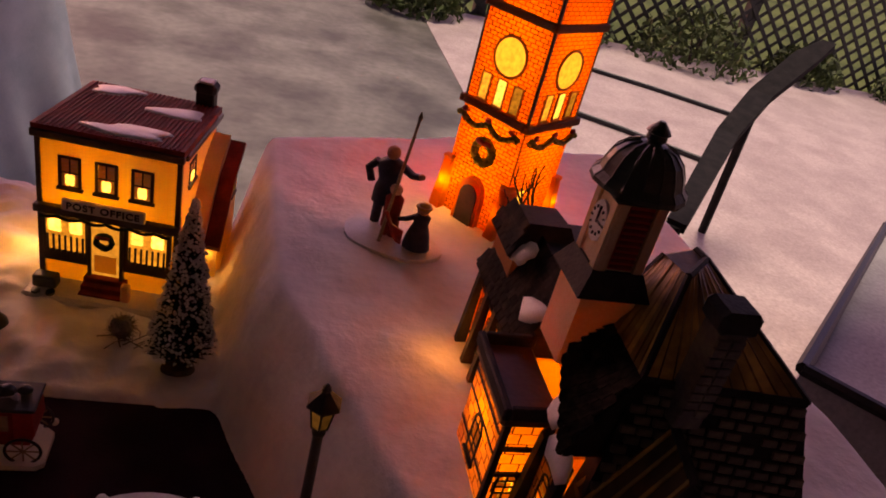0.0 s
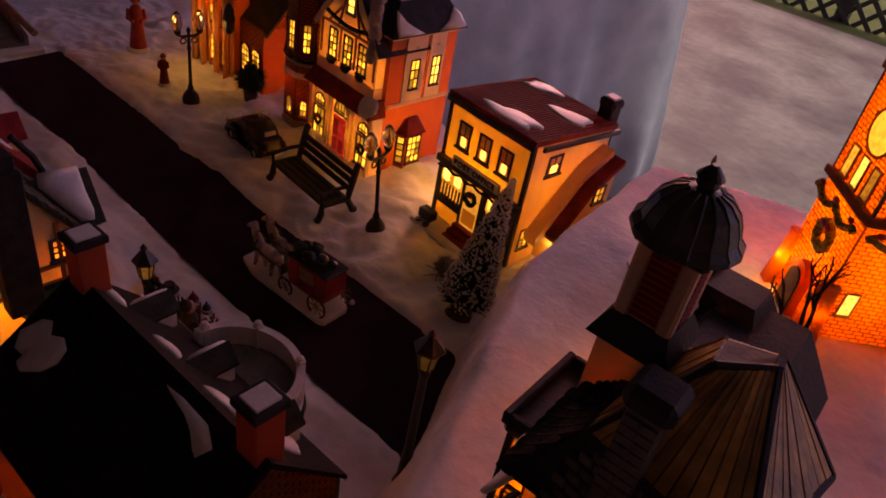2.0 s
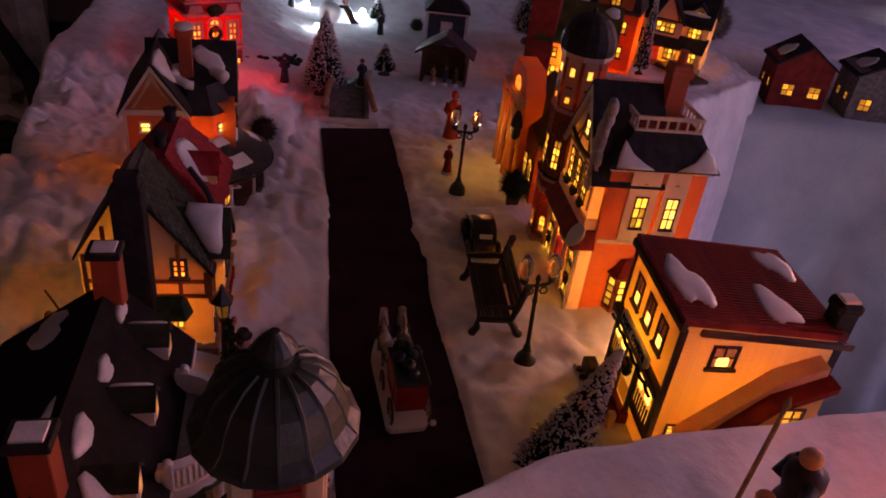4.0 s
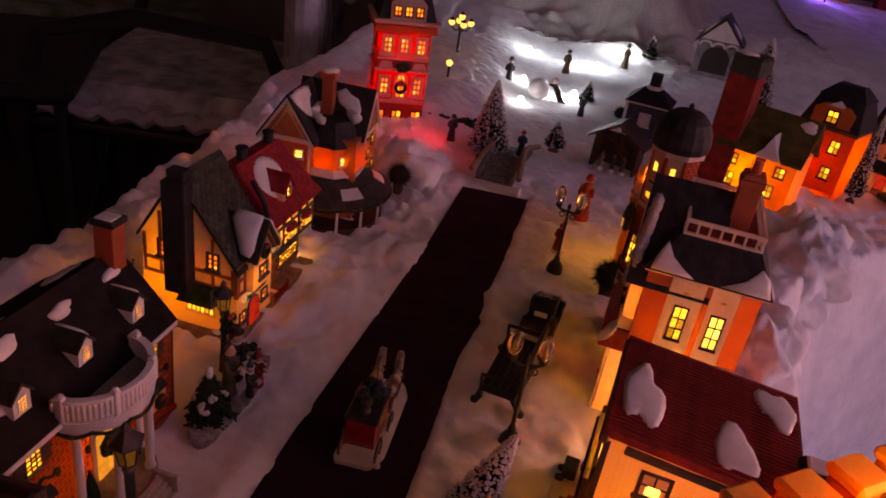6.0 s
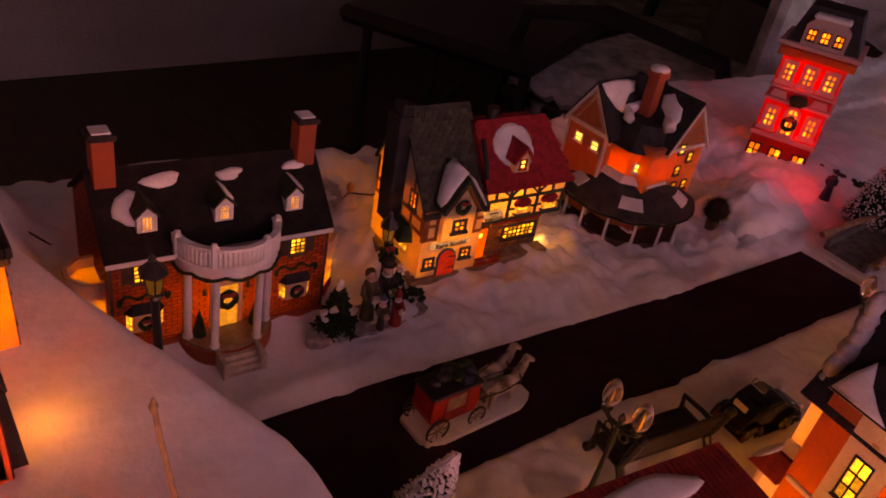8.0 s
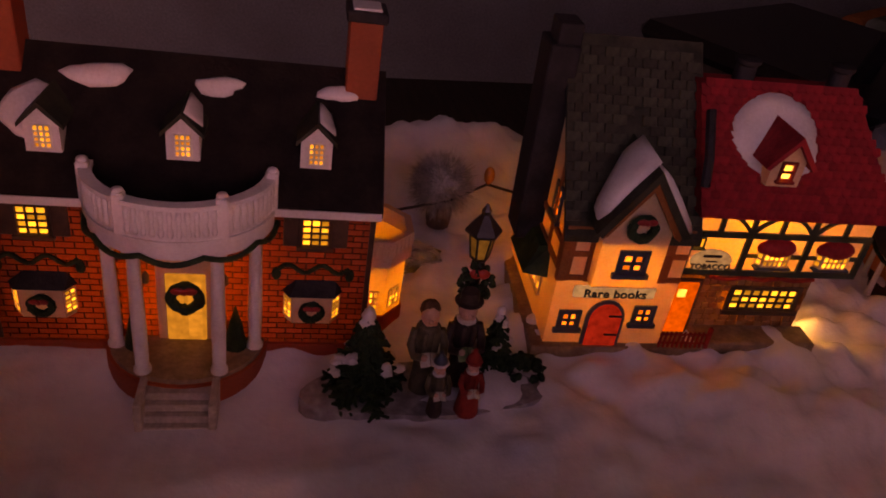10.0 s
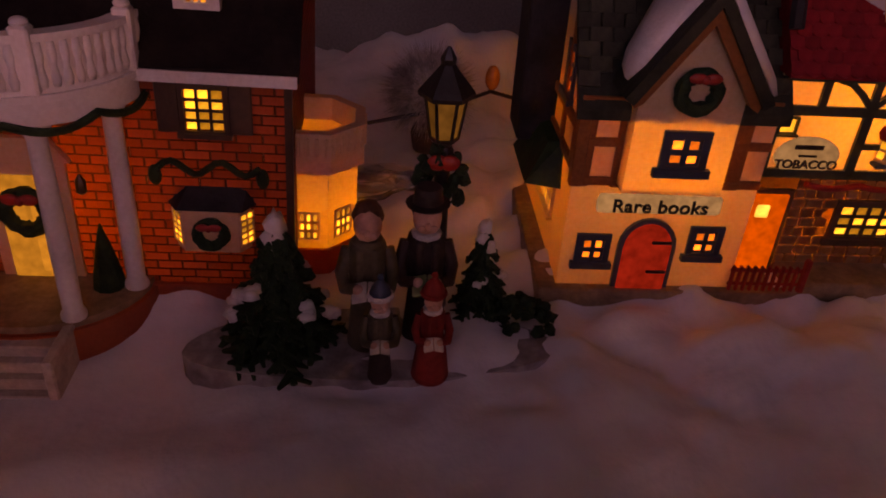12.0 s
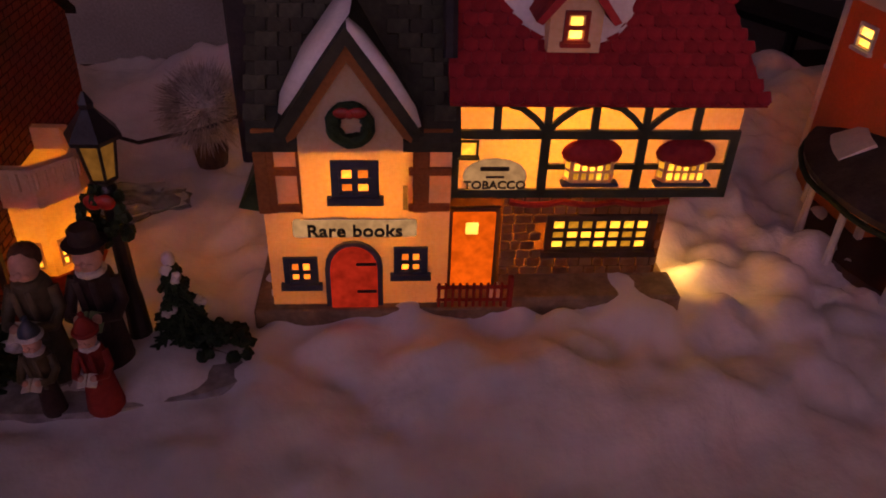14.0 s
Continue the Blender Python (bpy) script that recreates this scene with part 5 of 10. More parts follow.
# red lamp added in the open before the house, for red light around its foot
bulb(-0.425, -0.205, 0.060, 0.03, (1.0, 0.04, 0.06))

# ---------------------------------------------------------------- north row
# post office
pf = thing("post_office", 0.2100, 0.0545, 0.0, -4.2, "yellow clapboard porcelain post office with dark red roof, lit", "model house")
settle(pf, 0.2122, 0.0510, 0.001, 0, 0, -9.0, 1.06, 1.2, 1.03)
PW = 0.0465
part("base", Solid().slab(-PW - 0.006, PW + 0.006, -0.022, 0.094, -0.006, 0.006, 0.002), SNOWPAINT, pf, "snowy base")
wl = Solid().quad((-PW, 0, 0), (PW, 0, 0), (PW, 0, 0.073), (-PW, 0, 0.073)).quad((-PW, 0, 0), (-PW, 0.088, 0), (-PW, 0.088, 0.120), (-PW, 0, 0.127))
wl.quad((-PW, 0.088, 0), (PW, 0.088, 0), (PW, 0.088, 0.120), (-PW, 0.088, 0.120)).quad((-PW, 0, 0.127), (PW, 0, 0.127), (PW, 0.088, 0.120), (-PW, 0.088, 0.120))
part("wall", wl, YELLOW, pf, "yellow wall", smooth=None)


def board(x0, x1, mat):
    """The outer face and lower lip of a clapboard."""
    return Solid().quad((x0, -0.0009, 0), (x1, -0.0009, 0), (x1, -0.0001, 0.0030), (x0, -0.0001, 0.0030)).quad((x0, -0.0009, 0), (x0, -0.0001, 0), (x1, -0.0001, 0), (x1, -0.0009, 0)).mesh("clapboard", mat)


cb = board(-PW, PW, YELLOW)
for i in range(18):
    ob = new("clapboard", cb)
    ob.parent = pf
    ob.matrix_basis = pose(0, 0, 0.073 + 0.0030 * i)
cb2 = board(0.0, 0.088, CREAM)
for i in range(41):
    ob = new("clapboard", cb2)
    ob.parent = pf
    ob.matrix_basis = wall_face(PW, 0, 90) @ pose(0, 0, 0.0030 * i)
part("roof", Solid().hull([(-PW - 0.003, -0.003, 0.126), (PW + 0.003, -0.003, 0.126), (PW + 0.003, 0.091, 0.119), (-PW - 0.003, 0.091, 0.119)], [(-PW - 0.003, -0.003, 0.131), (PW + 0.003, -0.003, 0.131), (PW + 0.003, 0.091, 0.124), (-PW - 0.003, 0.091, 0.124)]), REDROOF, pf, "dark red metal roof", smooth=None)
rib = Solid().box(-0.0005, 0.0005, -0.002, 0.090, 0.0, 0.0010).mesh("roof_rib", REDROOF)
for i in range(30):
    ob = new("roof_rib", rib)
    ob.parent = pf
    ob.matrix_basis = pose(-0.0455 + i * 0.00315, 0, 0.1308, -4.2, 0, 0)
part("cornice", Solid().slab(-PW - 0.0035, PW + 0.0035, -0.0045, 0.0, 0.1215, 0.1275, 0.0008), TRIM, pf, "brown cornice")
part("cornice", Solid().slab(PW - 0.0005, PW + 0.003, 0.0, 0.09, 0.1165, 0.1215, 0.0008), TRIM, pf, "brown cornice", pose(0, 0, 0.0012, -4.2, 0, 0))
putp = lambda u, v, h: (u, v, 0.1312 - v * 0.0745 + h)
for i, (u, v, a, b) in enumerate(((0.008, 0.011, 0.024, 0.0080), (0.026, 0.058, 0.0145, 0.0095), (-0.026, 0.079, 0.0145, 0.0080))):
    part("roof_snow", Solid().patch(oval(u, v, a * 1.2, b * 1.25, 22, 0.26, 20 + i), putp, 0.0010, 0.0006), SNOWPAINT, pf, "patch of painted snow", smooth="all")
ch = part("chimney", Solid().slab(0.030, 0.044, 0.0845, 0.0965, 0.05, 0.139, 0.001).slab(0.0285, 0.0455, 0.0830, 0.0980, 0.134, 0.143, 0.0025), DKROOF, pf, "dark chimney")
part("snow_cap", Solid().slab(0.0315, 0.0425, 0.0855, 0.0955, 0.1420, 0.1445, 0.0008), SNOWPAINT, ch)
for sx in (-1, 1):
    part("corner_board", Solid().box(sx * PW - 0.0016, sx * PW + 0.0016, -0.0016, 0.0016, 0.004, 0.1215), TRIM, pf, "brown corner board")
for u in (-0.0260, -0.0020, 0.0220):
    window(pf, FRONT, u, 0.0860, 0.0110, 0.0215, 2, 2, TRIM, CREAM, rim=0.0020, bar=0.0010)
    part("candle_light", Solid().slab(u - 0.003, u + 0.003, -0.0012, -0.0002, 0.0870, 0.0955, 0.0008), GLOWHOT, pf, "bright lamp in the window")
window(pf, wall_face(PW, 0, 90), 0.027, 0.0925, 0.0120, 0.0155, 2, 2, TRIM, CREAM, rim=0.0020, bar=0.0010)
part("candle_light", Solid().slab(0.0235, 0.0305, -0.0012, -0.0002, 0.0935, 0.1005, 0.0008), GLOWHOT, pf, "bright lamp in the window", wall_face(PW, 0, 90))
window(pf, wall_face(PW, 0, 90), 0.014, 0.022, 0.0085, 0.0175, 2, 2, TRIM, GLOW, rim=0.0016, bar=0.0010)
part("belt", Solid().slab(-PW - 0.003, PW + 0.003, -0.0055, 0.0, 0.0635, 0.0700, 0.0008), TRIM, pf, "brown shop cornice")
part("sign_board", Solid().slab(-0.0300, 0.0260, -0.0060, -0.003, 0.0690, 0.0785, 0.0008), WHITE, pf, "grey-white sign board")
lettering("POST OFFICE", pf, wall_face(0, -0.0045, 0), -0.002, 0.0738, 0.0074, DKROOF, 1.15)
part("garland", Solid().tube([(x, -0.0062, 0.0640 - 0.0022 * abs(math.sin(x * 190))) for x in np.linspace(-0.044, 0.044, 33)], 0.0012), GREENERY, pf, "green swag")
for u in (-0.0295, 0.0270):
    part("shop_front", Solid().box(u - 0.0165, u + 0.0165, -0.0012, 0, 0.022, 0.0635), TRIM, pf, "brown shop front", smooth=None)
    for k in (-0.0072, 0.0072):
        part("shop_pane", Solid().slab(u + k - 0.0045, u + k + 0.0045, -0.0022, -0.001, 0.0480, 0.0585, 0.001), GLOWHOT, pf, "lit pane")
    part("shop_pane", Solid().slab(u - 0.0132, u + 0.0132, -0.0018, -0.001, 0.0325, 0.0600, 0.0006), GLOWSOFT, pf, "dim lit pane")
    bl = Solid().slab(-0.0008, 0.0008, -0.0026, -0.0014, 0.0300, 0.0455, 0.0002).mesh("bar", TRIM)
    for i in range(7):
        ob = new("bar", bl)
        ob.parent = pf
        ob.matrix_basis = pose(u - 0.0120 + i * 0.0040, 0, 0)
dr = part("door", Solid().slab(-0.0115, 0.0080, -0.0025, -0.0005, 0.016, 0.0605, 0.0005), DOORLIT, pf, "cream door, glowing as if light came through", smooth=None)
part("panel", Solid().slab(-0.0095, 0.0060, -0.0032, -0.002, 0.019, 0.034, 0.0005), CREAM, dr, smooth=None)
for u in (-0.0128, 0.0093):
    part("door_post", Solid().slab(u - 0.0013, u + 0.0013, -0.0035, 0, 0.010, 0.0635, 0.0004), TRIM, pf)
wreath(pf, wall_face(0, -0.0025, 0), -0.0018, 0.0480, 0.0052)
for i in range(4):
    part("step", Solid().slab(-0.0160, 0.0135, -0.0060 - 0.0045 * i, 0.0, 0.001, 0.0150 - 0.0038 * i, 0.0005), REDROOF, pf, "red-brown step")
part("mail_box", Solid().slab(0.0135, 0.0195, -0.0150, -0.0100, 0.004, 0.0200, 0.0010), CREAM, pf, "cream mail box")
part("mail_cart", Solid().slab(-0.0460, -0.0300, -0.0180, -0.0090, 0.0090, 0.0190, 0.0012).lathe([(0.003, 0), (0.003, 0.002)], 10, (-0.043, -0.0185, 0.006)).lathe([(0.003, 0), (0.003, 0.002)], 10, (-0.033, -0.0185, 0.006)), IRONGREEN, pf, "dark green mail cart")
# lean-to beside the back of the post office
part("annex_wall", Solid().prism([(0.030, 0.0), (0.080, 0.0), (0.080, 0.092), (0.055, 0.076), (0.030, 0.042)], PW, PW + 0.022, "x"), YELLOW, pf, "yellow lean-to wall", smooth=None)
part("annex_roof", Solid().prism([(0.024, 0.036), (0.055, 0.078), (0.084, 0.096), (0.084, 0.101), (0.054, 0.083), (0.022, 0.041)], PW + 0.0135, PW + 0.0255, "x"), REDROOF, pf, "dark red lean-to roof", smooth=None)
# this snow's cream base and orange tint carry the lamplight in its colour
part("annex_snow", Solid().prism([(0.014, 0.030), (0.036, 0.053), (0.055, 0.076), (0.082, 0.094), (0.082, 0.106), (0.058, 0.093), (0.036, 0.067), (0.012, 0.038)], PW - 0.002, PW + 0.0138, "x"), porc("lamplit_snow_glaze", (0.74, 0.62, 0.48), 0.30, tint=(1.0, 0.60, 0.16)), pf, "snow sweeping down the lean-to roof", smooth=60)
window(pf, wall_face(PW + 0.022, 0, 90), 0.066, 0.064, 0.010, 0.014, 2, 2, TRIM, GLOWSOFT, rim=0.0016, bar=0.001)
bulb(0.212, 0.095, 0.080, 0.13)
# the next two stand outside the walls, for the glow in the snow
bulb(0.282, 0.075, 0.030, 0.008)
bulb(0.148, 0.098, 0.030, 0.035)

# tall red house with turret
rh = thing("turret_house", 0.0160, 0.0600, 0.0, -7.5, "red brick porcelain house with mansard roof and turret, lit", "model house")
settle(rh, 0.0130, 0.0780, 0.0, 0, 0, -7.5, 0.975, 0.82, 1.0)
RB = porc("warm_red_brick_glaze", (0.40, 0.10, 0.05), 0.13, 0.5, tint=(1.0, 0.22, 0.035))
PINKW = porc("pink_white_glaze", (0.74, 0.64, 0.54), 0.26, tint=(1.0, 0.62, 0.26))
part("wall", Solid().shell(-0.060, 0.066, 0.0, 0.104, 0.0, 0.149, "S").quad((-0.060, 0, 0), (-0.040, 0, 0), (-0.040, 0, 0.149), (-0.060, 0, 0.149)).quad((0.060, 0, 0.069), (0.066, 0, 0.069), (0.066, 0, 0.149), (0.060, 0, 0.149)), RB, rh, "red brick wall", smooth=None)
SIDE = wall_face(0.066, 0, 90)
BRICKN = surf("house_brick_piece", (0.30, 0.08, 0.04), (0.46, 0.13, 0.06), 60, 0.55, 0.3, 600, glow_through=0.34, through=(1.0, 0.42, 0.16))
for u, pw in ((0.039, 0.0160), (0.073, 0.0125)):
    part("pilaster_panel", Solid().box(u - pw, u + pw, -0.0016, 0, 0.080, 0.1480), PINKW, rh, "pale wall panel", SIDE, smooth=None)
    window(rh, SIDE @ pose(0, -0.0014, 0), u, 0.0935, 0.0120, 0.0290, 2, 3, DKROOF, GLOWHOT if u > 0.05 else GLOW, rim=0.0012, bar=0.0012)
    part("ornament", Solid().ball((u, -0.001, 0.1355), 0.004, 1.3, 0.2, 0.5, 10, 6).ball((u, -0.001, 0.139), 0.0022, 1, 0.3, 1, 8, 6), GOLD, rh, "moulded ornament", SIDE)
part("belt", Solid().slab(0.002, 0.104, -0.0022, 0, 0.0760, 0.0800, 0.0006), PINKW, rh, "pale band", SIDE)
part("eaves", Solid().slab(-0.064, 0.070, -0.004, 0.108, 0.1470, 0.1510, 0.0008), PINKW, rh, "pale eaves band")
lo = [(-0.066, -0.007, 0.1505), (0.074, -0.007, 0.1505), (0.074, 0.111, 0.1505), (-0.066, 0.111, 0.1505)]
hi = [(-0.046, 0.020, 0.1770), (0.052, 0.020, 0.1770), (0.052, 0.092, 0.1770), (-0.046, 0.092, 0.1770)]
part("mansard", Solid().hull(lo, hi), DKROOF, rh, "dark slate mansard roof", smooth=None)
part("roof_deck", Solid().slab(-0.044, 0.050, 0.022, 0.090, 0.1762, 0.1785, 0.0006), REDROOF, rh, "red-brown roof deck")
rl = Solid()
for z0, z1 in ((0.1765, 0.1790), (0.1870, 0.1900)):
    for a, b, c, d in ((-0.046, 0.052, 0.020, 0.0228), (-0.046, 0.052, 0.0892, 0.092), (-0.046, -0.0432, 0.0228, 0.0892), (0.0492, 0.052, 0.0228, 0.0892)):
        rl.box(a, b, c, d, z0, z1)
part("roof_rail", rl, PINKW, rh, "pale roof balustrade", smooth=None)
pst = Solid().slab(-0.0011, 0.0011, -0.0011, 0.0011, 0.1780, 0.1875, 0.0003).mesh("baluster", PINKW)
for i in range(14):
    for x, y in ((-0.0446 + 0.0952 * i / 13, 0.0214), (-0.0446 + 0.0952 * i / 13, 0.0906)) + (((0.0506, 0.0214 + 0.0692 * i / 13),) if i % 2 == 0 else ()):
        ob = new("baluster", pst)
        ob.parent = rh
        ob.matrix_basis = pose(x, y, 0)
part("chimney", Solid().slab(0.0090, 0.0260, 0.058, 0.078, 0.176, 0.226, 0.0008).slab(0.0075, 0.0275, 0.0565, 0.0795, 0.216, 0.222, 0.0008).lathe([(0.0050, 0.225), (0.0042, 0.236), (0.0050, 0.237)], 10, (0.0175, 0.068, 0)), RB, rh, "red brick chimney")
putm = lambda u, v, h: (0.0742 - v * 0.639 + h * 0.769, u, 0.1508 + v * 0.769 + h * 0.639)
part("roof_snow", Solid().patch([(0.000, 0.001), (0.040, 0.001), (0.030, 0.006), (0.018, 0.014), (0.010, 0.026), (0.004, 0.014)], putm, 0.0014, 0.001), SNOWPAINT, rh, "painted snow", smooth="all")
part("roof_snow", Solid().patch([(0.064, 0.001), (0.108, 0.001), (0.104, 0.016), (0.096, 0.022), (0.084, 0.010)], putm, 0.0014, 0.001), SNOWPAINT, rh, "painted snow", smooth="all")
# front gable bay
GBX0, GBX1, GBY = -0.034, 0.060, -0.012
GM = (GBX0 + GBX1) / 2
part("gable_bay", Solid().prism([(GBX0, 0.080), (GBX1, 0.080), (GBX1, 0.136), (GM, 0.196), (GBX0, 0.136)], GBY, 0.05, "y", caps=1), PINKW, rh, "pale half-timbered gable", smooth=None)
for sx in (-1, 1):
    part("barge_board", Solid().prism([(GM, 0.202), (GM + sx * 0.054, 0.131), (GM + sx * 0.050, 0.128), (GM, 0.193)], GBY - 0.006, GBY - 0.002, "y"), PINKW, rh, "pale barge board", smooth=None)
    part("gable_roof", Solid().prism([(GM, 0.206), (GM + sx * 0.056, 0.132), (GM + sx * 0.053, 0.130), (GM, 0.2015)], GBY - 0.006, 0.06, "y"), DKROOF, rh, "dark gable roof", smooth=None)
GB = wall_face(0, GBY, 0)
for u in (-0.011, 0.0130, 0.0370):
    window(rh, GB, u, 0.1030, 0.0105, 0.0275, 2, 4, DKROOF, GLOW, rim=0.0018, bar=0.0014)
    part("window_box", Solid().ball((u, -0.003, 0.0985), 0.0050, 1.3, 0.6, 0.7, 10, 6, 0.2), GREENERY, rh, "green window box", GB)
window(rh, GB, GM, 0.1550, 0.0095, 0.0135, 1, 2, TRIM, GLOWHOT, rim=0.0016, bar=0.0012)
for a, b in (((-0.030, 0.1365), (0.056, 0.1365)), ((-0.030, 0.102), (-0.030, 0.136)), ((0.056, 0.102), (0.056, 0.136)), ((0.001, 0.102), (0.001, 0.136)), ((0.025, 0.102), (0.025, 0.136)), ((-0.020, 0.137), (0.003, 0.160)), ((0.046, 0.137), (0.023, 0.160)), ((-0.004, 0.137), (0.006, 0.172)), ((0.030, 0.137), (0.020, 0.172))):
    (u0, v0), (u1, v1) = a, b
    d = Vector((u1 - u0, v1 - v0))
    n = Vector((-d.y, d.x)).normalized() * 0.0012
    part("timber", Solid().prism([(u0 + n.x, v0 + n.y), (u1 + n.x, v1 + n.y), (u1 - n.x, v1 - n.y), (u0 - n.x, v0 - n.y)], -0.0014, 0.0003, "y"), TIMBER, rh, "", GB, smooth=None)
part("swag", Solid().tube([(GM + x, -0.003, 0.1480 - 0.006 * math.cos(x * 42)) for x in np.linspace(-0.036, 0.036, 25)], 0.0022), GREENERY, rh, "green swag", GB)
part("sill_band", Solid().slab(GBX0 - 0.001, GBX1 + 0.001, GBY - 0.002, 0.0, 0.0800, 0.0960, 0.0008), PINKW, rh, "pale parapet below the windows")
# porch roof over the shop front
part("porch_roof", Solid().hull([(-0.042, -0.027, 0.0690), (0.070, -0.027, 0.0690), (0.070, 0.0, 0.0690), (-0.042, 0.0, 0.0690)], [(-0.036, -0.014, 0.0850), (0.064, -0.014, 0.0850), (0.064, 0.0, 0.0850), (-0.036, 0.0, 0.0850)]), REDROOF, rh, "dark red porch roof", smooth=None)
part("porch_snow", Solid().patch(oval(0.060, 0.5, 0.012, 0.62, 12, 0.1, 8), lambda u, v, h: (u, -0.027 + v * 0.014, 0.0705 + v * 0.015 + h), 0.003, 0.002), SNOWPAINT, rh, "painted snow", smooth="all")
part("shop_wall", Solid().shell(-0.040, 0.066, -0.014, 0.0, 0.002, 0.0690, "N"), PINKW, rh, "pale shop front", smooth=None)
SH = wall_face(0, -0.014, 0)
for u in (-0.0235, 0.0520):
    window(rh, SH, u, 0.0100, 0.0170, 0.0310, 3, 3, TRIM, GLOW, rim=0.0018, bar=0.0014)
    window(rh, SH, u, 0.0460, 0.0150, 0.0030, 3, 1, TRIM, GLOW, arch=True, rim=0.0016, bar=0.0013, sill=False)
    wreath(rh, SH, u, 0.0280, 0.0045)
window(rh, SH, 0.0140, 0.0500, 0.0200, 0.0020, 4, 1, TRIM, GLOW, arch=True, rim=0.0020, bar=0.0014, sill=False)
dr = part("door", Solid().slab(0.0035, 0.0245, -0.0028, -0.0008, 0.0040, 0.0465, 0.0005), REDLIT, rh, "red panelled double door, glowing as if light came through", SH, smooth=None)
for a, b in ((0.0050, 0.0125), (0.0155, 0.0230)):
    for c, d in ((0.007, 0.022), (0.025, 0.043)):
        part("panel", Solid().slab(a, b, -0.0038, -0.0024, c, d, 0.0005), REDLIT, dr, "", SH, smooth=None)
for u in (-0.0385, -0.0065, -0.001, 0.0290, 0.0350, 0.0645):
    part("shop_column", Solid().lathe([(0.0026, 0.002), (0.0017, 0.006), (0.0016, 0.055), (0.0026, 0.060), (0.003, 0.068)], 10, (u, -0.0165, 0)), PINKW, rh, "pale shop column")
for u in (-0.023, 0.015, 0.052):
    part("scroll", Solid().ring((u - 0.008, -0.0015, 0.0635), 0.0022, 0.0006, 12, 5).ring((u + 0.008, -0.0015, 0.0635), 0.0022, 0.0006, 12, 5).tube([(u - 0.006, -0.0015, 0.0625), (u, -0.0015, 0.0655), (u + 0.006, -0.0015, 0.0625)], 0.0005), TRIM, rh, "painted scroll work", SH)
# side bay
part("side_bay", Solid().prism([(0.066, 0.026), (0.076, 0.032), (0.076, 0.060), (0.066, 0.066)], 0.0, 0.046, "z"), RB, rh, "red brick side bay", smooth=None)
part("side_bay_roof", Solid().hull([(0.065, 0.022, 0.0455), (0.079, 0.030, 0.0455), (0.079, 0.062, 0.0455), (0.065, 0.070, 0.0455)], [(0.065, 0.034, 0.060), (0.068, 0.040, 0.060), (0.068, 0.052, 0.060), (0.065, 0.058, 0.060)]), REDROOF, rh, "dark red bay roof", smooth=None)
window(rh, wall_face(0.076, 0, 90), 0.046, 0.0130, 0.0200, 0.0290, 3, 4, TRIM, GLOW, rim=0.0014, bar=0.0014)
window(rh, wall_face(0.071, 0.029, 31), 0.0, 0.0130, 0.0080, 0.0290, 1, 4, TRIM, GLOW, rim=0.0010, bar=0.0014)
# turret
o = lambda r: [(-0.0660 + r * math.cos(math.pi / 8 + math.pi * i / 4), -0.001 + r * math.sin(math.pi / 8 + math.pi * i / 4)) for i in range(8)]
tur = part("turret", Solid().prism(o(0.0265), 0.0, 0.205, "z"), RB, rh, "red brick octagonal turret", smooth=None)
for z, h, r in ((0.0, 0.012, 0.029), (0.062, 0.006, 0.0285), (0.0765, 0.003, 0.028), (0.150, 0.004, 0.0285), (0.203, 0.006, 0.030)):
    part("band", Solid().prism(o(r), z, z + h, "z"), PINKW, tur, "pale band", smooth=None)
part("dome", Solid().lathe([(0.0305, 0.208), (0.0315, 0.214), (0.0295, 0.224), (0.0240, 0.233), (0.0160, 0.2385), (0.006, 0.241), (0.0022, 0.2415), (0.0028, 0.2445), (0.0008, 0.247)], 16, (-0.066, -0.001, 0), math.pi / 8), DKROOF, tur, "dark ribbed dome", smooth=None)
for k in range(-2, 4):
    joined_caps("brickwork", brick_rows(0.0200, 0.012, 0.203, 0.0067, 0.0031), 0.0031, BRICKN, tur, pose(-0.0660, -0.001, 0, 0, 0, k * 45) @ pose(-0.0100, -0.0246, 0))
for k in range(-2, 3):
    M = pose(-0.0660, -0.001, 0, 0, 0, k * 45) @ pose(0, -0.0252, 0)
    part("cream_panel", Solid().box(-0.0075, 0.0075, -0.0006, 0, 0.156, 0.202), CREAM, tur, "cream panel", M, smooth=None)
    window(rh, M, 0, 0.186, 0.0062, 0.0085, 1, 1, CREAM, GLOWHOT, rim=0.0006, sill=False, proud=0.001)
    part("plaque_bar", Solid().slab(-0.004, 0.004, -0.0014, -0.0005, 0.1745, 0.1765, 0.0003), TRIM, tur, "painted bar", M)
    window(rh, M, 0, 0.160, 0.0062, 0.0060, 1, 1, CREAM, GLOW, rim=0.0006, sill=False, proud=0.001)
    window(rh, M, 0, 0.0920, 0.0082, 0.0290, 2, 4, TRIM, GLOW, rim=0.0010, bar=0.0012)
    window(rh, M, 0, 0.0200, 0.0072, 0.0130, 2, 2, PINKW, GLOW, arch=True, rim=0.0010, bar=0.0010)
    part("swag", Solid().tube([(x, -0.0025, 0.0850 - 0.003 * math.cos(x * 150)) for x in np.linspace(-0.009, 0.009, 9)], 0.0014), GREENERY, tur, "green swag", M)
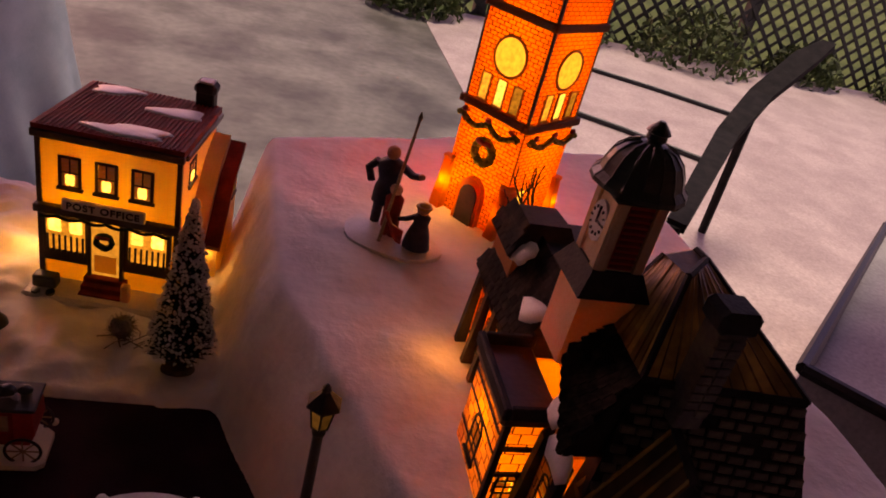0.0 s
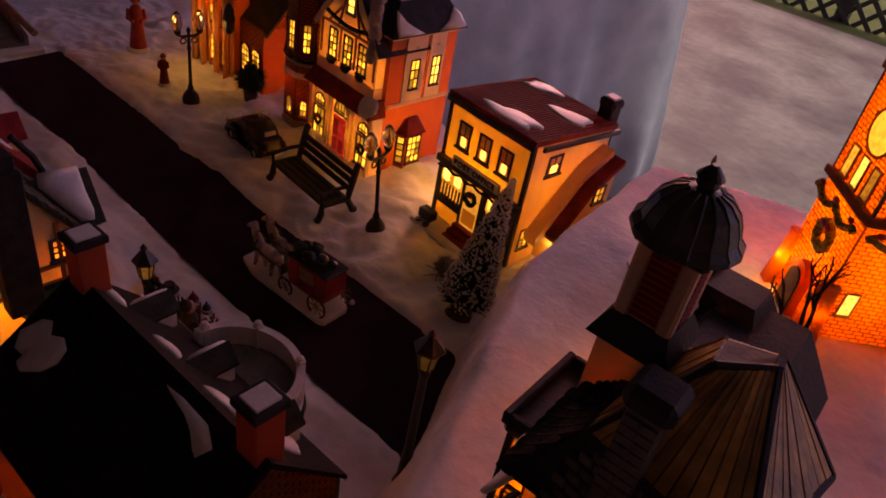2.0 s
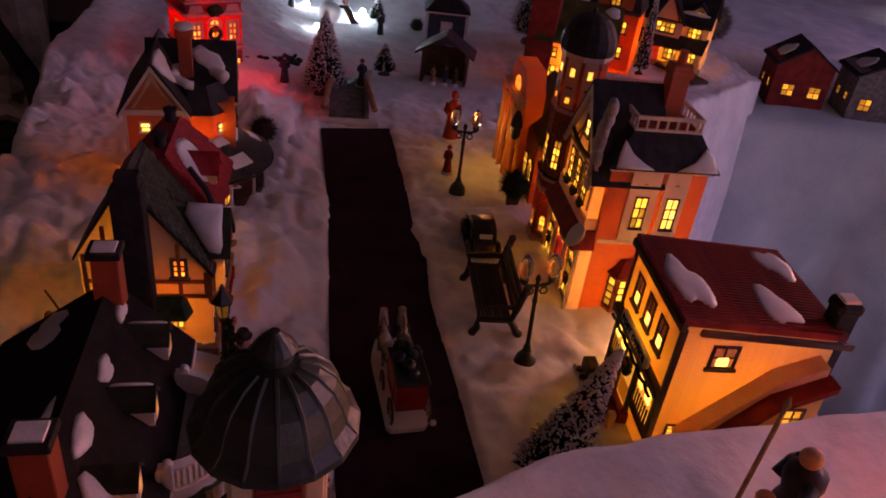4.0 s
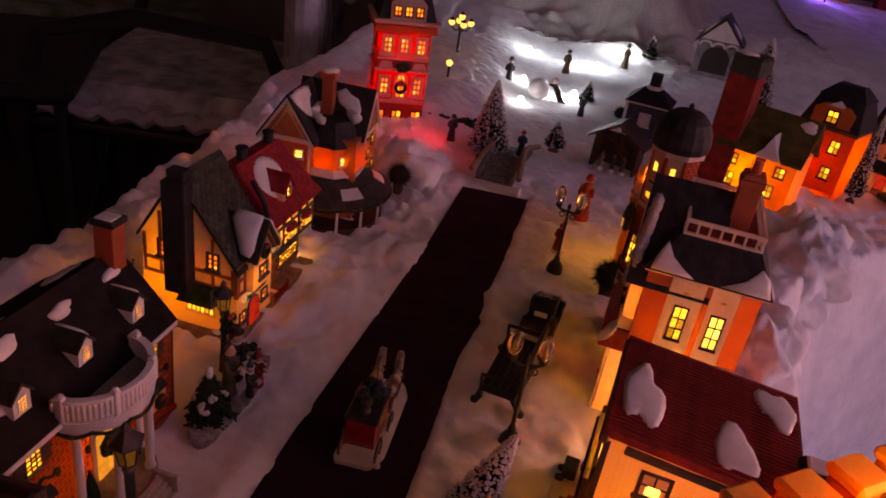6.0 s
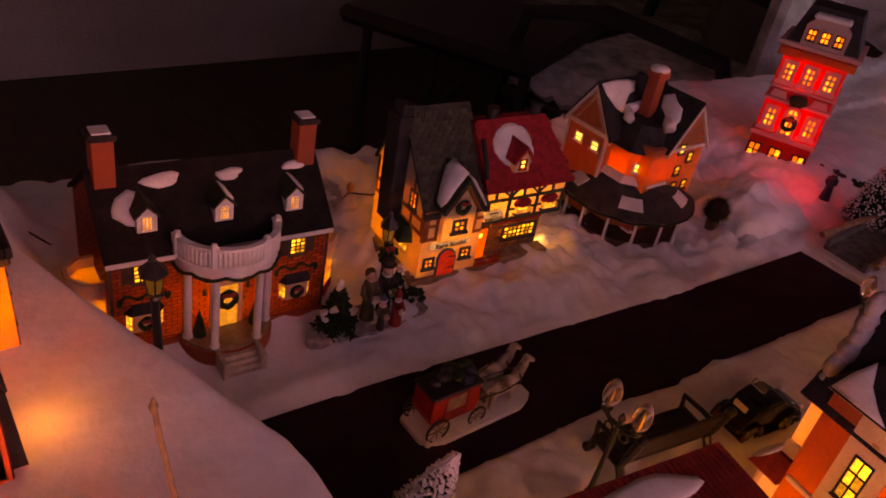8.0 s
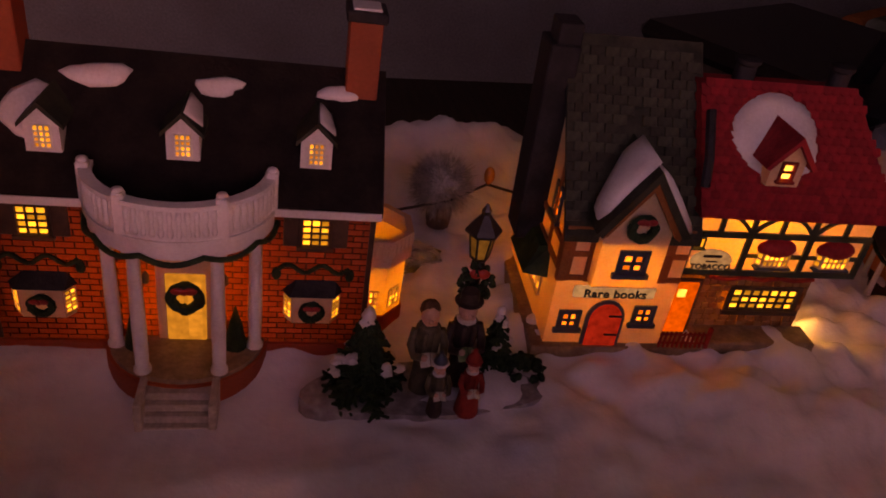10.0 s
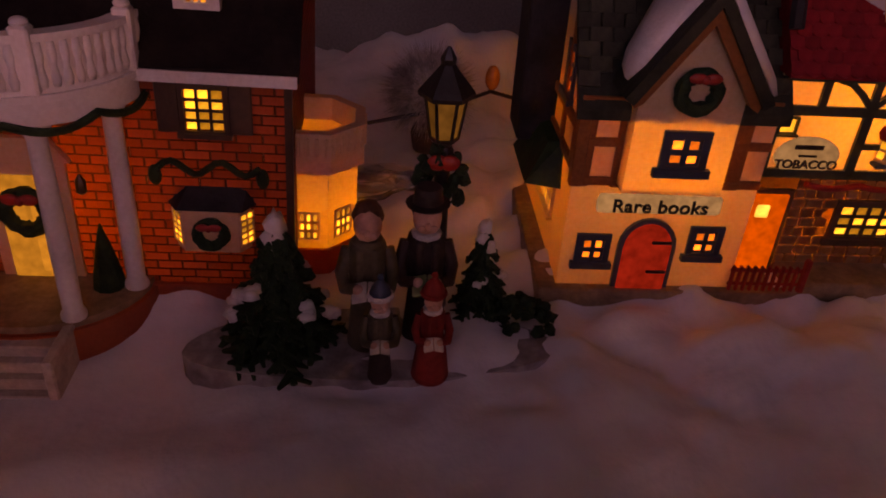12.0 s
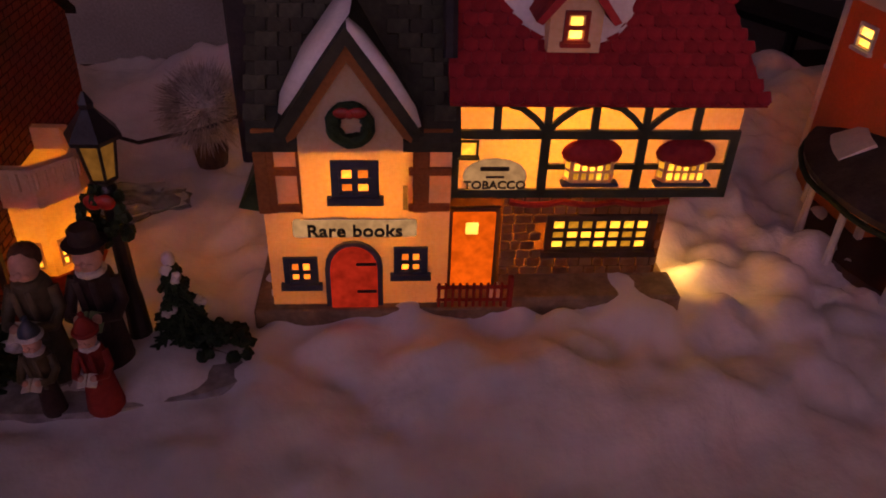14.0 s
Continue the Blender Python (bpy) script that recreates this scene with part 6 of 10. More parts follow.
# smoke-like frosted plume on the gable
pl = Solid()
for i in range(7):
    pl.ball((0.052 + 0.003 * math.sin(i * 1.3), -0.0160 + 0.001 * i, 0.128 + 0.0115 * i), 0.0085 - 0.0006 * abs(i - 3), 1, 0.8, 1.2, 12, 8, 0.12)
part("plume", pl, surf("grey_glaze_plume", (0.22, 0.2, 0.22), (0.36, 0.33, 0.36), 90, 0.5, 0.3, 300), rh, "grey moulded plume", smooth="all")
bulb(0.030, 0.105, 0.095, 0.16)
bulb(0.025, 0.092, 0.035, 0.14)
bulb(-0.050, 0.087, 0.060, 0.05)
bulb(-0.050, 0.087, 0.165, 0.04)

# theatre-like house with yellow columns, west of the turret
GLOWING = porc("gold_front_glaze", (0.70, 0.48, 0.22), 0.45, tint=(1.0, 0.42, 0.06))
yh = thing("columned_house", -0.2040, 0.0960, 0.0, -6, "golden porcelain house front with columns and olive roof, brightly lit", "model house")
settle(yh, -0.2040, 0.0960, 0.0, 0, 0, -6, 1.06, 1.06, 1.06)
part("wall", Solid().box(-0.045, 0.075, 0.0, 0.075, 0.0, 0.075), RB, yh, "red brick wall", smooth=None)
joined_caps("brickwork", [q for q in brick_rows(0.045, 0.0, 0.074, 0.0075, 0.0031)], 0.0031, BRICKN, yh, pose(0.030, 0, 0))
part("front", Solid().prism([(-0.045, 0.0), (0.030, 0.0), (0.030, 0.110), (0.016, 0.132), (-0.031, 0.132), (-0.045, 0.110)], -0.010, 0.012, "y"), RB, yh, "red brick front with golden columns", smooth=None)
part("roof", gable_roof(-0.040, 0.078, 0.004, 0.075, 0.074, 0.110, 0.040, 0.004, 0.004), MOSS, yh, "olive shingle roof", smooth=None)
for u in (-0.040, -0.020, 0.006, 0.026):
    part("column", Solid().lathe([(0.0045, 0.0), (0.0032, 0.005), (0.0030, 0.085), (0.0046, 0.092), (0.005, 0.096)], 12, (u, -0.0155, 0)), GLOWING, yh, "golden column")
for u in (-0.030, -0.007, 0.016):
    window(yh, wall_face(0, -0.010, 0), u, 0.014, 0.0110, 0.024, 2, 3, TRIM, GLOW, arch=True, rim=0.0012, bar=0.0012)
    window(yh, wall_face(0, -0.010, 0), u, 0.058, 0.0100, 0.018, 2, 2, TRIM, GLOW, rim=0.0012, bar=0.0012)
part("rose_window", Solid().prism([(-0.007 + 0.010 * math.cos(i * math.pi / 8), 0.108 + 0.010 * math.sin(i * math.pi / 8)) for i in range(16)], -0.0115, -0.009, "y"), GLOWRED, yh, "round lit window", smooth=None)
for u in (0.043, 0.063):
    window(yh, wall_face(0, -0.0008, 0), u, 0.018, 0.0130, 0.025, 3, 4, TRIM, GLOW, arch=True, rim=0.0018, bar=0.0013)
part("lantern_bracket", Solid().lathe([(0.003, 0.060), (0.0055, 0.064), (0.0055, 0.072), (0.007, 0.075), (0.005, 0.086), (0.002, 0.092)], 10, (0.034, -0.016, 0)), IRON, yh, "dark hanging lantern")
for u in (-0.045, -0.033, -0.013, -0.001, 0.019, 0.031):
    part("pilaster", Solid().slab(u - 0.0022, u + 0.0022, -0.0125, -0.009, 0.0, 0.104, 0.0006), GLOWING, yh, "golden pilaster")
part("cornice", Solid().slab(-0.048, 0.033, -0.018, -0.008, 0.096, 0.104, 0.001), CREAM, yh, "cream cornice")
# two lamps added in front of the house, so that its columns look lit
bulb(-0.225, 0.060, 0.055, 0.012)
bulb(-0.188, 0.056, 0.055, 0.010)
bulb(-0.199, 0.127, 0.045, 0.16)
bulb(-0.220, 0.096, 0.090, 0.06)

# ---------------------------------------------------------------- on the raised end
TOP = 0.109
# clock tower
ct = thing("clock_tower", 0.4985, 0.0213, TOP, 36, "orange brick porcelain clock tower, glowing from within", "model tower")
# corner towards the street; faces run along +x and +y from it
TS = 0.061
CTW = porc("glowing_brick_glaze", (0.52, 0.17, 0.05), 0.62, 0.5, tint=(1.0, 0.16, 0.015))
BR, BC = 0.00305, 9            # brick course and bricks in a face
part("shaft", Solid().shell(0.0, TS, 0.0, TS, -0.01, 0.198, "SWT"), CTW, ct, "orange brick shaft", smooth=None)
BRICKT = surf("glowing_brick_piece", (0.34, 0.10, 0.03), (0.52, 0.17, 0.05), 60, 0.5, 0.2, 700, rnd=0.35, glow_through=0.36, through=(1.0, 0.27, 0.03))

for M, hi in ((pose(0, 0, 0), 0.045), (pose(0, TS, 0, 0, 0, -90), 0.087)):
    rows = brick_rows(TS, -0.01, 0.1985, TS / BC, BR)
    for x, z, w in rows:
        if 0.0 < z < hi:
            ob = new("brick", cap_mesh(w, BR, BRICKT))
            ob.parent, ob.matrix_basis = ct, M @ pose(x, 0, z)
    joined_caps("brickwork", [q for q in rows if not 0.0 < q[1] < hi], BR, BRICKT, ct, M)
for z0, z1, e in ((0.087, 0.093, 0.004), (0.161, 0.167, 0.003), (0.1945, 0.1985, 0.002)):
    for q in ((-e, TS + e, -e, 0.0004), (-e, TS + e, TS, TS + e), (-e, 0.0004, 0.0004, TS), (TS, TS + e, 0.0, TS)):
        part("ledge", Solid().slab(*q, z0, z1, 0.0008), TIMBER, ct, "brown ledge")
BUTT = porc("buttress_glaze", (0.52, 0.20, 0.06), 0.5, 0.5, tint=(1.0, 0.34, 0.05))
CAPG = porc("golden_cap_glaze", (0.70, 0.45, 0.16), 0.55, 0.5, tint=(1.0, 0.42, 0.06))
for k in range(4):
    M = pose(TS / 2, TS / 2, 0, 0, 0, 90 * k)
    for x in (-0.0285, -0.0145, 0.0, 0.0145):
        part("merlon", Solid().slab(x - 0.0042, x + 0.0042, -TS / 2 - 0.001, -TS / 2 + 0.006, 0.196, 0.2065, 0.0006), BRICKT, ct, "orange brick merlon", M)
        part("merlon_cap", Solid().slab(x - 0.0050, x + 0.0050, -TS / 2 - 0.002, -TS / 2 + 0.007, 0.2065, 0.2095, 0.0009), CAPG, ct, "golden merlon cap", M)
part("deck", Solid().box(0.001, TS - 0.001, 0.001, TS - 0.001, 0.186, 0.188), CAPG, ct, "lit tower deck", smooth=None)
for x, y in ((0, 0), (TS, 0), (0, TS)):
    part("corner_joint", Solid().box(x - 0.0010, x + 0.0010, y - 0.0010, y + 0.0010, 0.093, 0.194), TRIM, ct, smooth=None)
# garland green with golden lamplight mixed into its colour
FIRLIT = surf("lamplit_garland", (0.12, 0.13, 0.02), (0.36, 0.33, 0.06), 300, 0.7, 0.8, 700)
FA, FB = pose(0, 0, 0), pose(0, 0, 0, 0, 0, -90)
for M, sg in ((FA, 1), (FB, -1)):
    c = sg * TS / 2
    n = 28
    part("clock_rim", Solid().ring((c, -0.001, 0.133), 0.0148, 0.0012, 28, 6), TIMBER, ct, "brown clock rim", M)
    part("clock_face", Solid().prism([(c + 0.0145 * math.cos(2 * math.pi * i / n), 0.133 + 0.0145 * math.sin(2 * math.pi * i / n)) for i in range(n)], -0.0012, 0.0, "y"), lit("lit_clock_face", (1.0, 0.36, 0.03), 1.0, 1.2, 0.2), ct, "yellow lit clock face", M, smooth=None)
    for k, gl in ((-0.0155, GLOWSOFT), (0.0, GLOWHOT), (0.0155, GLOWSOFT)):
        window(ct, M @ pose(0, -0.0012, 0), c + k, 0.0955, 0.0080, 0.0200, 1, 1, TIMBER, gl, rim=0.0008, sill=True)
    part("garland", Solid().tube([(c + x, -0.0055, 0.0815 - 0.006 * abs(math.sin(x * 116))) for x in np.linspace(-0.030, 0.030, 41)], 0.0024), FIRLIT, ct, "green swag", M)
    for k in (-0.0235, 0.0, 0.0235):
        part("bow", Solid().ball((c + k, -0.0065, 0.0845), 0.0028, 1.3, 0.6, 0.8, 8, 6), REDPAINT, ct, "red bow", M)
    for k in (-1, 1):
        s = Solid().hull([(c + k * 0.030 - 0.005, -0.010, -0.01), (c + k * 0.030 + 0.005, -0.010, -0.01), (c + k * 0.030 + 0.005, 0.004, -0.01), (c + k * 0.030 - 0.005, 0.004, -0.01)], [(c + k * 0.030 - 0.004, -0.004, 0.040), (c + k * 0.030 + 0.004, -0.004, 0.040), (c + k * 0.030 + 0.004, 0.004, 0.040), (c + k * 0.030 - 0.004, 0.004, 0.040)])
        part("buttress", s, BUTT, ct, "orange brick buttress", M, smooth=None)
        part("buttress_cap", Solid().slab(c + k * 0.030 - 0.0048, c + k * 0.030 + 0.0048, -0.0055, 0.001, 0.039, 0.0425, 0.001), CAPG, ct, "golden buttress cap", M)
        # tiny lamp added inside each buttress to make its glaze glow
        p = pose(0.4985, 0.0213, TOP, 0, 0, 36) @ M @ Vector((c + k * 0.030, -0.0035, 0.02))
        bulb(p.x, p.y, p.z, 0.0035, (1.0, 0.55, 0.14), 0.002)
cB = -TS / 2
wreath(ct, FB, cB, 0.058, 0.0085, FIRLIT)
part("door_arch", Solid().prism([(cB + 0.012 * math.cos(math.pi * i / 10), 0.022 + 0.014 * math.sin(math.pi * i / 10)) for i in range(11)] + [(cB - 0.012, -0.005), (cB + 0.012, -0.005)], -0.006, 0, "y"), BUTT, ct, "arched doorway", FB, smooth=None)
part("door", Solid().prism([(cB + 0.0085 * math.cos(math.pi * i / 10), 0.020 + 0.010 * math.sin(math.pi * i / 10)) for i in range(11)] + [(cB - 0.0085, -0.003), (cB + 0.0085, -0.003)], -0.0072, -0.005, "y"), TRIM, ct, "dark door", FB, smooth=None)
window(ct, FA @ pose(0, -0.0012, 0), 0.016, 0.020, 0.0085, 0.0170, 1, 1, TIMBER, GLOWHOT, rim=0.0008)
M31 = pose(0.4985, 0.0213, 0, 0, 0, 36)
for z, w in ((0.145, 0.16), (0.185, 0.16), (0.240, 0.14), (0.275, 0.08)):
    p = M31 @ Vector((TS / 2, TS / 2, z))
    bulb(p.x, p.y, p.z, w * (0.7 if z < 0.16 else 1.0), (1.0, 0.45, 0.10))
# lamp added above the deck, so that merlons and caps look lit
p = M31 @ Vector((TS / 2, TS / 2, 0.325))
bulb(p.x, p.y, p.z, 0.07, (1.0, 0.5, 0.1))
# lamp added outside the door face, to light the snow and wreath
p = M31 @ Vector((-0.012, 0.052, 0.135))
bulb(p.x, p.y, p.z, 0.02, (1.0, 0.42, 0.08))

# town hall with a domed clock cupola
th = thing("town_hall", 0.4600, -0.2050, TOP, 0, "dark-roofed porcelain town hall with domed clock cupola, lit front", "model house")
PLANK = surf("weathered_plank_roof", (0.045, 0.025, 0.010), (0.10, 0.055, 0.022), 50, 0.5, 0.3, 200)
GREYB = surf("dark_grey_brick", (0.040, 0.035, 0.030), (0.13, 0.105, 0.078), 100, 0.42, 0.3, 400, rnd=0.25)
GREYD = surf("dark_brown_slate", (0.012, 0.010, 0.009), (0.038, 0.030, 0.022), 100, 0.82, 0.3, 400, rnd=0.4)
OFRONT = porc("orange_stone_glaze", (0.55, 0.27, 0.12), 0.42, 0.5, tint=(1.0, 0.30, 0.05))
part("wall", Solid().shell(-0.012, 0.062, -0.054, 0.100, -0.01, 0.052, "W"), OFRONT, th, "orange stone wall", smooth=None)
part("upper_wall", Solid().box(0.006, 0.062, -0.060, 0.016, 0.052, 0.100), OFRONT, th, "orange stone wall", smooth=None)
lo = [(0.003, -0.059, 0.102), (0.064, -0.076, 0.110), (0.074, -0.012, 0.104), (0.004, -0.014, 0.102)]
hi = [(0.026, -0.028, 0.132), (0.043, -0.012, 0.132), (0.042, -0.004, 0.132), (0.024, -0.010, 0.131)]
part("plank_roof", Solid().hull(lo, hi), PLANK, th, "weathered brown plank roof", smooth=None)


def slope_strip(a, b, c, d, n, name, mat, t=0.0012, gap=0.0004):
    """n planks that fill the slope between the foot a-b and the top d-c."""
    a, b, c, d = map(Vector, (a, b, c, d))
    nn = (b - a).cross(d - a).normalized()
    for i in range(n):
        t0, t1 = i / n + gap / (b - a).length, (i + 1) / n - gap / (b - a).length
        q = [a.lerp(b, t0), a.lerp(b, t1), d.lerp(c, t1), d.lerp(c, t0)]
        k = t * random.uniform(0.7, 1.3)
        part(name, Solid().hull([tuple(v) for v in q], [tuple(v + nn * k) for v in q]), mat, th, smooth=None)


PLK = surf("roof_plank", (0.22, 0.11, 0.026), (0.60, 0.33, 0.075), 60, 0.38, 0.35, 260, rnd=0.4)
slope_strip(lo[0], lo[1], hi[1], hi[0], 11, "plank", PLK)
slope_strip(lo[1], lo[2], hi[2], hi[1], 11, "plank", PLK)
slope_strip(lo[3], lo[0], hi[0], hi[3], 11, "plank", PLK)
slope_strip(lo[2], lo[3], hi[3], hi[2], 10, "plank", PLK)
for p, q in ((lo[0], hi[0]), (lo[1], hi[1]), (lo[2], hi[2]), (lo[3], hi[3]), (hi[0], hi[1]), (lo[0], lo[1]), (lo[1], lo[2]), (hi[1], hi[2])):
    part("roof_edge", Solid().tube([p, q], 0.0018, seg=6), DKROOF, th, "dark roof edge")
# steep lower roof of grey slates, flaring towards its foot
QA, QB, QC, QD = (Vector(q) for q in ((0.003, -0.059, 0.102), (0.064, -0.076, 0.109), (0.100, -0.110, -0.008), (-0.016, -0.079, -0.008)))
part("lower_roof", Solid().hull([tuple(QD), tuple(QC), (0.10, -0.02, -0.008), (0.0, -0.02, -0.008)], [tuple(QA), tuple(QB), (0.064, -0.02, 0.102), (0.01, -0.02, 0.102)]), DKROOF, th, "steep lower roof of grey slates", smooth=None)
nn = (QB - QA).cross(QD - QA).normalized()
nn = nn if nn.y < 0 else -nn
uu = (QB - QA).normalized()
vv = nn.cross(uu)
vv = vv if vv.z > 0 else -vv
fm = Matrix((uu.to_4d(), (-nn).to_4d(), vv.to_4d(), (0, 0, 0, 1))).transposed()
for c in range(3):
    fm[3][c] = 0
bk_me = Solid().slab(-0.0031, 0.0031, -0.0016, 0.0, -0.0019, 0.0019, 0.0005).mesh("slate", GREYB)
for r in range(24):
    a, b = QA.lerp(QD, (r + 0.6) / 24), QB.lerp(QC, (r + 0.6) / 24)
    n = int((b - a).length / 0.0066)
    for k in range(n):
        t = (k + 0.5 + (0.5 if r % 2 else 0)) / n
        if t < 0.98 and (r * 20 + k) % 11:
            ob = new("slate", bk_me)
            ob.parent = th
            p = a.lerp(b, t) + nn * random.uniform(0.0002, 0.0009)
            fm2 = fm.copy()
            fm2.translation = p
            ob.matrix_basis = fm2 @ pose(0, 0, 0, random.uniform(-4, 4), 0, 0)
# small scalloped roof on the street side
A, B, Cc, Dd = map(Vector, ((-0.020, -0.064, 0.064), (-0.013, -0.026, 0.088), (0.005, -0.019, 0.103), (0.003, -0.060, 0.103)))
part("scallop_roof", Solid().hull([tuple(A), tuple(B), (0.008, -0.019, 0.06), (0.008, -0.060, 0.06)], [tuple(A + Vector((0, 0, 0.002))), tuple(B + Vector((0, 0, 0.002))), tuple(Cc), tuple(Dd)]), DKROOF, th, "dark scalloped roof", smooth=None)
nn = (Dd - A).cross(B - A).normalized()
nn = nn if nn.z > 0 else -nn
for r in range(7):
    for k in range(8):
        t0 = (k + (0.5 if r % 2 else 0)) / 8.5
        P = lambda t, s: A.lerp(B, t).lerp(Dd.lerp(Cc, t), s)
        q = [P(t0, r / 7), P(t0 + 0.106, r / 7), P(t0 + 0.106, (r + 0.95) / 7), P(t0, (r + 0.95) / 7)]
        mid = [P(t0 + 0.053, r / 7 - 0.03)]
        part("scallop", Solid().hull([tuple(v + nn * 0.001) for v in q[:1] + mid + q[1:]], [tuple(v + nn * (0.0034 if i < 3 else 0.0014)) for i, v in enumerate(q[:1] + mid + q[1:])]), GREYD, th, smooth=None)
# gabled dormer of planks on the lower roof
GA = Vector((0.0145, -0.098, 0.086))
for sx in (-1, 1):
    q = [GA, GA + Vector((0.006, 0.040, 0.002)), GA + Vector((0.006 + sx * 0.026, 0.040, -0.040)), GA + Vector((sx * 0.026, -0.004, -0.044))]
    part("dormer_roof", Solid().hull([tuple(v + Vector((0, 0, -0.004))) for v in q], [tuple(v) for v in q]), PLANK, th, "plank dormer roof", smooth=None)
    part("dormer_edge", Solid().tube([tuple(q[0]), tuple(q[3])], 0.0022, seg=6), DKROOF, th)
    for k in range(5):
        t = (k + 0.5) / 5
        a, b = q[0].lerp(q[1], t), q[3].lerp(q[2], t)
        part("dormer_plank", Solid().tube([tuple(a), tuple(b)], 0.0012, seg=5), PLK, th)
part("dormer_ridge", Solid().tube([tuple(GA), tuple(GA + Vector((0.006, 0.040, 0.002)))], 0.002, seg=6), DKROOF, th)
part("dormer_wall", Solid().hull([tuple(GA + Vector((-0.020, 0.004, -0.09))), tuple(GA + Vector((0.020, 0.004, -0.09))), tuple(GA + Vector((0.020, 0.030, -0.09))), tuple(GA + Vector((-0.020, 0.030, -0.09)))], [tuple(GA + Vector((-0.020, 0.004, -0.038))), tuple(GA + Vector((0.020, 0.004, -0.038))), tuple(GA + Vector((0.0, 0.030, -0.006))), tuple(GA + Vector((0.0, 0.004, -0.006)))]), OFRONT, th, "stone dormer wall", smooth=None)
# chimney
ch = part("chimney", Solid().slab(0.0145, 0.0265, -0.0730, -0.0610, 0.090, 0.138, 0.0006), GREYB, th, "grey brick chimney")
for r in range(9):
    for k in range(2):
        part("brick", Solid().slab(0.0147 + k * 0.0060, 0.0203 + k * 0.0060, -0.0738, -0.0722, 0.097 + r * 0.0042, 0.1005 + r * 0.0042, 0.0003), GREYB, ch, smooth=None)
part("chimney_cap", Solid().slab(0.0120, 0.0290, -0.0755, -0.0585, 0.136, 0.146, 0.0025), DKROOF, ch, "dark chimney cap")
# cupola
cx, cy = -0.003, -0.013
part("cupola_base", Solid().box(cx - 0.0125, cx + 0.0125, cy - 0.0125, cy + 0.0125, 0.08, 0.122), CREAM, th, "cream cupola base", smooth=None)
part("cupola_skirt", Solid().hull([(cx - 0.0165, cy - 0.0165, 0.117), (cx + 0.0165, cy - 0.0165, 0.117), (cx + 0.0165, cy + 0.0165, 0.117), (cx - 0.0165, cy + 0.0165, 0.117)], [(cx - 0.0115, cy - 0.0115, 0.128), (cx + 0.0115, cy - 0.0115, 0.128), (cx + 0.0115, cy + 0.0115, 0.128), (cx - 0.0115, cy + 0.0115, 0.128)]), DKROOF, th, "dark cupola skirt", smooth=None)
cup = part("cupola", Solid().slab(cx - 0.0102, cx + 0.0102, cy - 0.0102, cy + 0.0102, 0.122, 0.160, 0.0005), CREAM, th, "cream cupola", smooth=None)
me2 = Solid().slab(-0.0052, 0.0052, -0.0014, -0.0006, 0.0, 0.0016, 0.0003).mesh("louvre", REDROOF)
for k in range(4):
    M = pose(cx, cy, 0, 0, 0, 90 * k) @ pose(0, -0.0102, 0)
    if k != 3:
        part("louvre_panel", Solid().slab(-0.0055, 0.0055, -0.0008, 0.0, 0.1290, 0.1580, 0.0003), REDDOOR, cup, "dark red louvred panel", M, smooth=None)
        for i in range(10):
            ob = new("louvre", me2)
            ob.parent = cup
            ob.matrix_basis = M @ pose(0, 0, 0.1300 + 0.0028 * i)
    else:
        part("clock_face", Solid().prism([(0.0068 * math.cos(2 * math.pi * i / 24), 0.145 + 0.0090 * math.sin(2 * math.pi * i / 24)) for i in range(24)], -0.0012, 0.0, "y"), WHITE, cup, "white clock face", M, smooth=None)
        part("clock_pointer", Solid().slab(-0.0004, 0.0004, -0.0020, -0.0012, 0.144, 0.1515, 0.0002).slab(-0.0004, 0.0042, -0.0020, -0.0012, 0.1445, 0.1455, 0.0002), IRON, cup, "black clock pointer", M)
        for i in range(12):
            part("clock_mark", Solid().slab(-0.0004, 0.0004, -0.0018, -0.0011, 0.0050, 0.0064, 0.0001), IRON, cup, "", M @ pose(0, 0, 0.145, 0, 30 * i, 0), smooth=None)
    for sx in (-1, 1):
        part("corner_pilaster", Solid().slab(sx * 0.0083 - 0.0023, sx * 0.0083 + 0.0023, -0.0012, 0.0003, 0.1265, 0.160, 0.0004), CREAM, cup, "", M)
part("dome_plate", Solid().slab(cx - 0.0142, cx + 0.0142, cy - 0.0142, cy + 0.0142, 0.1590, 0.1630, 0.0018), GREENROOF, cup, "dark green dome base")
prof = [(0.0200, 0.0), (0.0198, 0.0018), (0.0172, 0.0045), (0.0160, 0.0085), (0.0138, 0.0130), (0.0100, 0.0165), (0.0056, 0.0183), (0.0030, 0.0190), (0.0042, 0.0205), (0.0040, 0.0225), (0.0050, 0.0230), (0.0040, 0.0245), (0.0012, 0.0275)]
DOMEG = surf("black_green_dome_glaze", (0.012, 0.017, 0.012), (0.030, 0.038, 0.026), 90, 0.4, 0.2, 400)
part("dome", Solid().lathe(prof, 16, (cx, cy, 0.1625), math.pi / 8), DOMEG, cup, "dark green ribbed dome", smooth=None)
for i in range(16):
    a = 2 * math.pi * i / 16
    pts = [(cx + r * 0.97 * math.cos(a), cy + r * 0.97 * math.sin(a), 0.1625 + z) for r, z in prof[1:7]]
    part("rib", Solid().tube(pts, 0.0007, seg=6), DOMEG, cup)
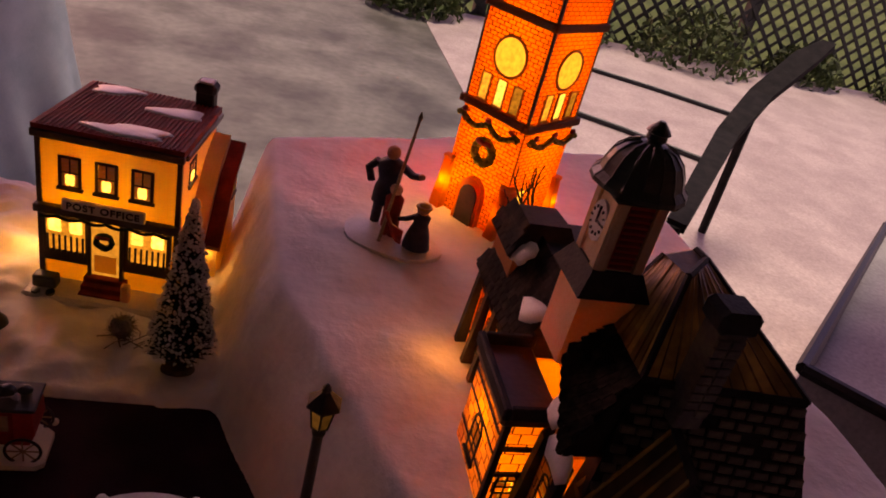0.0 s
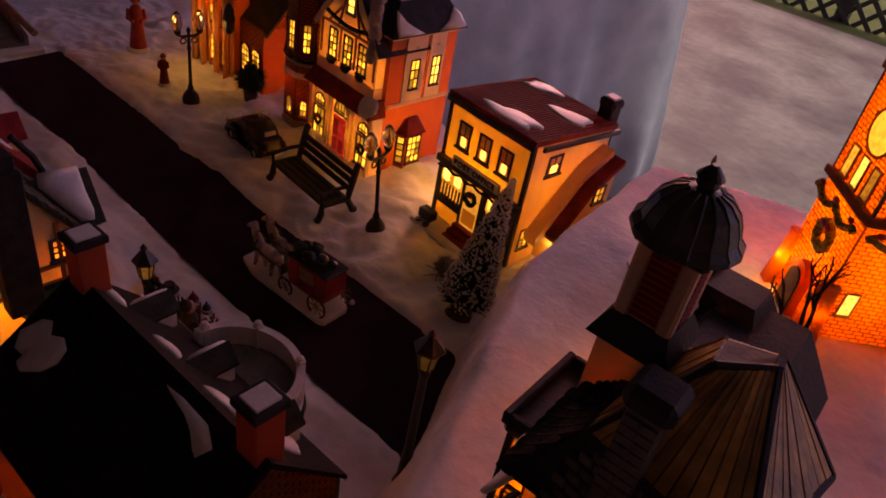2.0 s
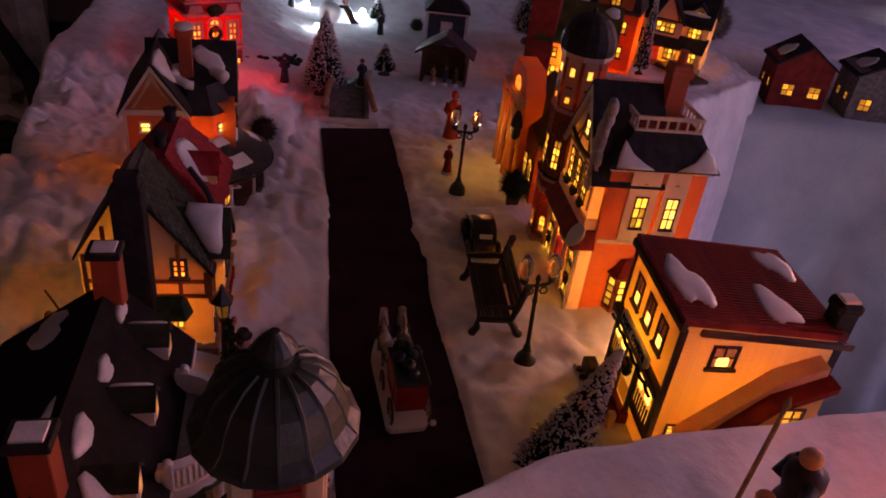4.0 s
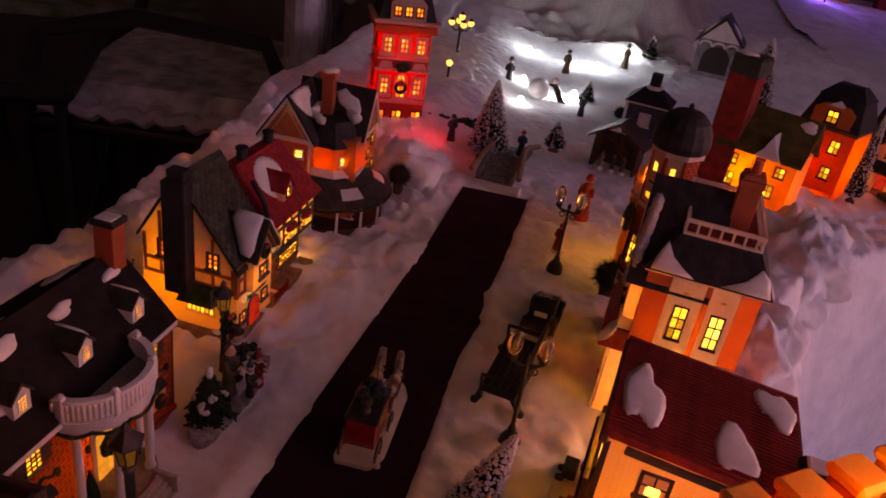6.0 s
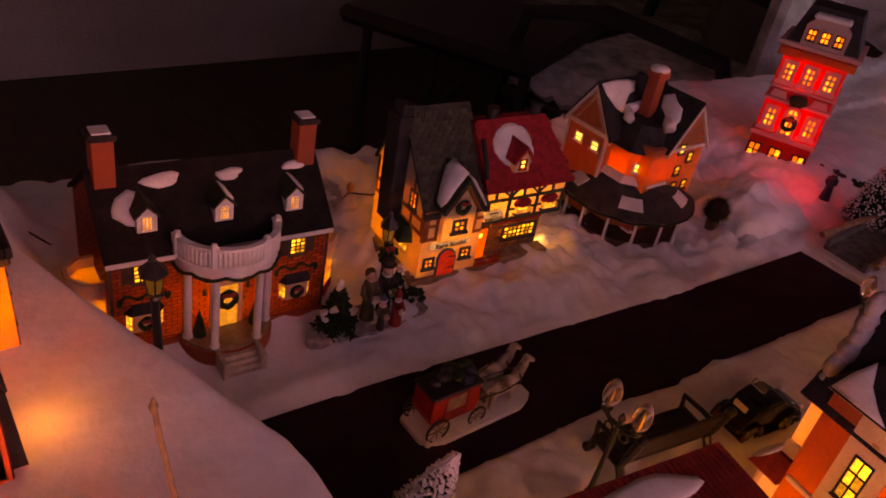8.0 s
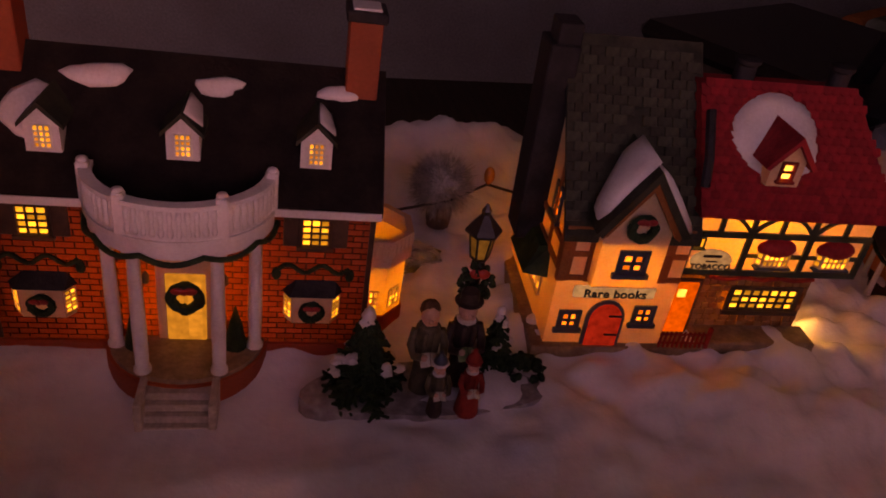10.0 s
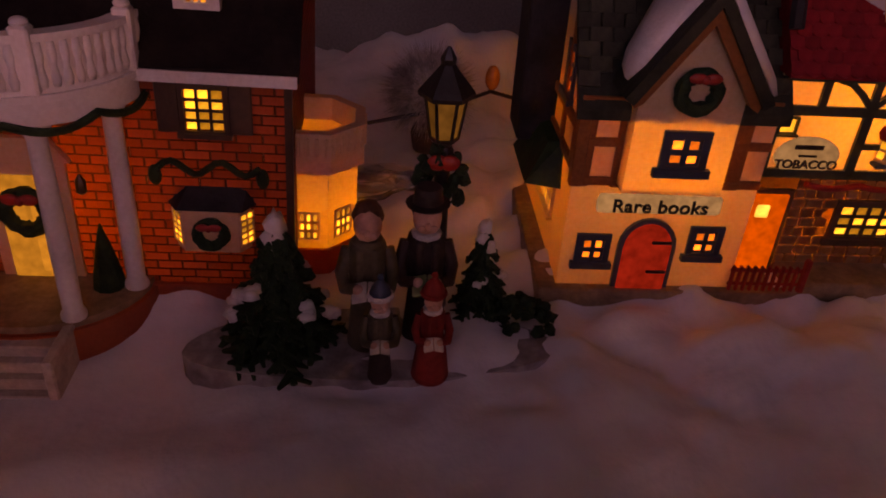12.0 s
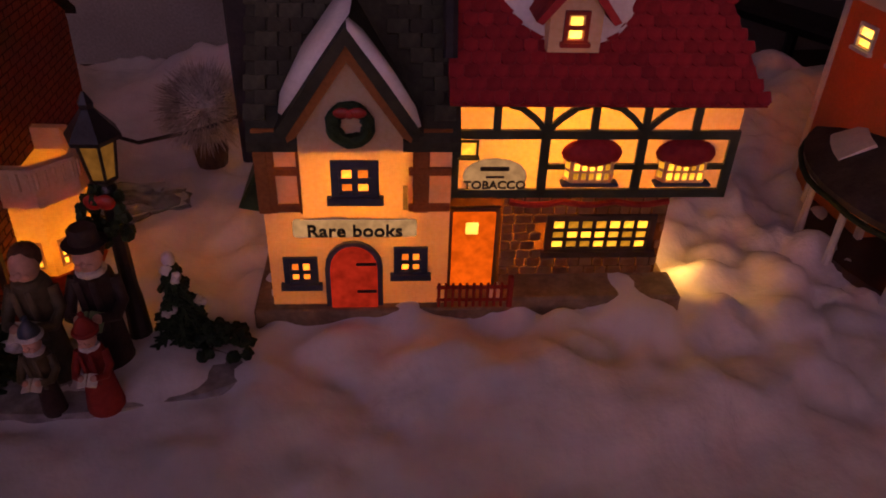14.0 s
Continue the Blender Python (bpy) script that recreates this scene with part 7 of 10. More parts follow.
# north wing and the street front with its buttresses
part("north_roof", Solid().hull([(-0.016, 0.012, 0.050), (0.066, 0.012, 0.050), (0.066, 0.104, 0.050), (-0.016, 0.104, 0.050)], [(0.004, 0.022, 0.090), (0.044, 0.022, 0.090), (0.044, 0.094, 0.086), (0.004, 0.094, 0.086)]), DKROOF, th, "dark shingle roof", smooth=None)
for r in range(8):
    for k in range(14):
        a = Vector((-0.016, 0.014 + 0.0064 * k + (0.0032 if r % 2 else 0), 0.050)).lerp(Vector((0.004, 0.022 + 0.0051 * k, 0.090)), r / 8)
        part("slate", Solid().slab(-0.0010, 0.0056, -0.0030, 0.0030, -0.0006, 0.0008, 0.0003), GREYD, th, "", pose(a.x, a.y, a.z, 0, -62 + random.uniform(-3, 3), 0), smooth=None)
for r in range(4):
    for k in range(6):
        a = Vector((-0.014, 0.066 + 0.0066 * k + (0.003 if r % 2 else 0), 0.079)).lerp(Vector((-0.006, 0.073 + 0.0045 * k, 0.095)), r / 4)
        part("slate", Solid().slab(-0.0010, 0.0056, -0.0030, 0.0030, -0.0006, 0.0008, 0.0003), GREYD, th, "", pose(a.x, a.y, a.z, 0, -62 + random.uniform(-3, 3), 0), smooth=None)
part("north_turret", Solid().box(-0.010, 0.024, 0.066, 0.100, 0.0, 0.080), OFRONT, th, "orange turret", smooth=None)
part("turret_roof", Solid().hull([(-0.014, 0.062, 0.078), (0.028, 0.062, 0.078), (0.028, 0.104, 0.078), (-0.014, 0.104, 0.078)], [(-0.006, 0.072, 0.095), (0.020, 0.072, 0.095), (0.020, 0.098, 0.093), (-0.006, 0.098, 0.093)]), DKROOF, th, "dark turret roof", smooth=None)
part("west_porch", Solid().shell(-0.033, -0.012, -0.034, 0.012, -0.01, 0.052, "SWE"), OFRONT, th, "orange stone porch", smooth=None)
BLOCK = surf("orange_stone_block", (0.36, 0.16, 0.06), (0.58, 0.30, 0.13), 70, 0.6, 0.4, 400, rnd=0.3, glow_through=0.36, through=(1.0, 0.36, 0.06))
for M, wd in ((pose(-0.033, -0.034, 0), 0.021), (pose(-0.033, 0.012, 0, 0, 0, -90), 0.046)):
    for x, z, w in brick_rows(wd, -0.01, 0.052, 0.0092, 0.0062):
        ob = new("stone_block", cap_mesh(w, 0.0062, BLOCK))
        ob.parent, ob.matrix_basis = th, M @ pose(x, 0, z)
M = pose(-0.012, 0.100, 0, 0, 0, -90)
for x, z, w in brick_rows(0.154, -0.01, 0.052, 0.0092, 0.0062):
    if not 0.09 < x < 0.128:
        ob = new("stone_block", cap_mesh(w, 0.0062, BLOCK))
        ob.parent, ob.matrix_basis = th, M @ pose(x, 0, z)
for z in (0.020, 0.036):
    part("string_course", Solid().slab(0.0, 0.021, -0.0024, 0, z, z + 0.0022, 0.0004), DKROOF, th, "", pose(-0.033, -0.034, 0))
for x in (0.001, 0.020):
    part("corner_strip", Solid().slab(x - 0.0016, x + 0.0016, -0.0026, 0, -0.01, 0.052, 0.0004), DKROOF, th, "", pose(-0.033, -0.034, 0))
window(th, pose(-0.033, -0.034, 0), 0.0105, 0.004, 0.0085, 0.012, 2, 3, DKROOF, GLOW, arch=True, rim=0.0012, bar=0.0010)
wpr = part("west_porch_roof", Solid().slab(-0.036, -0.008, -0.037, 0.015, 0.051, 0.0575, 0.0015), surf("dark_brown_glaze", (0.040, 0.018, 0.010), (0.085, 0.036, 0.016), 60, 0.35, 0.2, 300), th, "dark brown porch roof")
part("porch_rim", Solid().slab(-0.0372, -0.0335, -0.0385, 0.0165, 0.0565, 0.0635, 0.0008).slab(-0.0335, -0.007, -0.0385, -0.0350, 0.0565, 0.0635, 0.0008).slab(-0.0335, -0.007, 0.0130, 0.0165, 0.0565, 0.0635, 0.0008), DKROOF, wpr, "raised dark rim")
for y in (-0.062, -0.038, 0.018, 0.036, 0.054, 0.072, 0.092):
    part("buttress", Solid().prism([(-0.020, -0.01), (-0.012, -0.01), (-0.012, 0.056), (-0.016, 0.050)], y - 0.0022, y + 0.0022, "y"), DKROOF, th, "dark stone buttress", smooth=None)
WF = wall_face(-0.012, 0, -90)
for y in (-0.050, 0.027, 0.045, 0.063, 0.082):
    window(th, WF, -y, 0.010, 0.0070, 0.022, 1, 3, DKROOF, GLOW, arch=True, rim=0.0012, bar=0.0012)
    part("string_course", Solid().slab(-y - 0.0085, -y + 0.0085, -0.0016, 0, 0.040, 0.0425, 0.0005), DKROOF, th, "", WF)
window(th, wall_face(-0.033, 0, -90), 0.011, 0.008, 0.0110, 0.018, 2, 2, DKROOF, GLOW, arch=True, rim=0.0014, bar=0.0012)
for z in (0.012, 0.032, 0.0435):
    part("string_course", Solid().slab(-0.012, 0.034, -0.0012, 0, z, z + 0.0018, 0.0004), DKROOF, th, "", wall_face(-0.033, 0, -90))
for i, (x, y, z) in enumerate(((-0.016, -0.048, 0.074), (-0.008, 0.026, 0.070), (-0.018, -0.060, 0.060), (-0.008, 0.062, 0.082))):
    part("roof_snow", Solid().patch(oval(0, 0, 0.0055, 0.0105, 14, 0.3, 60 + i), lambda a, b, h: (x + a, y + b, z + a * 0.9 + h), 0.0016, 0.0012), SNOWPAINT, th, "snow on the eaves", smooth="all")
for x, y, z, w in ((0.010, -0.050, 0.030, 0.08), (0.010, 0.030, 0.028, 0.12), (0.010, 0.075, 0.028, 0.12), (-0.022, -0.010, 0.030, 0.05), (0.010, 0.0, 0.09, 0.04)):
    bulb(0.46 + x, -0.205 + y, TOP + z, w)
# stands outside the hall, for the bright spot on the snow
bulb(0.430, -0.131, TOP + 0.016, 0.009, (1.0, 0.36, 0.05))

# ---------------------------------------------------------------- street things


def street_lamp(x, y, z, rz):
    """Iron post with two clear globes on a cross arm."""
    t = thing("street_lamp", x, y, z, rz, "dark green iron street lamp with two clear glass globes", "street lamp", "lamps along the street")
    part("foot", Solid().lathe([(0.0092, 0.0), (0.0095, 0.004), (0.0082, 0.009), (0.0058, 0.0125), (0.0040, 0.0150)], 12), IRONGREEN, t, "dark shrub-like foot")
    part("post", Solid().lathe([(0.0030, 0.012), (0.0034, 0.018), (0.0019, 0.022), (0.0017, 0.060), (0.0024, 0.0625), (0.0017, 0.066), (0.0017, 0.080), (0.0026, 0.0825), (0.0010, 0.086)], 10), IRONGREEN, t)
    arm = part("arm", Solid().tube([(-0.0118, 0, 0.079), (-0.007, 0, 0.0765), (0.007, 0, 0.0765), (0.0118, 0, 0.079)], 0.0016), IRONGREEN, t)
    part("scroll", Solid().ring((-0.006, 0, 0.0715), 0.0030, 0.0008, 12, 5).ring((0.006, 0, 0.0715), 0.0030, 0.0008, 12, 5), IRONGREEN, arm)
    for sx in (-1, 1):
        part("cup", Solid().lathe([(0.0020, 0.0785), (0.0036, 0.081), (0.0038, 0.0835)], 10, (sx * 0.0118, 0, 0)), IRONGREEN, t)
        part("globe", Solid().lathe([(0.0025, 0.083), (0.0052, 0.0875), (0.0060, 0.092), (0.0052, 0.0975), (0.0030, 0.1020), (0.0008, 0.1040)], 14, (sx * 0.0118, 0, 0)), BULBGLASS, t, "clear glass globe", smooth="all")
        part("filament", Solid().lathe([(0.0006, 0.083), (0.0012, 0.089), (0.0010, 0.094), (0.0003, 0.097)], 6, (sx * 0.0118, 0, 0)), GOLD, t)
    return t


settle(street_lamp(0.1490, -0.0070, 0.003, 92), 0.1490, -0.0070, 0.003, -5, 0, 92)
street_lamp(-0.1510, 0.0090, 0.003, 75)


def lantern_lamp(x, y, z, rz, h, wreathed, tall=0.0):
    t = thing("lantern_post", x, y, z, rz, "black lantern on an iron post" + (" with a green wreath" if wreathed else ", dimly lit"), "street lamp", "lanterns in front of the south row")
    k = h / 0.104
    part("post", Solid().lathe([(0.0070, 0.0), (0.0066, 0.006 * k), (0.0044, 0.012 * k), (0.0036, 0.030 * k), (0.0030, 0.034 * k), (0.0026, 0.070 * k + tall), (0.0036, 0.0735 * k + tall), (0.0020, 0.0770 * k + tall)], 10), IRON, t)
    s = Solid()
    z0, z1 = 0.0775 * k + tall, 0.0915 * k + tall
    for i in range(6):
        a = math.pi / 3 * i
        s.tube([(0.0044 * math.cos(a), 0.0044 * math.sin(a), z0), (0.0066 * math.cos(a), 0.0066 * math.sin(a), z1)], 0.0006, seg=5)
    lan = part("lantern_frame", s, IRON, t)
    for i in range(6):
        a, b = math.pi / 3 * i, math.pi / 3 * (i + 1)
        P = lambda r, q, zz: (r * math.cos(q), r * math.sin(q), zz)
        part("pane", Solid().hull([P(0.0042, a, z0), P(0.0042, b, z0), P(0.0064, b, z1), P(0.0064, a, z1)], [P(0.0040, a, z0), P(0.0040, b, z0), P(0.0062, b, z1), P(0.0062, a, z1)]), LAMPGLASS, lan, "amber pane", smooth=None)
    part("lantern_roof", Solid().lathe([(0.0090, 0.0), (0.0092, 0.0012), (0.0070, 0.0035), (0.0040, 0.0065), (0.0022, 0.0085), (0.0026, 0.0100), (0.0006, 0.0130)], 6, (0, 0, z1)), IRON, t, smooth=None)
    part("lantern_floor", Solid().lathe([(0.0020, -0.0025), (0.0050, 0.0), (0.0050, 0.0008)], 6, (0, 0, z0)), IRON, t, smooth=None)
    if wreathed:
        w = Solid()
        rnd = random.Random(3)
        for i in range(46):
            a, b = rnd.uniform(0, 6.28), rnd.uniform(0, 6.28)
            w.ball(((0.0062 + 0.0022 * math.cos(b)) * math.cos(a), -0.0045 + 0.0028 * math.sin(b), 0.0660 * k + (0.0062 + 0.0022 * math.cos(b)) * math.sin(a)), 0.0020, 1, 1, 1, 6, 5, 0.3)
        wr = part("wreath", w, GREENERY, t, "green wreath")
        part("bow", Solid().ball((-0.002, -0.0075, 0.0725 * k), 0.0026, 1.3, 0.6, 0.9, 8, 6).ball((0.002, -0.0075, 0.0725 * k), 0.0026, 1.3, 0.6, 0.9, 8, 6), REDPAINT, wr, "red bow")
    return t


settle(lantern_lamp(0.1580, -0.2430, 0.005, 174, 0.090, True), 0.1580, -0.2430, 0.005, 0, 0, 174, 0.88, 0.88, 1.06)
lantern_lamp(0.3540, -0.2000, 0.010, 20, 0.104, False, 0.028)

# bench
bn = thing("bench", 0.0710, -0.0160, 0.006, -9, "black cast-iron bench with slatted seat and back", "bench")
for i in range(4):
    part("slat", Solid().slab(-0.040, 0.040, -0.017 + 0.0074 * i, -0.0100 + 0.0074 * i, 0.0155, 0.0190, 0.0009), IRON, bn)
for i in range(3):
    part("slat", Solid().slab(-0.040, 0.040, 0.0120 + 0.0018 * i, 0.0150 + 0.0018 * i, 0.0232 + 0.0075 * i, 0.0297 + 0.0075 * i, 0.0009), IRON, bn)
for sx in (-1, 1):
    part("side_frame", Solid().tube([(sx * 0.041, -0.020, 0.001), (sx * 0.041, -0.0165, 0.008), (sx * 0.041, -0.016, 0.017), (sx * 0.041, 0.012, 0.0165), (sx * 0.041, 0.0155, 0.030), (sx * 0.041, 0.0200, 0.048)], 0.0033).tube([(sx * 0.041, 0.011, 0.017), (sx * 0.041, 0.0165, 0.008), (sx * 0.041, 0.020, 0.0005)], 0.0033).tube([(sx * 0.041, -0.016, 0.017), (sx * 0.041, -0.0175, 0.029), (sx * 0.041, 0.000, 0.0305), (sx * 0.041, 0.0155, 0.0295)], 0.0020).ball((sx * 0.041, -0.0200, 0.0025), 0.0036).ball((sx * 0.041, 0.0205, 0.0025), 0.0036).ball((sx * 0.041, 0.0205, 0.049), 0.0036), IRON, bn, "black scrolled side frame")

# car
car = thing("car", -0.0350, 0.0040, 0.003, -8, "black vintage toy car with its tail to the lamp", "car")
CARP = surf("black_gloss_paint", (0.006, 0.006, 0.007), (0.012, 0.011, 0.012), 80, 0.18, 0.05, 400)
side = [(-0.034, 0.006), (-0.034, 0.014), (-0.022, 0.0175), (-0.014, 0.019), (-0.008, 0.029), (0.008, 0.031), (0.018, 0.027), (0.025, 0.017), (0.029, 0.009), (0.029, 0.005), (-0.030, 0.005)]
s = Solid().prism(side, -0.0105, 0.0105, "y")
bmesh.ops.bevel(s.bm, geom=s.bm.edges[:] , offset=0.0022, segments=2, profile=0.6, affect="EDGES")
body = part("body", s, CARP, car, "glossy black body", smooth=50)
for sx, sy in ((-1, -1), (-1, 1), (1, -1), (1, 1)):
    w = part("wheel", Solid().ring((sx * 0.0195, sy * 0.0125, 0.0062), 0.0045, 0.0018, 18, 7), surf("rubber_black", (0.01, 0.01, 0.01), (0.02, 0.02, 0.02), 80, 0.7), car, "black tyre")
    part("hub", Solid().lathe([(0.0034, -0.001), (0.0030, 0.001)], 12, m=pose(sx * 0.0195, sy * 0.0125, 0.0062, 90)), CHROME, w, "silver hub")
    part("mudguard", Solid().tube([(sx * 0.0195 - 0.0095, sy * 0.0122, 0.0065), (sx * 0.0195 - 0.006, sy * 0.0125, 0.0130), (sx * 0.0195, sy * 0.0125, 0.0148), (sx * 0.0195 + 0.006, sy * 0.0125, 0.0130), (sx * 0.0195 + 0.0095, sy * 0.0122, 0.0065)], 0.0028), CARP, car)
part("running_board", Solid().slab(-0.012, 0.012, -0.0145, 0.0145, 0.0045, 0.0060, 0.0005), CARP, car)
part("number_plate", Solid().slab(0.0283, 0.0298, -0.0055, 0.0055, 0.0125, 0.0165, 0.0004), WHITE, car, "white number plate", m=pose(0, 0, 0.002, 0, -18, 0) @ pose(0.001, 0, 0.0))
part("rear_window", Solid().slab(0.0195, 0.0215, -0.0055, 0.0055, 0.0215, 0.0265, 0.0004), GLASS, car, "small rear window", m=pose(0.001, 0, 0.001, 0, -24, 0) @ pose(0.007, 0, 0.0062))
for sy in (-1, 1):
    part("side_window", Solid().slab(-0.0055, 0.0035, sy * 0.0106 - 0.0004, sy * 0.0106 + 0.0004, 0.0205, 0.0275, 0.0003).slab(0.0055, 0.0135, sy * 0.0106 - 0.0004, sy * 0.0106 + 0.0004, 0.0205, 0.0265, 0.0003), GLASS, car, "side window")
    part("headlight", Solid().ball((-0.0325, sy * 0.0085, 0.0135), 0.0026), CHROME, car, "silver headlight")
    part("tail_light", Solid().ball((0.0285, sy * 0.0085, 0.0105), 0.0013), REDPAINT, car, "red tail light")
car.matrix_basis = car.matrix_basis @ Matrix.Scale(1.14, 4)
part("bumper", Solid().tube([(0.0285, -0.013, 0.0062), (0.0310, -0.006, 0.0062), (0.0310, 0.006, 0.0062), (0.0285, 0.013, 0.0062)], 0.0009), CHROME, car, "silver bumper")

# horse-drawn coach on its snowy base
hc = thing("horse_coach", 0.1600, -0.1150, 0.0025, 0, "red mail coach drawn by two cream horses on a snowy base", "coach")
base = oval(0.0, 0.0, 0.054, 0.0175, 40, 0.07, 12)
base = [(max(-0.052, min(0.051, u * 1.12)), max(-0.0175, min(0.0185, v * 1.3))) for u, v in base]
part("snow_base", Solid().prism(base, 0, 0.0035, "z").patch(base, lambda u, v, h: (u, v, 0.0034 + h), 0.0008, 0.0012), SNOWPAINT, hc, "uneven snowy base", smooth=40)
s = Solid().prism([(0.006, 0.014), (0.043, 0.014), (0.046, 0.022), (0.045, 0.040), (0.005, 0.040), (0.003, 0.022)], -0.011, 0.011, "y")
coach = part("coach_body", s, REDPAINT, hc, "red coach body", smooth=None)
part("coach_roof", Solid().slab(0.003, 0.047, -0.0125, 0.0125, 0.0395, 0.0420, 0.0008), IRON, coach)
for sy in (-1, 1):
    part("coach_window", Solid().slab(0.016, 0.033, sy * 0.0111 - 0.0006, sy * 0.0111 + 0.0006, 0.0245, 0.0370, 0.0005), TANRES, coach, "tan curtained window")
    part("coach_door", Solid().slab(0.014, 0.035, sy * 0.0111 - 0.0003, sy * 0.0111 + 0.0003, 0.0150, 0.0385, 0.0003), REDROOF, coach)
rnd = random.Random(8)
for i in range(9):
    part("parcel", Solid().ball((rnd.uniform(0.008, 0.042), rnd.uniform(-0.008, 0.008), 0.045 + rnd.uniform(0, 0.003)), rnd.uniform(0.0035, 0.0055), 1.2, 1, 0.8, 10, 7, 0.12), (NAVY, GREENERY, IRON)[i % 3], hc, "dark bundle")
part("driver_seat", Solid().slab(-0.006, 0.004, -0.009, 0.009, 0.020, 0.024, 0.001).slab(-0.008, -0.005, -0.009, 0.009, 0.012, 0.022, 0.001), BROWNRES, hc)
for x, r in ((0.0045, 0.0075), (0.0400, 0.0095)):
    for sy in (-1, 1):
        w = part("wheel", Solid().ring((x, sy * 0.0140, r + 0.0025), r, 0.0009, 22, 6), IRON, hc, "black spoked wheel")
        for k in range(8):
            a = math.pi * k / 4
            part("spoke", Solid().tube([(x, sy * 0.0140, r + 0.0025), (x + r * math.cos(a), sy * 0.0140, r + 0.0025 + r * math.sin(a))], 0.0005, seg=5), TANRES, w)
HORSE = surf("pied_cream_resin", (0.10, 0.065, 0.04), (0.62, 0.52, 0.42), 75, 0.5, 0.2, 400)
for sy in (-1, 1):
    y = sy * 0.0075
    s = Solid().ball((-0.0240, y, 0.0225), 0.0072, 1.85, 0.78, 1.0, 14, 10)
    s.tube([(-0.034, y, 0.0255), (-0.0395, y, 0.0345), (-0.0415, y, 0.0410)], 0.0046, 0.0028, 10).tube([(-0.0400, y, 0.0425), (-0.0450, y, 0.0395), (-0.0490, y, 0.0365)], 0.0030, 0.0017, 9)
    for lx, ph in ((-0.0335, -0.004), (-0.0315, 0.002), (-0.0155, -0.002), (-0.0130, 0.003)):
        s.tube([(lx, y + (0.0025 if ph > 0 else -0.0025), 0.0215), (lx + ph * 0.5, y + (0.0025 if ph > 0 else -0.0025), 0.0115), (lx + ph, y + (0.0025 if ph > 0 else -0.0025), 0.0035)], 0.0025, 0.0013, 7)
    s.tube([(-0.0110, y, 0.0260), (-0.0075, y, 0.0220), (-0.0070, y, 0.0130)], 0.0015, 0.0008)
    h = part("horse", s, HORSE, hc, "cream horse", smooth=60)
    part("harness", Solid().ring((-0.0345, y, 0.0260), 0.0058, 0.0009, 14, 5, axis="x" if False else "y", m=pose(-0.0345, y, 0.0260, 0, 0, 90) @ pose(0.0345, -y, -0.0260)).tube([(-0.0345, y + sy * 0.005, 0.0250), (-0.018, y + sy * 0.0062, 0.0235), (0.002, y, 0.0180)], 0.0006), IRON, h, "dark harness")
    part("rein", Solid().tube([(-0.0460, y, 0.0400), (-0.030, y, 0.0370), (-0.004, sy * 0.002, 0.0330)], 0.0005), IRON, h)
part("post_ball", Solid().ball((0.0495, 0.0165, 0.0060), 0.0024), WHITE, hc)


def person(s, x, y, z, h, lean=0.0):
    """Adds skirts, trunk, arms, head as separate solids: returns (coat, skin, top)."""
    coat = Solid().lathe([(0.16 * h, 0.0), (0.15 * h, 0.10 * h), (0.105 * h, 0.45 * h), (0.12 * h, 0.66 * h), (0.10 * h, 0.78 * h), (0.045 * h, 0.83 * h)], 14, (x, y, z))
    for sx in (-1, 1):
        coat.tube([(x + sx * 0.115 * h, y, z + 0.74 * h), (x + sx * 0.15 * h, y - 0.03 * h, z + 0.58 * h), (x + sx * 0.06 * h, y - 0.14 * h, z + 0.55 * h)], 0.045 * h, 0.035 * h, 8)
    face = Solid().ball((x, y - 0.005 * h, z + 0.895 * h), 0.075 * h, 0.9, 0.95, 1.1, 12, 9)
    return coat, face


def hat(x, y, z, h, tall):
    if tall:
        return Solid().lathe([(0.115 * h, 0.0), (0.115 * h, 0.012 * h), (0.075 * h, 0.02 * h), (0.072 * h, 0.11 * h), (0.03 * h, 0.12 * h)], 14, (x, y, z + 0.925 * h))
    return Solid().lathe([(0.086 * h, -0.03 * h), (0.092 * h, 0.01 * h), (0.06 * h, 0.07 * h), (0.015 * h, 0.10 * h)], 14, (x, y + 0.01 * h, z + 0.91 * h))


# carol singers and their firs, one painted resin piece each
OLIVE = surf("olive_resin", (0.06, 0.055, 0.03), (0.12, 0.10, 0.06), 150, 0.55, 0.2, 500)
CM = pose(0.1785, -0.2250, 0.0125, 0, 0, 177)
# base in a darker grey than the snow glaze
BASEM = surf("grey_snow_resin", (0.20, 0.18, 0.17), (0.42, 0.40, 0.39), 120, 0.7, 0.3, 400)
pieces = [(Solid().prism(oval(0.0, 0.002, 0.054, 0.0185, 30, 0.06, 3), -0.006, 0.003, "z"), BASEM)]
DKCOAT = surf("dark_brown_coat_resin", (0.020, 0.014, 0.012), (0.05, 0.034, 0.028), 150, 0.6, 0.25, 500)
HAIR = surf("brown_hair_resin", (0.05, 0.025, 0.012), (0.10, 0.05, 0.025), 300, 0.6, 0.5, 700)
FUR = surf("white_fur_resin", (0.45, 0.43, 0.40), (0.62, 0.60, 0.57), 300, 0.8, 0.6, 700)


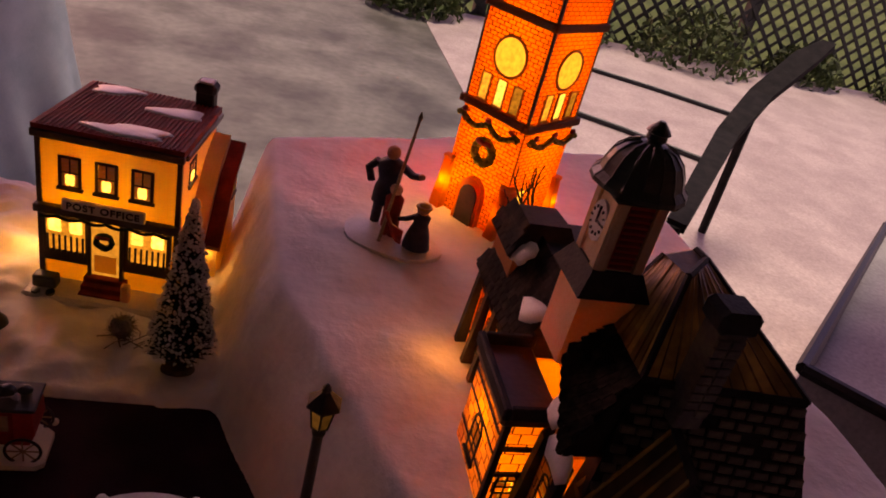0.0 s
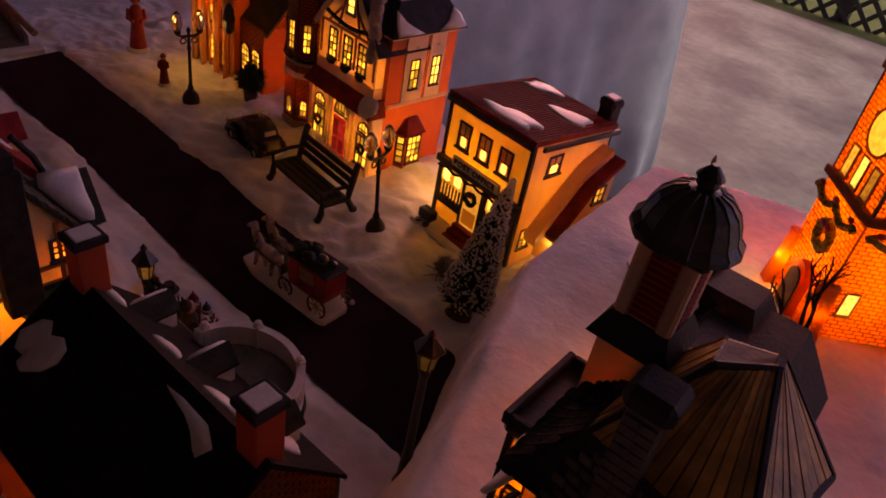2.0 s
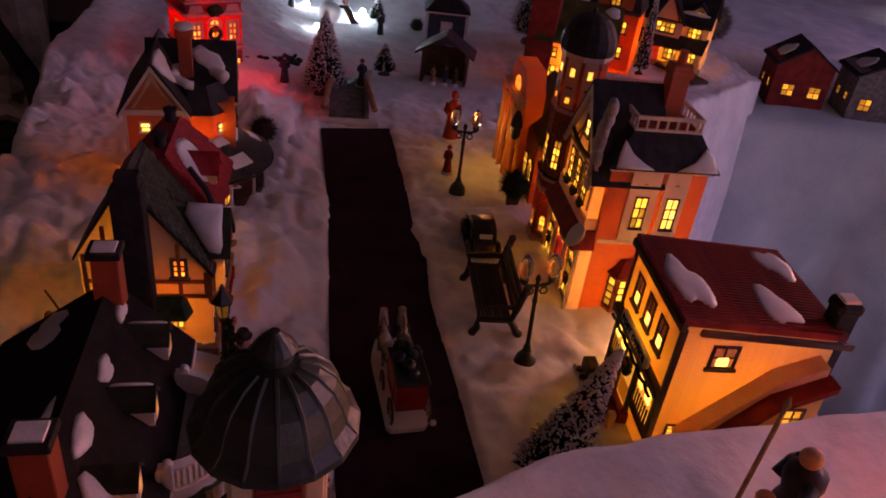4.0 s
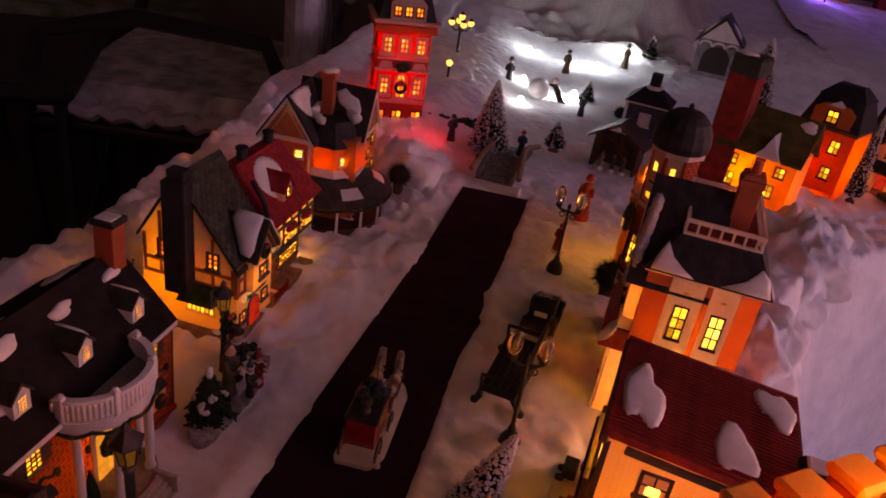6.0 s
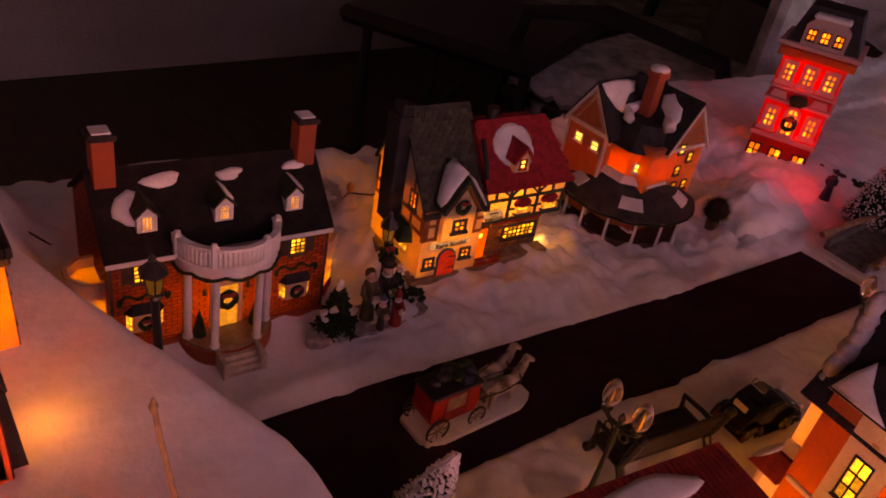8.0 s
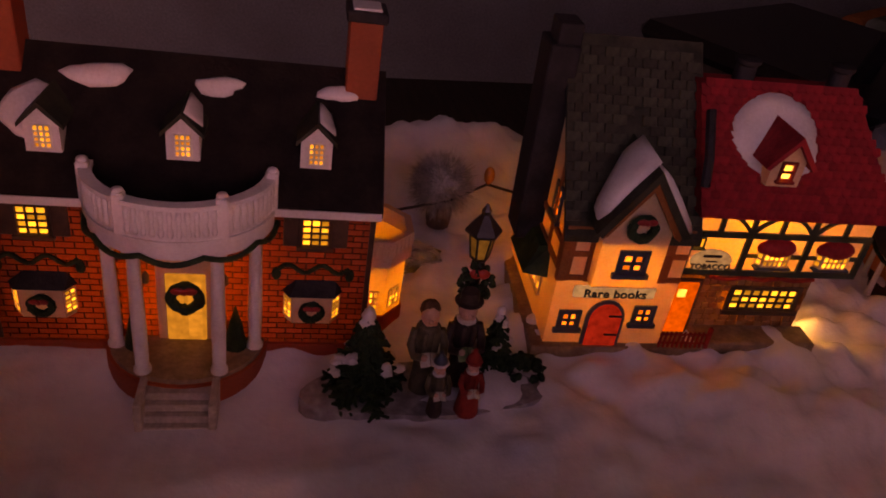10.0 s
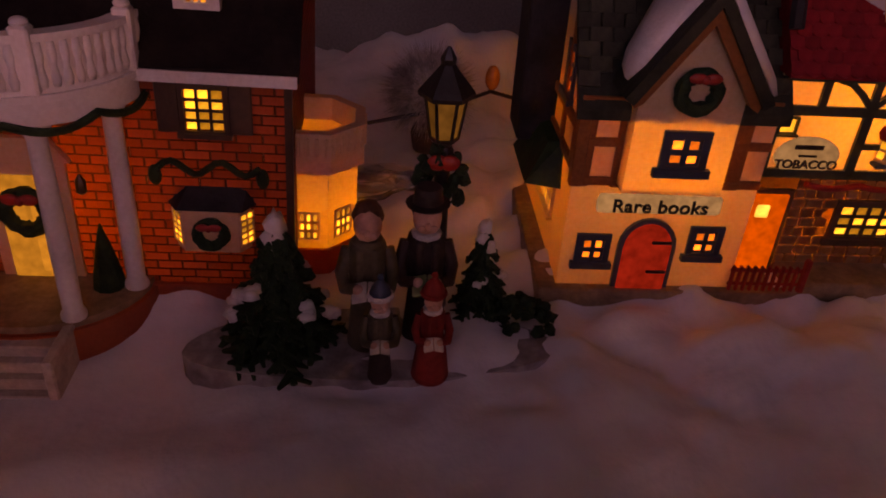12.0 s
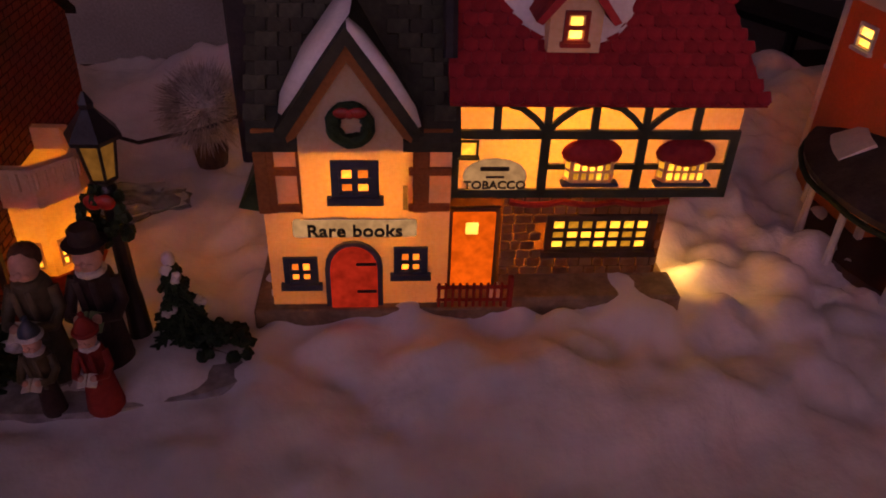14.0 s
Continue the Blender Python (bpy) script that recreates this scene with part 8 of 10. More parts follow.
def singer(x, y, h, coat, skirt, hatkind, hatm, leaf, wide=1.0):
    """A carol singer who looks along -y and holds an open book."""
    k = h / 0.050
    n, q = 0.72, 0.80
    T = Matrix.Translation((x, y, 0.002))
    E = lambda a, b, c: tuple(Vector((x + a * k * n, y + b * k, 0.002 + c * k)))
    out = [(Solid().lathe([(0.0092 * wide, 0.0), (0.0098 * wide, 0.0015), (0.0084 * wide, 0.012), (0.0070 * wide, 0.0225)], 18, m=T @ Matrix.Diagonal((n * k, 0.70 * k, k, 1))), skirt)]
    body = Solid().lathe([(0.0072, 0.0215), (0.0076, 0.026), (0.0086, 0.033), (0.0074, 0.0372), (0.0034, 0.0395)], 18, m=T @ Matrix.Diagonal((n * k, 0.70 * k, k, 1)))
    for sx in (-1, 1):
        body.tube([E(sx * 0.0076, 0, 0.0355), E(sx * 0.0105, -0.0025, 0.0285), E(sx * 0.0090, -0.0075, 0.0262), E(sx * 0.0042, -0.0108, 0.0280)], 0.0022 * k, 0.0017 * k, 8)
        body.slab(-0.0010, 0.0010, -0.0004, 0.0004, -0.010, 0.010, 0.0003, m=T @ Matrix.Diagonal((k, k, k, 1)) @ pose(sx * 0.0022, -0.0066, 0.0290, 6, 0, 0))
    out.append((body, coat))
    skin = Solid().ball(E(0, -0.0006, 0.0432), 0.0045 * k, 0.92, 0.95, 1.14, 16, 12).ball(E(0, -0.0049, 0.0430), 0.0009 * k, 1, 1, 1.2, 7, 5)
    for sx in (-1, 1):
        skin.ball(E(sx * 0.0036, -0.0112, 0.0280), 0.0017 * k, 1, 1, 1, 8, 6)
        skin.ball(E(sx * 0.0021, -0.0045, 0.0418), 0.0014 * k, 1, 0.7, 0.9, 7, 5)
    out.append((skin, PINKFLESH))
    out.append((Solid().ball(E(0, 0.0016, 0.0452), 0.0047 * k, 0.98, 0.92, 1.02, 14, 10, 0.05), HAIR))
    out.append((Solid().ring(E(0, -0.0004, 0.0383), 0.0034 * k, 0.0012 * k, 16, 7, 0.2, axis="z"), FUR if hatkind != "bare" else coat))
    if hatkind == "felt":
        out.append((Solid().lathe([(0.0062, 0.0474), (0.0064, 0.0479), (0.0044, 0.0484), (0.0040, 0.0505), (0.0041, 0.0522), (0.0034, 0.0530), (0.0010, 0.0527)], 18, m=T @ Matrix.Diagonal((k, k, k, 1))), hatm))
    elif hatkind in ("knit", "cap"):
        out.append((Solid().lathe([(0.0048, 0.0466), (0.0049, 0.0480), (0.0040, 0.0510), (0.0020, 0.0538), (0.0006, 0.0552)], 16, m=T @ Matrix.Diagonal((k, k, k, 1))).ball(E(0, 0, 0.0562), 0.0015 * k, 1, 1, 1, 8, 6, 0.15), hatm))
        out.append((Solid().ring(E(0, 0, 0.0470), 0.0047 * k, 0.0013 * k, 18, 7, 0.15, axis="z"), FUR if hatkind == "knit" else hatm))
    pages = Solid()
    for sx in (-1, 1):
        pages.slab(0.0002, 0.0046, -0.0005, 0.0005, -0.0033, 0.0033, 0.0003, m=T @ Matrix.Diagonal((k, k, k, 1)) @ pose(0, -0.0122, 0.0285, -66, 0, 0) @ pose(0, 0, 0, 0, 0, 22 if sx > 0 else 158))
    out.append((pages, leaf))
    return out


PAGE = surf("cream_page_resin", (0.46, 0.42, 0.34), (0.58, 0.54, 0.45), 200, 0.7, 0.1, 500)
GREENBK = surf("green_page_resin", (0.10, 0.16, 0.07), (0.22, 0.30, 0.15), 120, 0.7, 0.1, 500)
pieces += singer(-0.0020, 0.0030, 0.0490, OLIVE, OLIVE, "bare", HAIR, PAGE, 0.9)
pieces += singer(0.0148, 0.0060, 0.0500, DKCOAT, DKCOAT, "felt", DKCOAT, GREENBK, 0.9)
pieces += singer(0.0016, -0.0130, 0.0315, OLIVE, DKCOAT, "knit", BLUETRIM, PAGE, 0.8)
pieces += singer(0.0162, -0.0120, 0.0315, REDROOF, REDROOF, "cap", REDROOF, PAGE, 1.25)
multi("caroler_figurine", pieces, "painted resin figurine of four carol singers with books", "figurine", CM)


def resin_fir(name, x, y, z, h, r, snow_blobs, seed, label):
    rnd = random.Random(seed)
    t = thing(name, x, y, z, 0, label, "model tree")
    part("trunk", Solid().lathe([(0.0022, -0.003), (0.0015, h * 0.5), (0.0006, h * 0.95)], 7), BROWNRES, t)
    tiers = Solid()
    for k in range(7):
        zz, rr = h * (0.06 + 0.125 * k), r * (1 - 0.125 * k)
        n = 11 - k // 2
        for i in range(n):
            a = 2 * math.pi * (i + 0.5 * (k % 2)) / n + rnd.uniform(-0.2, 0.2)
            q = rr * rnd.uniform(0.72, 1.02)
            e = Vector((q * math.cos(a), q * math.sin(a), max(zz + rnd.uniform(-0.003, 0.001), 0.004)))
            b = Vector((0, 0, zz + h * 0.12))
            tiers.tube([tuple(b), tuple(b.lerp(e, 0.55) + Vector((0, 0, h * 0.025))), tuple(e)], r * 0.13, r * 0.05, 5)
            for w in (0.35, 0.6, 0.85):
                c = b.lerp(e, w) + Vector((0, 0, h * 0.02))
                for sd in (-1, 1):
                    tiers.tube([tuple(c), tuple(c + Vector((math.cos(a + sd * 0.9), math.sin(a + sd * 0.9), -0.25)) * q * 0.30)], r * 0.085, r * 0.03, 4)
    tiers.lathe([(r * 0.16, h * 0.80), (r * 0.12, h * 0.9), (0.0003, h)], 8)
    part("crown", tiers, GREENERY, t, "dark green branches", smooth=60)
    for i in range(snow_blobs):
        a, k = rnd.uniform(0, 6.28), rnd.uniform(0.1, 0.9)
        rr = r * (1 - k * 0.85) * 0.9
        c = Solid()
        for w in range(4):
            c.ball((rr * math.cos(a) + rnd.uniform(-0.0018, 0.0018), rr * math.sin(a) + rnd.uniform(-0.0018, 0.0018), h * (0.12 + 0.8 * k) + rnd.uniform(-0.001, 0.0015)), r * 0.10, 1.2, 1.0, 0.8, 7, 5, 0.3)
        part("snow", c, SNOWPAINT, t, "lump of snow", smooth="all")
    part("snow_tip", Solid().ball((0, 0, h * 0.97), r * 0.17, 0.9, 0.9, 1.5, 9, 7, 0.25).ball((0.001, 0.001, h * 0.90), r * 0.15, 1.1, 0.9, 0.9, 7, 5, 0.3), SNOWPAINT, t, "snowy tip", smooth="all")
    return t


resin_fir("fir", 0.2060, -0.2310, 0.010, 0.046, 0.0205, 9, 5, "dark green resin fir with snow lumps beside carol singers")
resin_fir("fir", 0.1440, -0.2400, 0.010, 0.039, 0.0130, 3, 6, "small dark green resin fir with a snowy tip")
bs = Solid()
rnd = random.Random(2)
for i in range(70):
    a, b = rnd.uniform(0, 6.28), rnd.uniform(0, 1.5)
    q = 0.0085 * rnd.uniform(0.75, 1.05)
    bs.ball((q * math.cos(a) * math.cos(b) * 1.3, q * math.sin(a) * math.cos(b), 0.004 + q * math.sin(b)), 0.0019, 1, 1, 1, 6, 5, 0.3)
single("bush", bs, GREENERY, "small round green resin bush at the singers' feet", "bush", pose(0.1310, -0.2340, 0.012), smooth=60)


def bottle_brush(name, x, y, z, h, r, seed, label, tilt=(0, 0), frost=0.42, group="frosted bottle-brush trees"):
    """A wire-stemmed tree of many short bristles with frosted tips."""
    rnd = random.Random(seed)
    t = new(name)
    t.matrix_basis = pose(x, y, z, tilt[0], tilt[1], 0)
    tagged(t, label, "model tree", group)
    part("base", Solid().lathe([(r * 0.55, 0), (r * 0.5, h * 0.03), (r * 0.12, h * 0.06)], 12), BROWNRES, t)
    part("stem", Solid().lathe([(0.0012, 0), (0.0010, h)], 6), TWIG, t)
    gv, gf, sv, sf = [], [], [], []
    n = int(1500 * h / 0.1)
    for i in range(n):
        k = rnd.random() ** 1.25
        zz = h * (0.07 + 0.93 * k)
        rr = r * (1 - k) ** 0.9 * rnd.uniform(0.75, 1.12) + 0.001
        a = rnd.uniform(0, 2 * math.pi)
        d = Vector((math.cos(a), math.sin(a), rnd.uniform(0.15, 0.55)))
        e = Vector((0, 0, zz)) + d * rr
        sd = Vector((-math.sin(a), math.cos(a), 0)) * 0.0007
        o = len(gv)
        st = Vector((0, 0, zz)) + d * rr * 0.25
        gv += [tuple(st - sd), tuple(st + sd), tuple(e + sd * 0.5), tuple(e - sd * 0.5), tuple(st.lerp(e, 0.6) + Vector((0, 0, 0.0012)))]
        gf += [(o, o + 1, o + 4), (o + 1, o + 2, o + 4), (o + 2, o + 3, o + 4), (o + 3, o, o + 4)]
        if rnd.random() < frost * 1.8 + 0.45 * k:
            o = len(sv)
            q, c = rnd.uniform(0.0007, 0.0017), e
            sv += [tuple(c + Vector(w) * q) for w in ((1, 0, 0), (-1, 0, 0), (0, 1, 0), (0, -1, 0), (0, 0, 1), (0, 0, -1))]
            sf += [(o + p, o + w, o + v) for p, w, v in ((0, 2, 4), (2, 1, 4), (1, 3, 4), (3, 0, 4), (2, 0, 5), (1, 2, 5), (3, 1, 5), (0, 3, 5))]
    for nm, v, f, m, lb in (("bristles", gv, gf, PINE, "dark green bristles"), ("frost", sv, sf, SNOWPAINT, "white frost")):
        me = bpy.data.meshes.new(nm)
        me.from_pydata(v, [], f)
        me.materials.append(m)
        ob = new(nm, me)
        ob.parent = t
        tagged(ob, lb, "", "", "stuff")
    return t


bottle_brush("bottle_brush_tree", 0.2745, -0.0410, 0.006, 0.124, 0.0215, 1, "frosted green bottle-brush tree beside the post office", (-15, 1), 0.60)
bottle_brush("bottle_brush_tree", -0.4470, -0.1160, 0.006, 0.120, 0.030, 2, "tall frosted bottle-brush tree by the bridge")
bottle_brush("bottle_brush_tree", -0.5070, -0.0200, 0.018, 0.046, 0.018, 3, "small dark bottle-brush tree by the bridge", frost=0.05)
bottle_brush("bottle_brush_tree", -0.8620, 0.0240, -0.002, 0.046, 0.017, 4, "small green bottle-brush tree on the far snow", frost=0.0)
bottle_brush("bottle_brush_tree", -0.6900, 0.2850, 0.02, 0.190, 0.045, 6, "tall grey frosted bottle-brush tree behind the red tower", frost=0.5)
bottle_brush("bottle_brush_tree", -1.3000, 0.1640, 0.008, 0.062, 0.022, 5, "small dark bottle-brush tree on the far hill", frost=0.0)


def puff_bush(x, y, z, r, mat, seed, label, n=900):
    """A ball of fine crossed twigs."""
    rnd = random.Random(seed)
    v, f = [], []
    for i in range(n):
        a, b = rnd.uniform(0, 6.28), math.asin(rnd.uniform(-0.8, 1))
        d = Vector((math.cos(a) * math.cos(b), math.sin(a) * math.cos(b), math.sin(b)))
        st, e = d * r * rnd.uniform(0.2, 0.6), d * r * rnd.uniform(0.85, 1.08) + Vector((rnd.uniform(-1, 1), rnd.uniform(-1, 1), rnd.uniform(-1, 1))) * r * 0.12
        sd = d.orthogonal().normalized() * r * 0.022
        s2 = d.cross(sd).normalized() * r * 0.022
        o = len(v)
        v += [tuple(st + sd), tuple(st - sd), tuple(st + s2), tuple(e)]
        f += [(o, o + 1, o + 3), (o + 1, o + 2, o + 3), (o + 2, o, o + 3)]
    t = thing("puff_bush", x, y, z, 0, label, "bush")
    me = bpy.data.meshes.new("foliage")
    me.from_pydata(v, [], f)
    me.materials.append(mat)
    ob = new("foliage", me)
    ob.parent = t
    ob.location = (0, 0, r)
    tagged(ob, "", "", "", "stuff")
    part("core", Solid().ball((0, 0, r), r * 0.66, 1, 1, 1, 12, 8, 0.12), mat, t)
    part("pot", Solid().lathe([(r * 0.32, -0.006), (r * 0.38, 0.002), (r * 0.36, r * 0.35)], 10), BROWNRES, t)
    return t


puff_bush(0.1470, -0.3650, 0.024, 0.0215, PALEBUSH, 1, "round grey dried bush behind the lantern post", 2600)
puff_bush(-0.8500, 0.7450, -0.010, 0.045, GREYBUSH, 8, "large round grey bush on the far snow", 2200)
puff_bush(-0.8000, 0.0900, -0.004, 0.0160, GREENERY, 9, "small round dark green bush before the slate-blue house", 500)
puff_bush(-0.2640, -0.2060, 0.012, 0.0190, TWIG, 2, "round dark bush beside the curved porch")
puff_bush(-0.1210, 0.0670, 0.008, 0.0210, GREENERY, 3, "round dark green potted bush by the turret")
puff_bush(0.2320, -0.0080, 0.002, 0.0120, GREYBUSH, 4, "low dry grey bush before the post office steps", 500)

# bare branches by the clock tower and dry twigs by the post office
def bare_tree(x, y, z, h, seed, label, spread=0.5):
    rnd = random.Random(seed)
    t = thing("bare_tree", x, y, z, 0, label, "model tree")
    s = Solid()

    def grow(p, d, ln, r, depth):
        pts = [p]
        for i in range(4):
            d = (d + Vector((rnd.uniform(-1, 1), rnd.uniform(-1, 1), rnd.uniform(-0.3, 0.5))) * 0.22).normalized()
            pts.append(pts[-1] + d * ln / 4)
        s.tube([tuple(q) for q in pts], r, r * 0.62, 7)
        if depth:
            for i in range(2 if depth < 2 else 3):
                grow(pts[-1 - i % 2], (d + Vector((rnd.uniform(-1, 1), rnd.uniform(-1, 1), rnd.uniform(-0.1, 0.7))) * spread).normalized(), ln * 0.66, r * 0.6, depth - 1)

    grow(Vector((0, 0, -0.004)), Vector((0, 0, 1)), h * 0.45, h * 0.030, 3)
    part("crown", s, TWIG, t, "dark bare branches", smooth=60)
    return t


bare_tree(0.5080, -0.0500, TOP - 0.002, 0.090, 3, "dark bare branch tree before the clock tower", 0.8)
tw = thing("dry_twigs", 0.2420, -0.0160, 0.004, 0, "thin dry twigs lying on the snow", "twigs")
rnd = random.Random(7)
for i in range(9):
    a = rnd.uniform(0, 6.28)
    part("twig", Solid().tube([(rnd.uniform(-0.01, 0.01), rnd.uniform(-0.006, 0.006), 0.002), (0.014 * math.cos(a), 0.009 * math.sin(a), 0.006), (0.026 * math.cos(a + 0.3), 0.016 * math.sin(a + 0.3), 0.005)], 0.0005, 0.0003, 5), GREYBUSH, tw)

# flag raisers on the raised snow
FM = pose(0.4125, -0.0045, TOP - 0.004, 0, 0, -24) @ Matrix.Diagonal((1.18, 1.18, 1, 1))
pieces = [(Solid().prism(oval(0.0, 0.0, 0.031, 0.022, 26, 0.05, 9), 0.0, 0.006, "z").patch(oval(0.0, 0.0, 0.031, 0.022, 26, 0.05, 9), lambda u, v, h: (u, v, 0.0058 + h), 0.001, 0.0015), SNOWPAINT)]
man = Solid()
for sx in (-1, 1):
    man.tube([(-0.012 + sx * 0.0038, 0.012, 0.006), (-0.012 + sx * 0.0035, 0.012, 0.020), (-0.012 + sx * 0.0025, 0.012, 0.034)], 0.0030, 0.0036, 8)
man.lathe([(0.0085, 0.026), (0.0080, 0.036), (0.0062, 0.043), (0.0082, 0.052), (0.0078, 0.057), (0.0030, 0.0605)], 14, (-0.012, 0.012, 0))
man.tube([(-0.020, 0.012, 0.0555), (-0.0255, 0.012, 0.048), (-0.021, 0.006, 0.042)], 0.0030, 0.0024, 8).tube([(-0.0045, 0.012, 0.0555), (0.003, 0.008, 0.0535), (0.0085, 0.004, 0.0565)], 0.0030, 0.0022, 8)
boy = Solid().lathe([(0.0060, 0.016), (0.0052, 0.028), (0.0058, 0.038), (0.0022, 0.0425)], 12, (-0.003, -0.001, 0)).tube([(-0.0055, -0.001, 0.006), (-0.005, -0.001, 0.018)], 0.0024).tube([(-0.0005, -0.001, 0.006), (-0.001, -0.001, 0.018)], 0.0024)
girl = Solid().lathe([(0.0088, 0.010), (0.0070, 0.020), (0.0046, 0.028), (0.0052, 0.034), (0.0020, 0.037)], 12, (0.0165, -0.006, 0)).tube([(0.013, -0.006, 0.033), (0.008, -0.008, 0.030), (0.003, -0.010, 0.029)], 0.0019, 0.0015, 7)
pieces += [(man, NAVY), (boy, REDROOF), (girl, NAVY), (Solid().ball((-0.012, 0.011, 0.0648), 0.0048, 0.9, 0.95, 1.1).ball((-0.003, -0.002, 0.0455), 0.0040).ball((0.0165, -0.007, 0.0400), 0.0040).ball((0.009, 0.004, 0.0570), 0.0022), PINKFLESH), (Solid().ring((0.0165, -0.006, 0.0415), 0.0040, 0.0012, 14, 6, axis="z").ball((0.0165, -0.006, 0.0425), 0.0036, 1, 1, 0.7), GOLD)]
pieces += [(Solid().tube([(-0.0055, -0.011, 0.006), (-0.002, -0.0118, 0.046), (0.0025, -0.0126, 0.092), (0.0035, -0.0128, 0.106)], 0.0011, 0.0008, 7).lathe([(0.0010, 0), (0.0014, 0.002), (0.0003, 0.006)], 7, (0.0036, -0.0128, 0.104)), TANRES)]
flag = Solid()
for i in range(6):
    flag.tube([(-0.004 + 0.0012 * i, -0.013, 0.034 - 0.003 * i), (0.001 + 0.001 * i, -0.015, 0.026 - 0.0022 * i), (0.008, -0.013, 0.022 - 0.0018 * i)], 0.0013, 0.0011, 6)
pieces.append((flag, REDPAINT))
multi("flag_raising_figurine", pieces, "painted resin figurine of a man and children raising a flag", "figurine", FM)
# santa with a lantern, small figures
def small_figure(name, x, y, z, h, coat, hatm, rz, label, tall=False):
    a, b = person(None, 0, 0, 0, h)
    return multi(name, [(a, coat), (b, PINKFLESH), (hat(0, 0, 0, h, tall), hatm), (Solid().prism(oval(0, 0, 0.2 * h, 0.18 * h, 16, 0.05, 1), -0.004, 0.0015, "z"), SNOWPAINT)], label, "figurine", pose(x, y, z, 0, 0, rz))


small_figure("santa_figurine", -0.2860, 0.0320, 0.012, 0.064, REDPAINT, REDPAINT, 60, "painted resin santa figurine in a red robe")
small_figure("figurine", -0.1990, 0.0080, 0.006, 0.036, REDROOF, REDPAINT, 40, "small resin child figurine in dark red")
small_figure("figurine", -0.4420, -0.1720, 0.024, 0.042, NAVY, NAVY, 90, "dark resin walker figurine beside the hedge")
small_figure("figurine", -0.4300, -0.0660, 0.0265, 0.040, NAVY, REDROOF, 90, "small resin figurine on the bridge")
small_figure("figurine", -0.8950, -0.1370, -0.002, 0.056, IRON, IRON, 90, "dark resin skater figurine standing on the far snow", True)
small_figure("figurine", -1.0600, -0.0280, -0.001, 0.056, BROWNRES, BROWNRES, 60, "brown resin skater figurine on the far snow")
small_figure("figurine", -1.1980, 0.1030, 0.004, 0.056, BROWNRES, IRON, 60, "dark resin figurine with a stick on the far hill", True)
small_figure("figurine", -0.7700, 0.0160, 0.0, 0.042, IRON, NAVY, 60, "dark resin figurine beside the snowball roller")
multi("snowball_roller", [(Solid().ball((0.0, -0.016, 0.022), 0.021, 1, 1, 1, 18, 12), SNOWPAINT), (Solid().tube([(0, 0.030, 0.004), (0, 0.022, 0.020), (0, 0.014, 0.033)], 0.0065, 0.0060, 9).tube([(0, 0.014, 0.032), (0, 0.004, 0.033), (0, -0.004, 0.030)], 0.0032, 0.0025, 8).tube([(0, 0.030, 0.004), (0, 0.040, 0.001)], 0.0045, 0.003, 8), BROWNRES), (Solid().ball((0, 0.013, 0.0425), 0.0062), PINKFLESH)], "painted resin figurine of a boy rolling a snowball", "figurine", pose(-0.8300, -0.0550, -0.001, 0, 0, 5))

# ---------------------------------------------------------------- far end of the table
# footbridge
br = thing("footbridge", -0.4300, -0.0840, 0.006, -96, "grey stone footbridge with pale rails, dusted with snow", "bridge")
GREYST = surf("grey_stone_resin", (0.10, 0.095, 0.09), (0.20, 0.19, 0.18), 120, 0.7, 0.4, 300)
prof = [(-0.075 + 0.0125 * i, 0.006 + 0.015 * math.sin(math.pi * i / 12) ** 1.2) for i in range(13)]
pts = [(v, z) for v, z in prof] + [(0.075, -0.006), (-0.075, -0.006)]
part("deck", Solid().prism(pts, -0.024, 0.024, "x"), GREYST, br, "grey cobbled deck", smooth=60)
for sx in (-1, 1):
    part("rail", Solid().tube([(sx * (0.024 + 0.010 * abs(v) / 0.075), v, z + 0.010) for v, z in prof], 0.0042, seg=8), TANRES, br, "pale stone rail")
    part("parapet", Solid().prism([(v, z + 0.009) for v, z in prof] + [(v, z - 0.006) for v, z in reversed(prof)], sx * 0.024 - 0.0025, sx * 0.024 + 0.0025, "x"), GREYST, br, "grey parapet", smooth=60)
part("snow_step", Solid().slab(-0.040, 0.040, 0.068, 0.088, -0.006, 0.003, 0.002), SNOWPAINT, br, "snowy bridge foot")

# stable with a crib scene
stb = thing("stable", -0.5050, 0.0720, 0.010, 70, "dark brown wooden stable with small figures inside", "model stable")
part("back_wall", Solid().box(-0.034, 0.034, 0.030, 0.034, -0.01, 0.046), BROWNRES, stb)
for sx in (-1, 1):
    part("side_wall", Solid().box(sx * 0.034 - 0.002, sx * 0.034 + 0.002, 0.0, 0.034, -0.01, 0.046), BROWNRES, stb)
    part("roof", Solid().prism([(0, 0.068), (sx * 0.046, 0.040), (sx * 0.046, 0.044), (0, 0.073)], -0.010, 0.038, "y"), TRIM, stb, "dark plank roof", smooth=None)
for i, x in enumerate((-0.018, 0.0, 0.015)):
    small_figure("crib_figurine", -0.495 + 0.004 * i, 0.072 + x, 0.012, 0.026, (TANRES, NAVY, BROWNRES)[i], BROWNRES, 70, "tiny resin crib figurine in the stable")


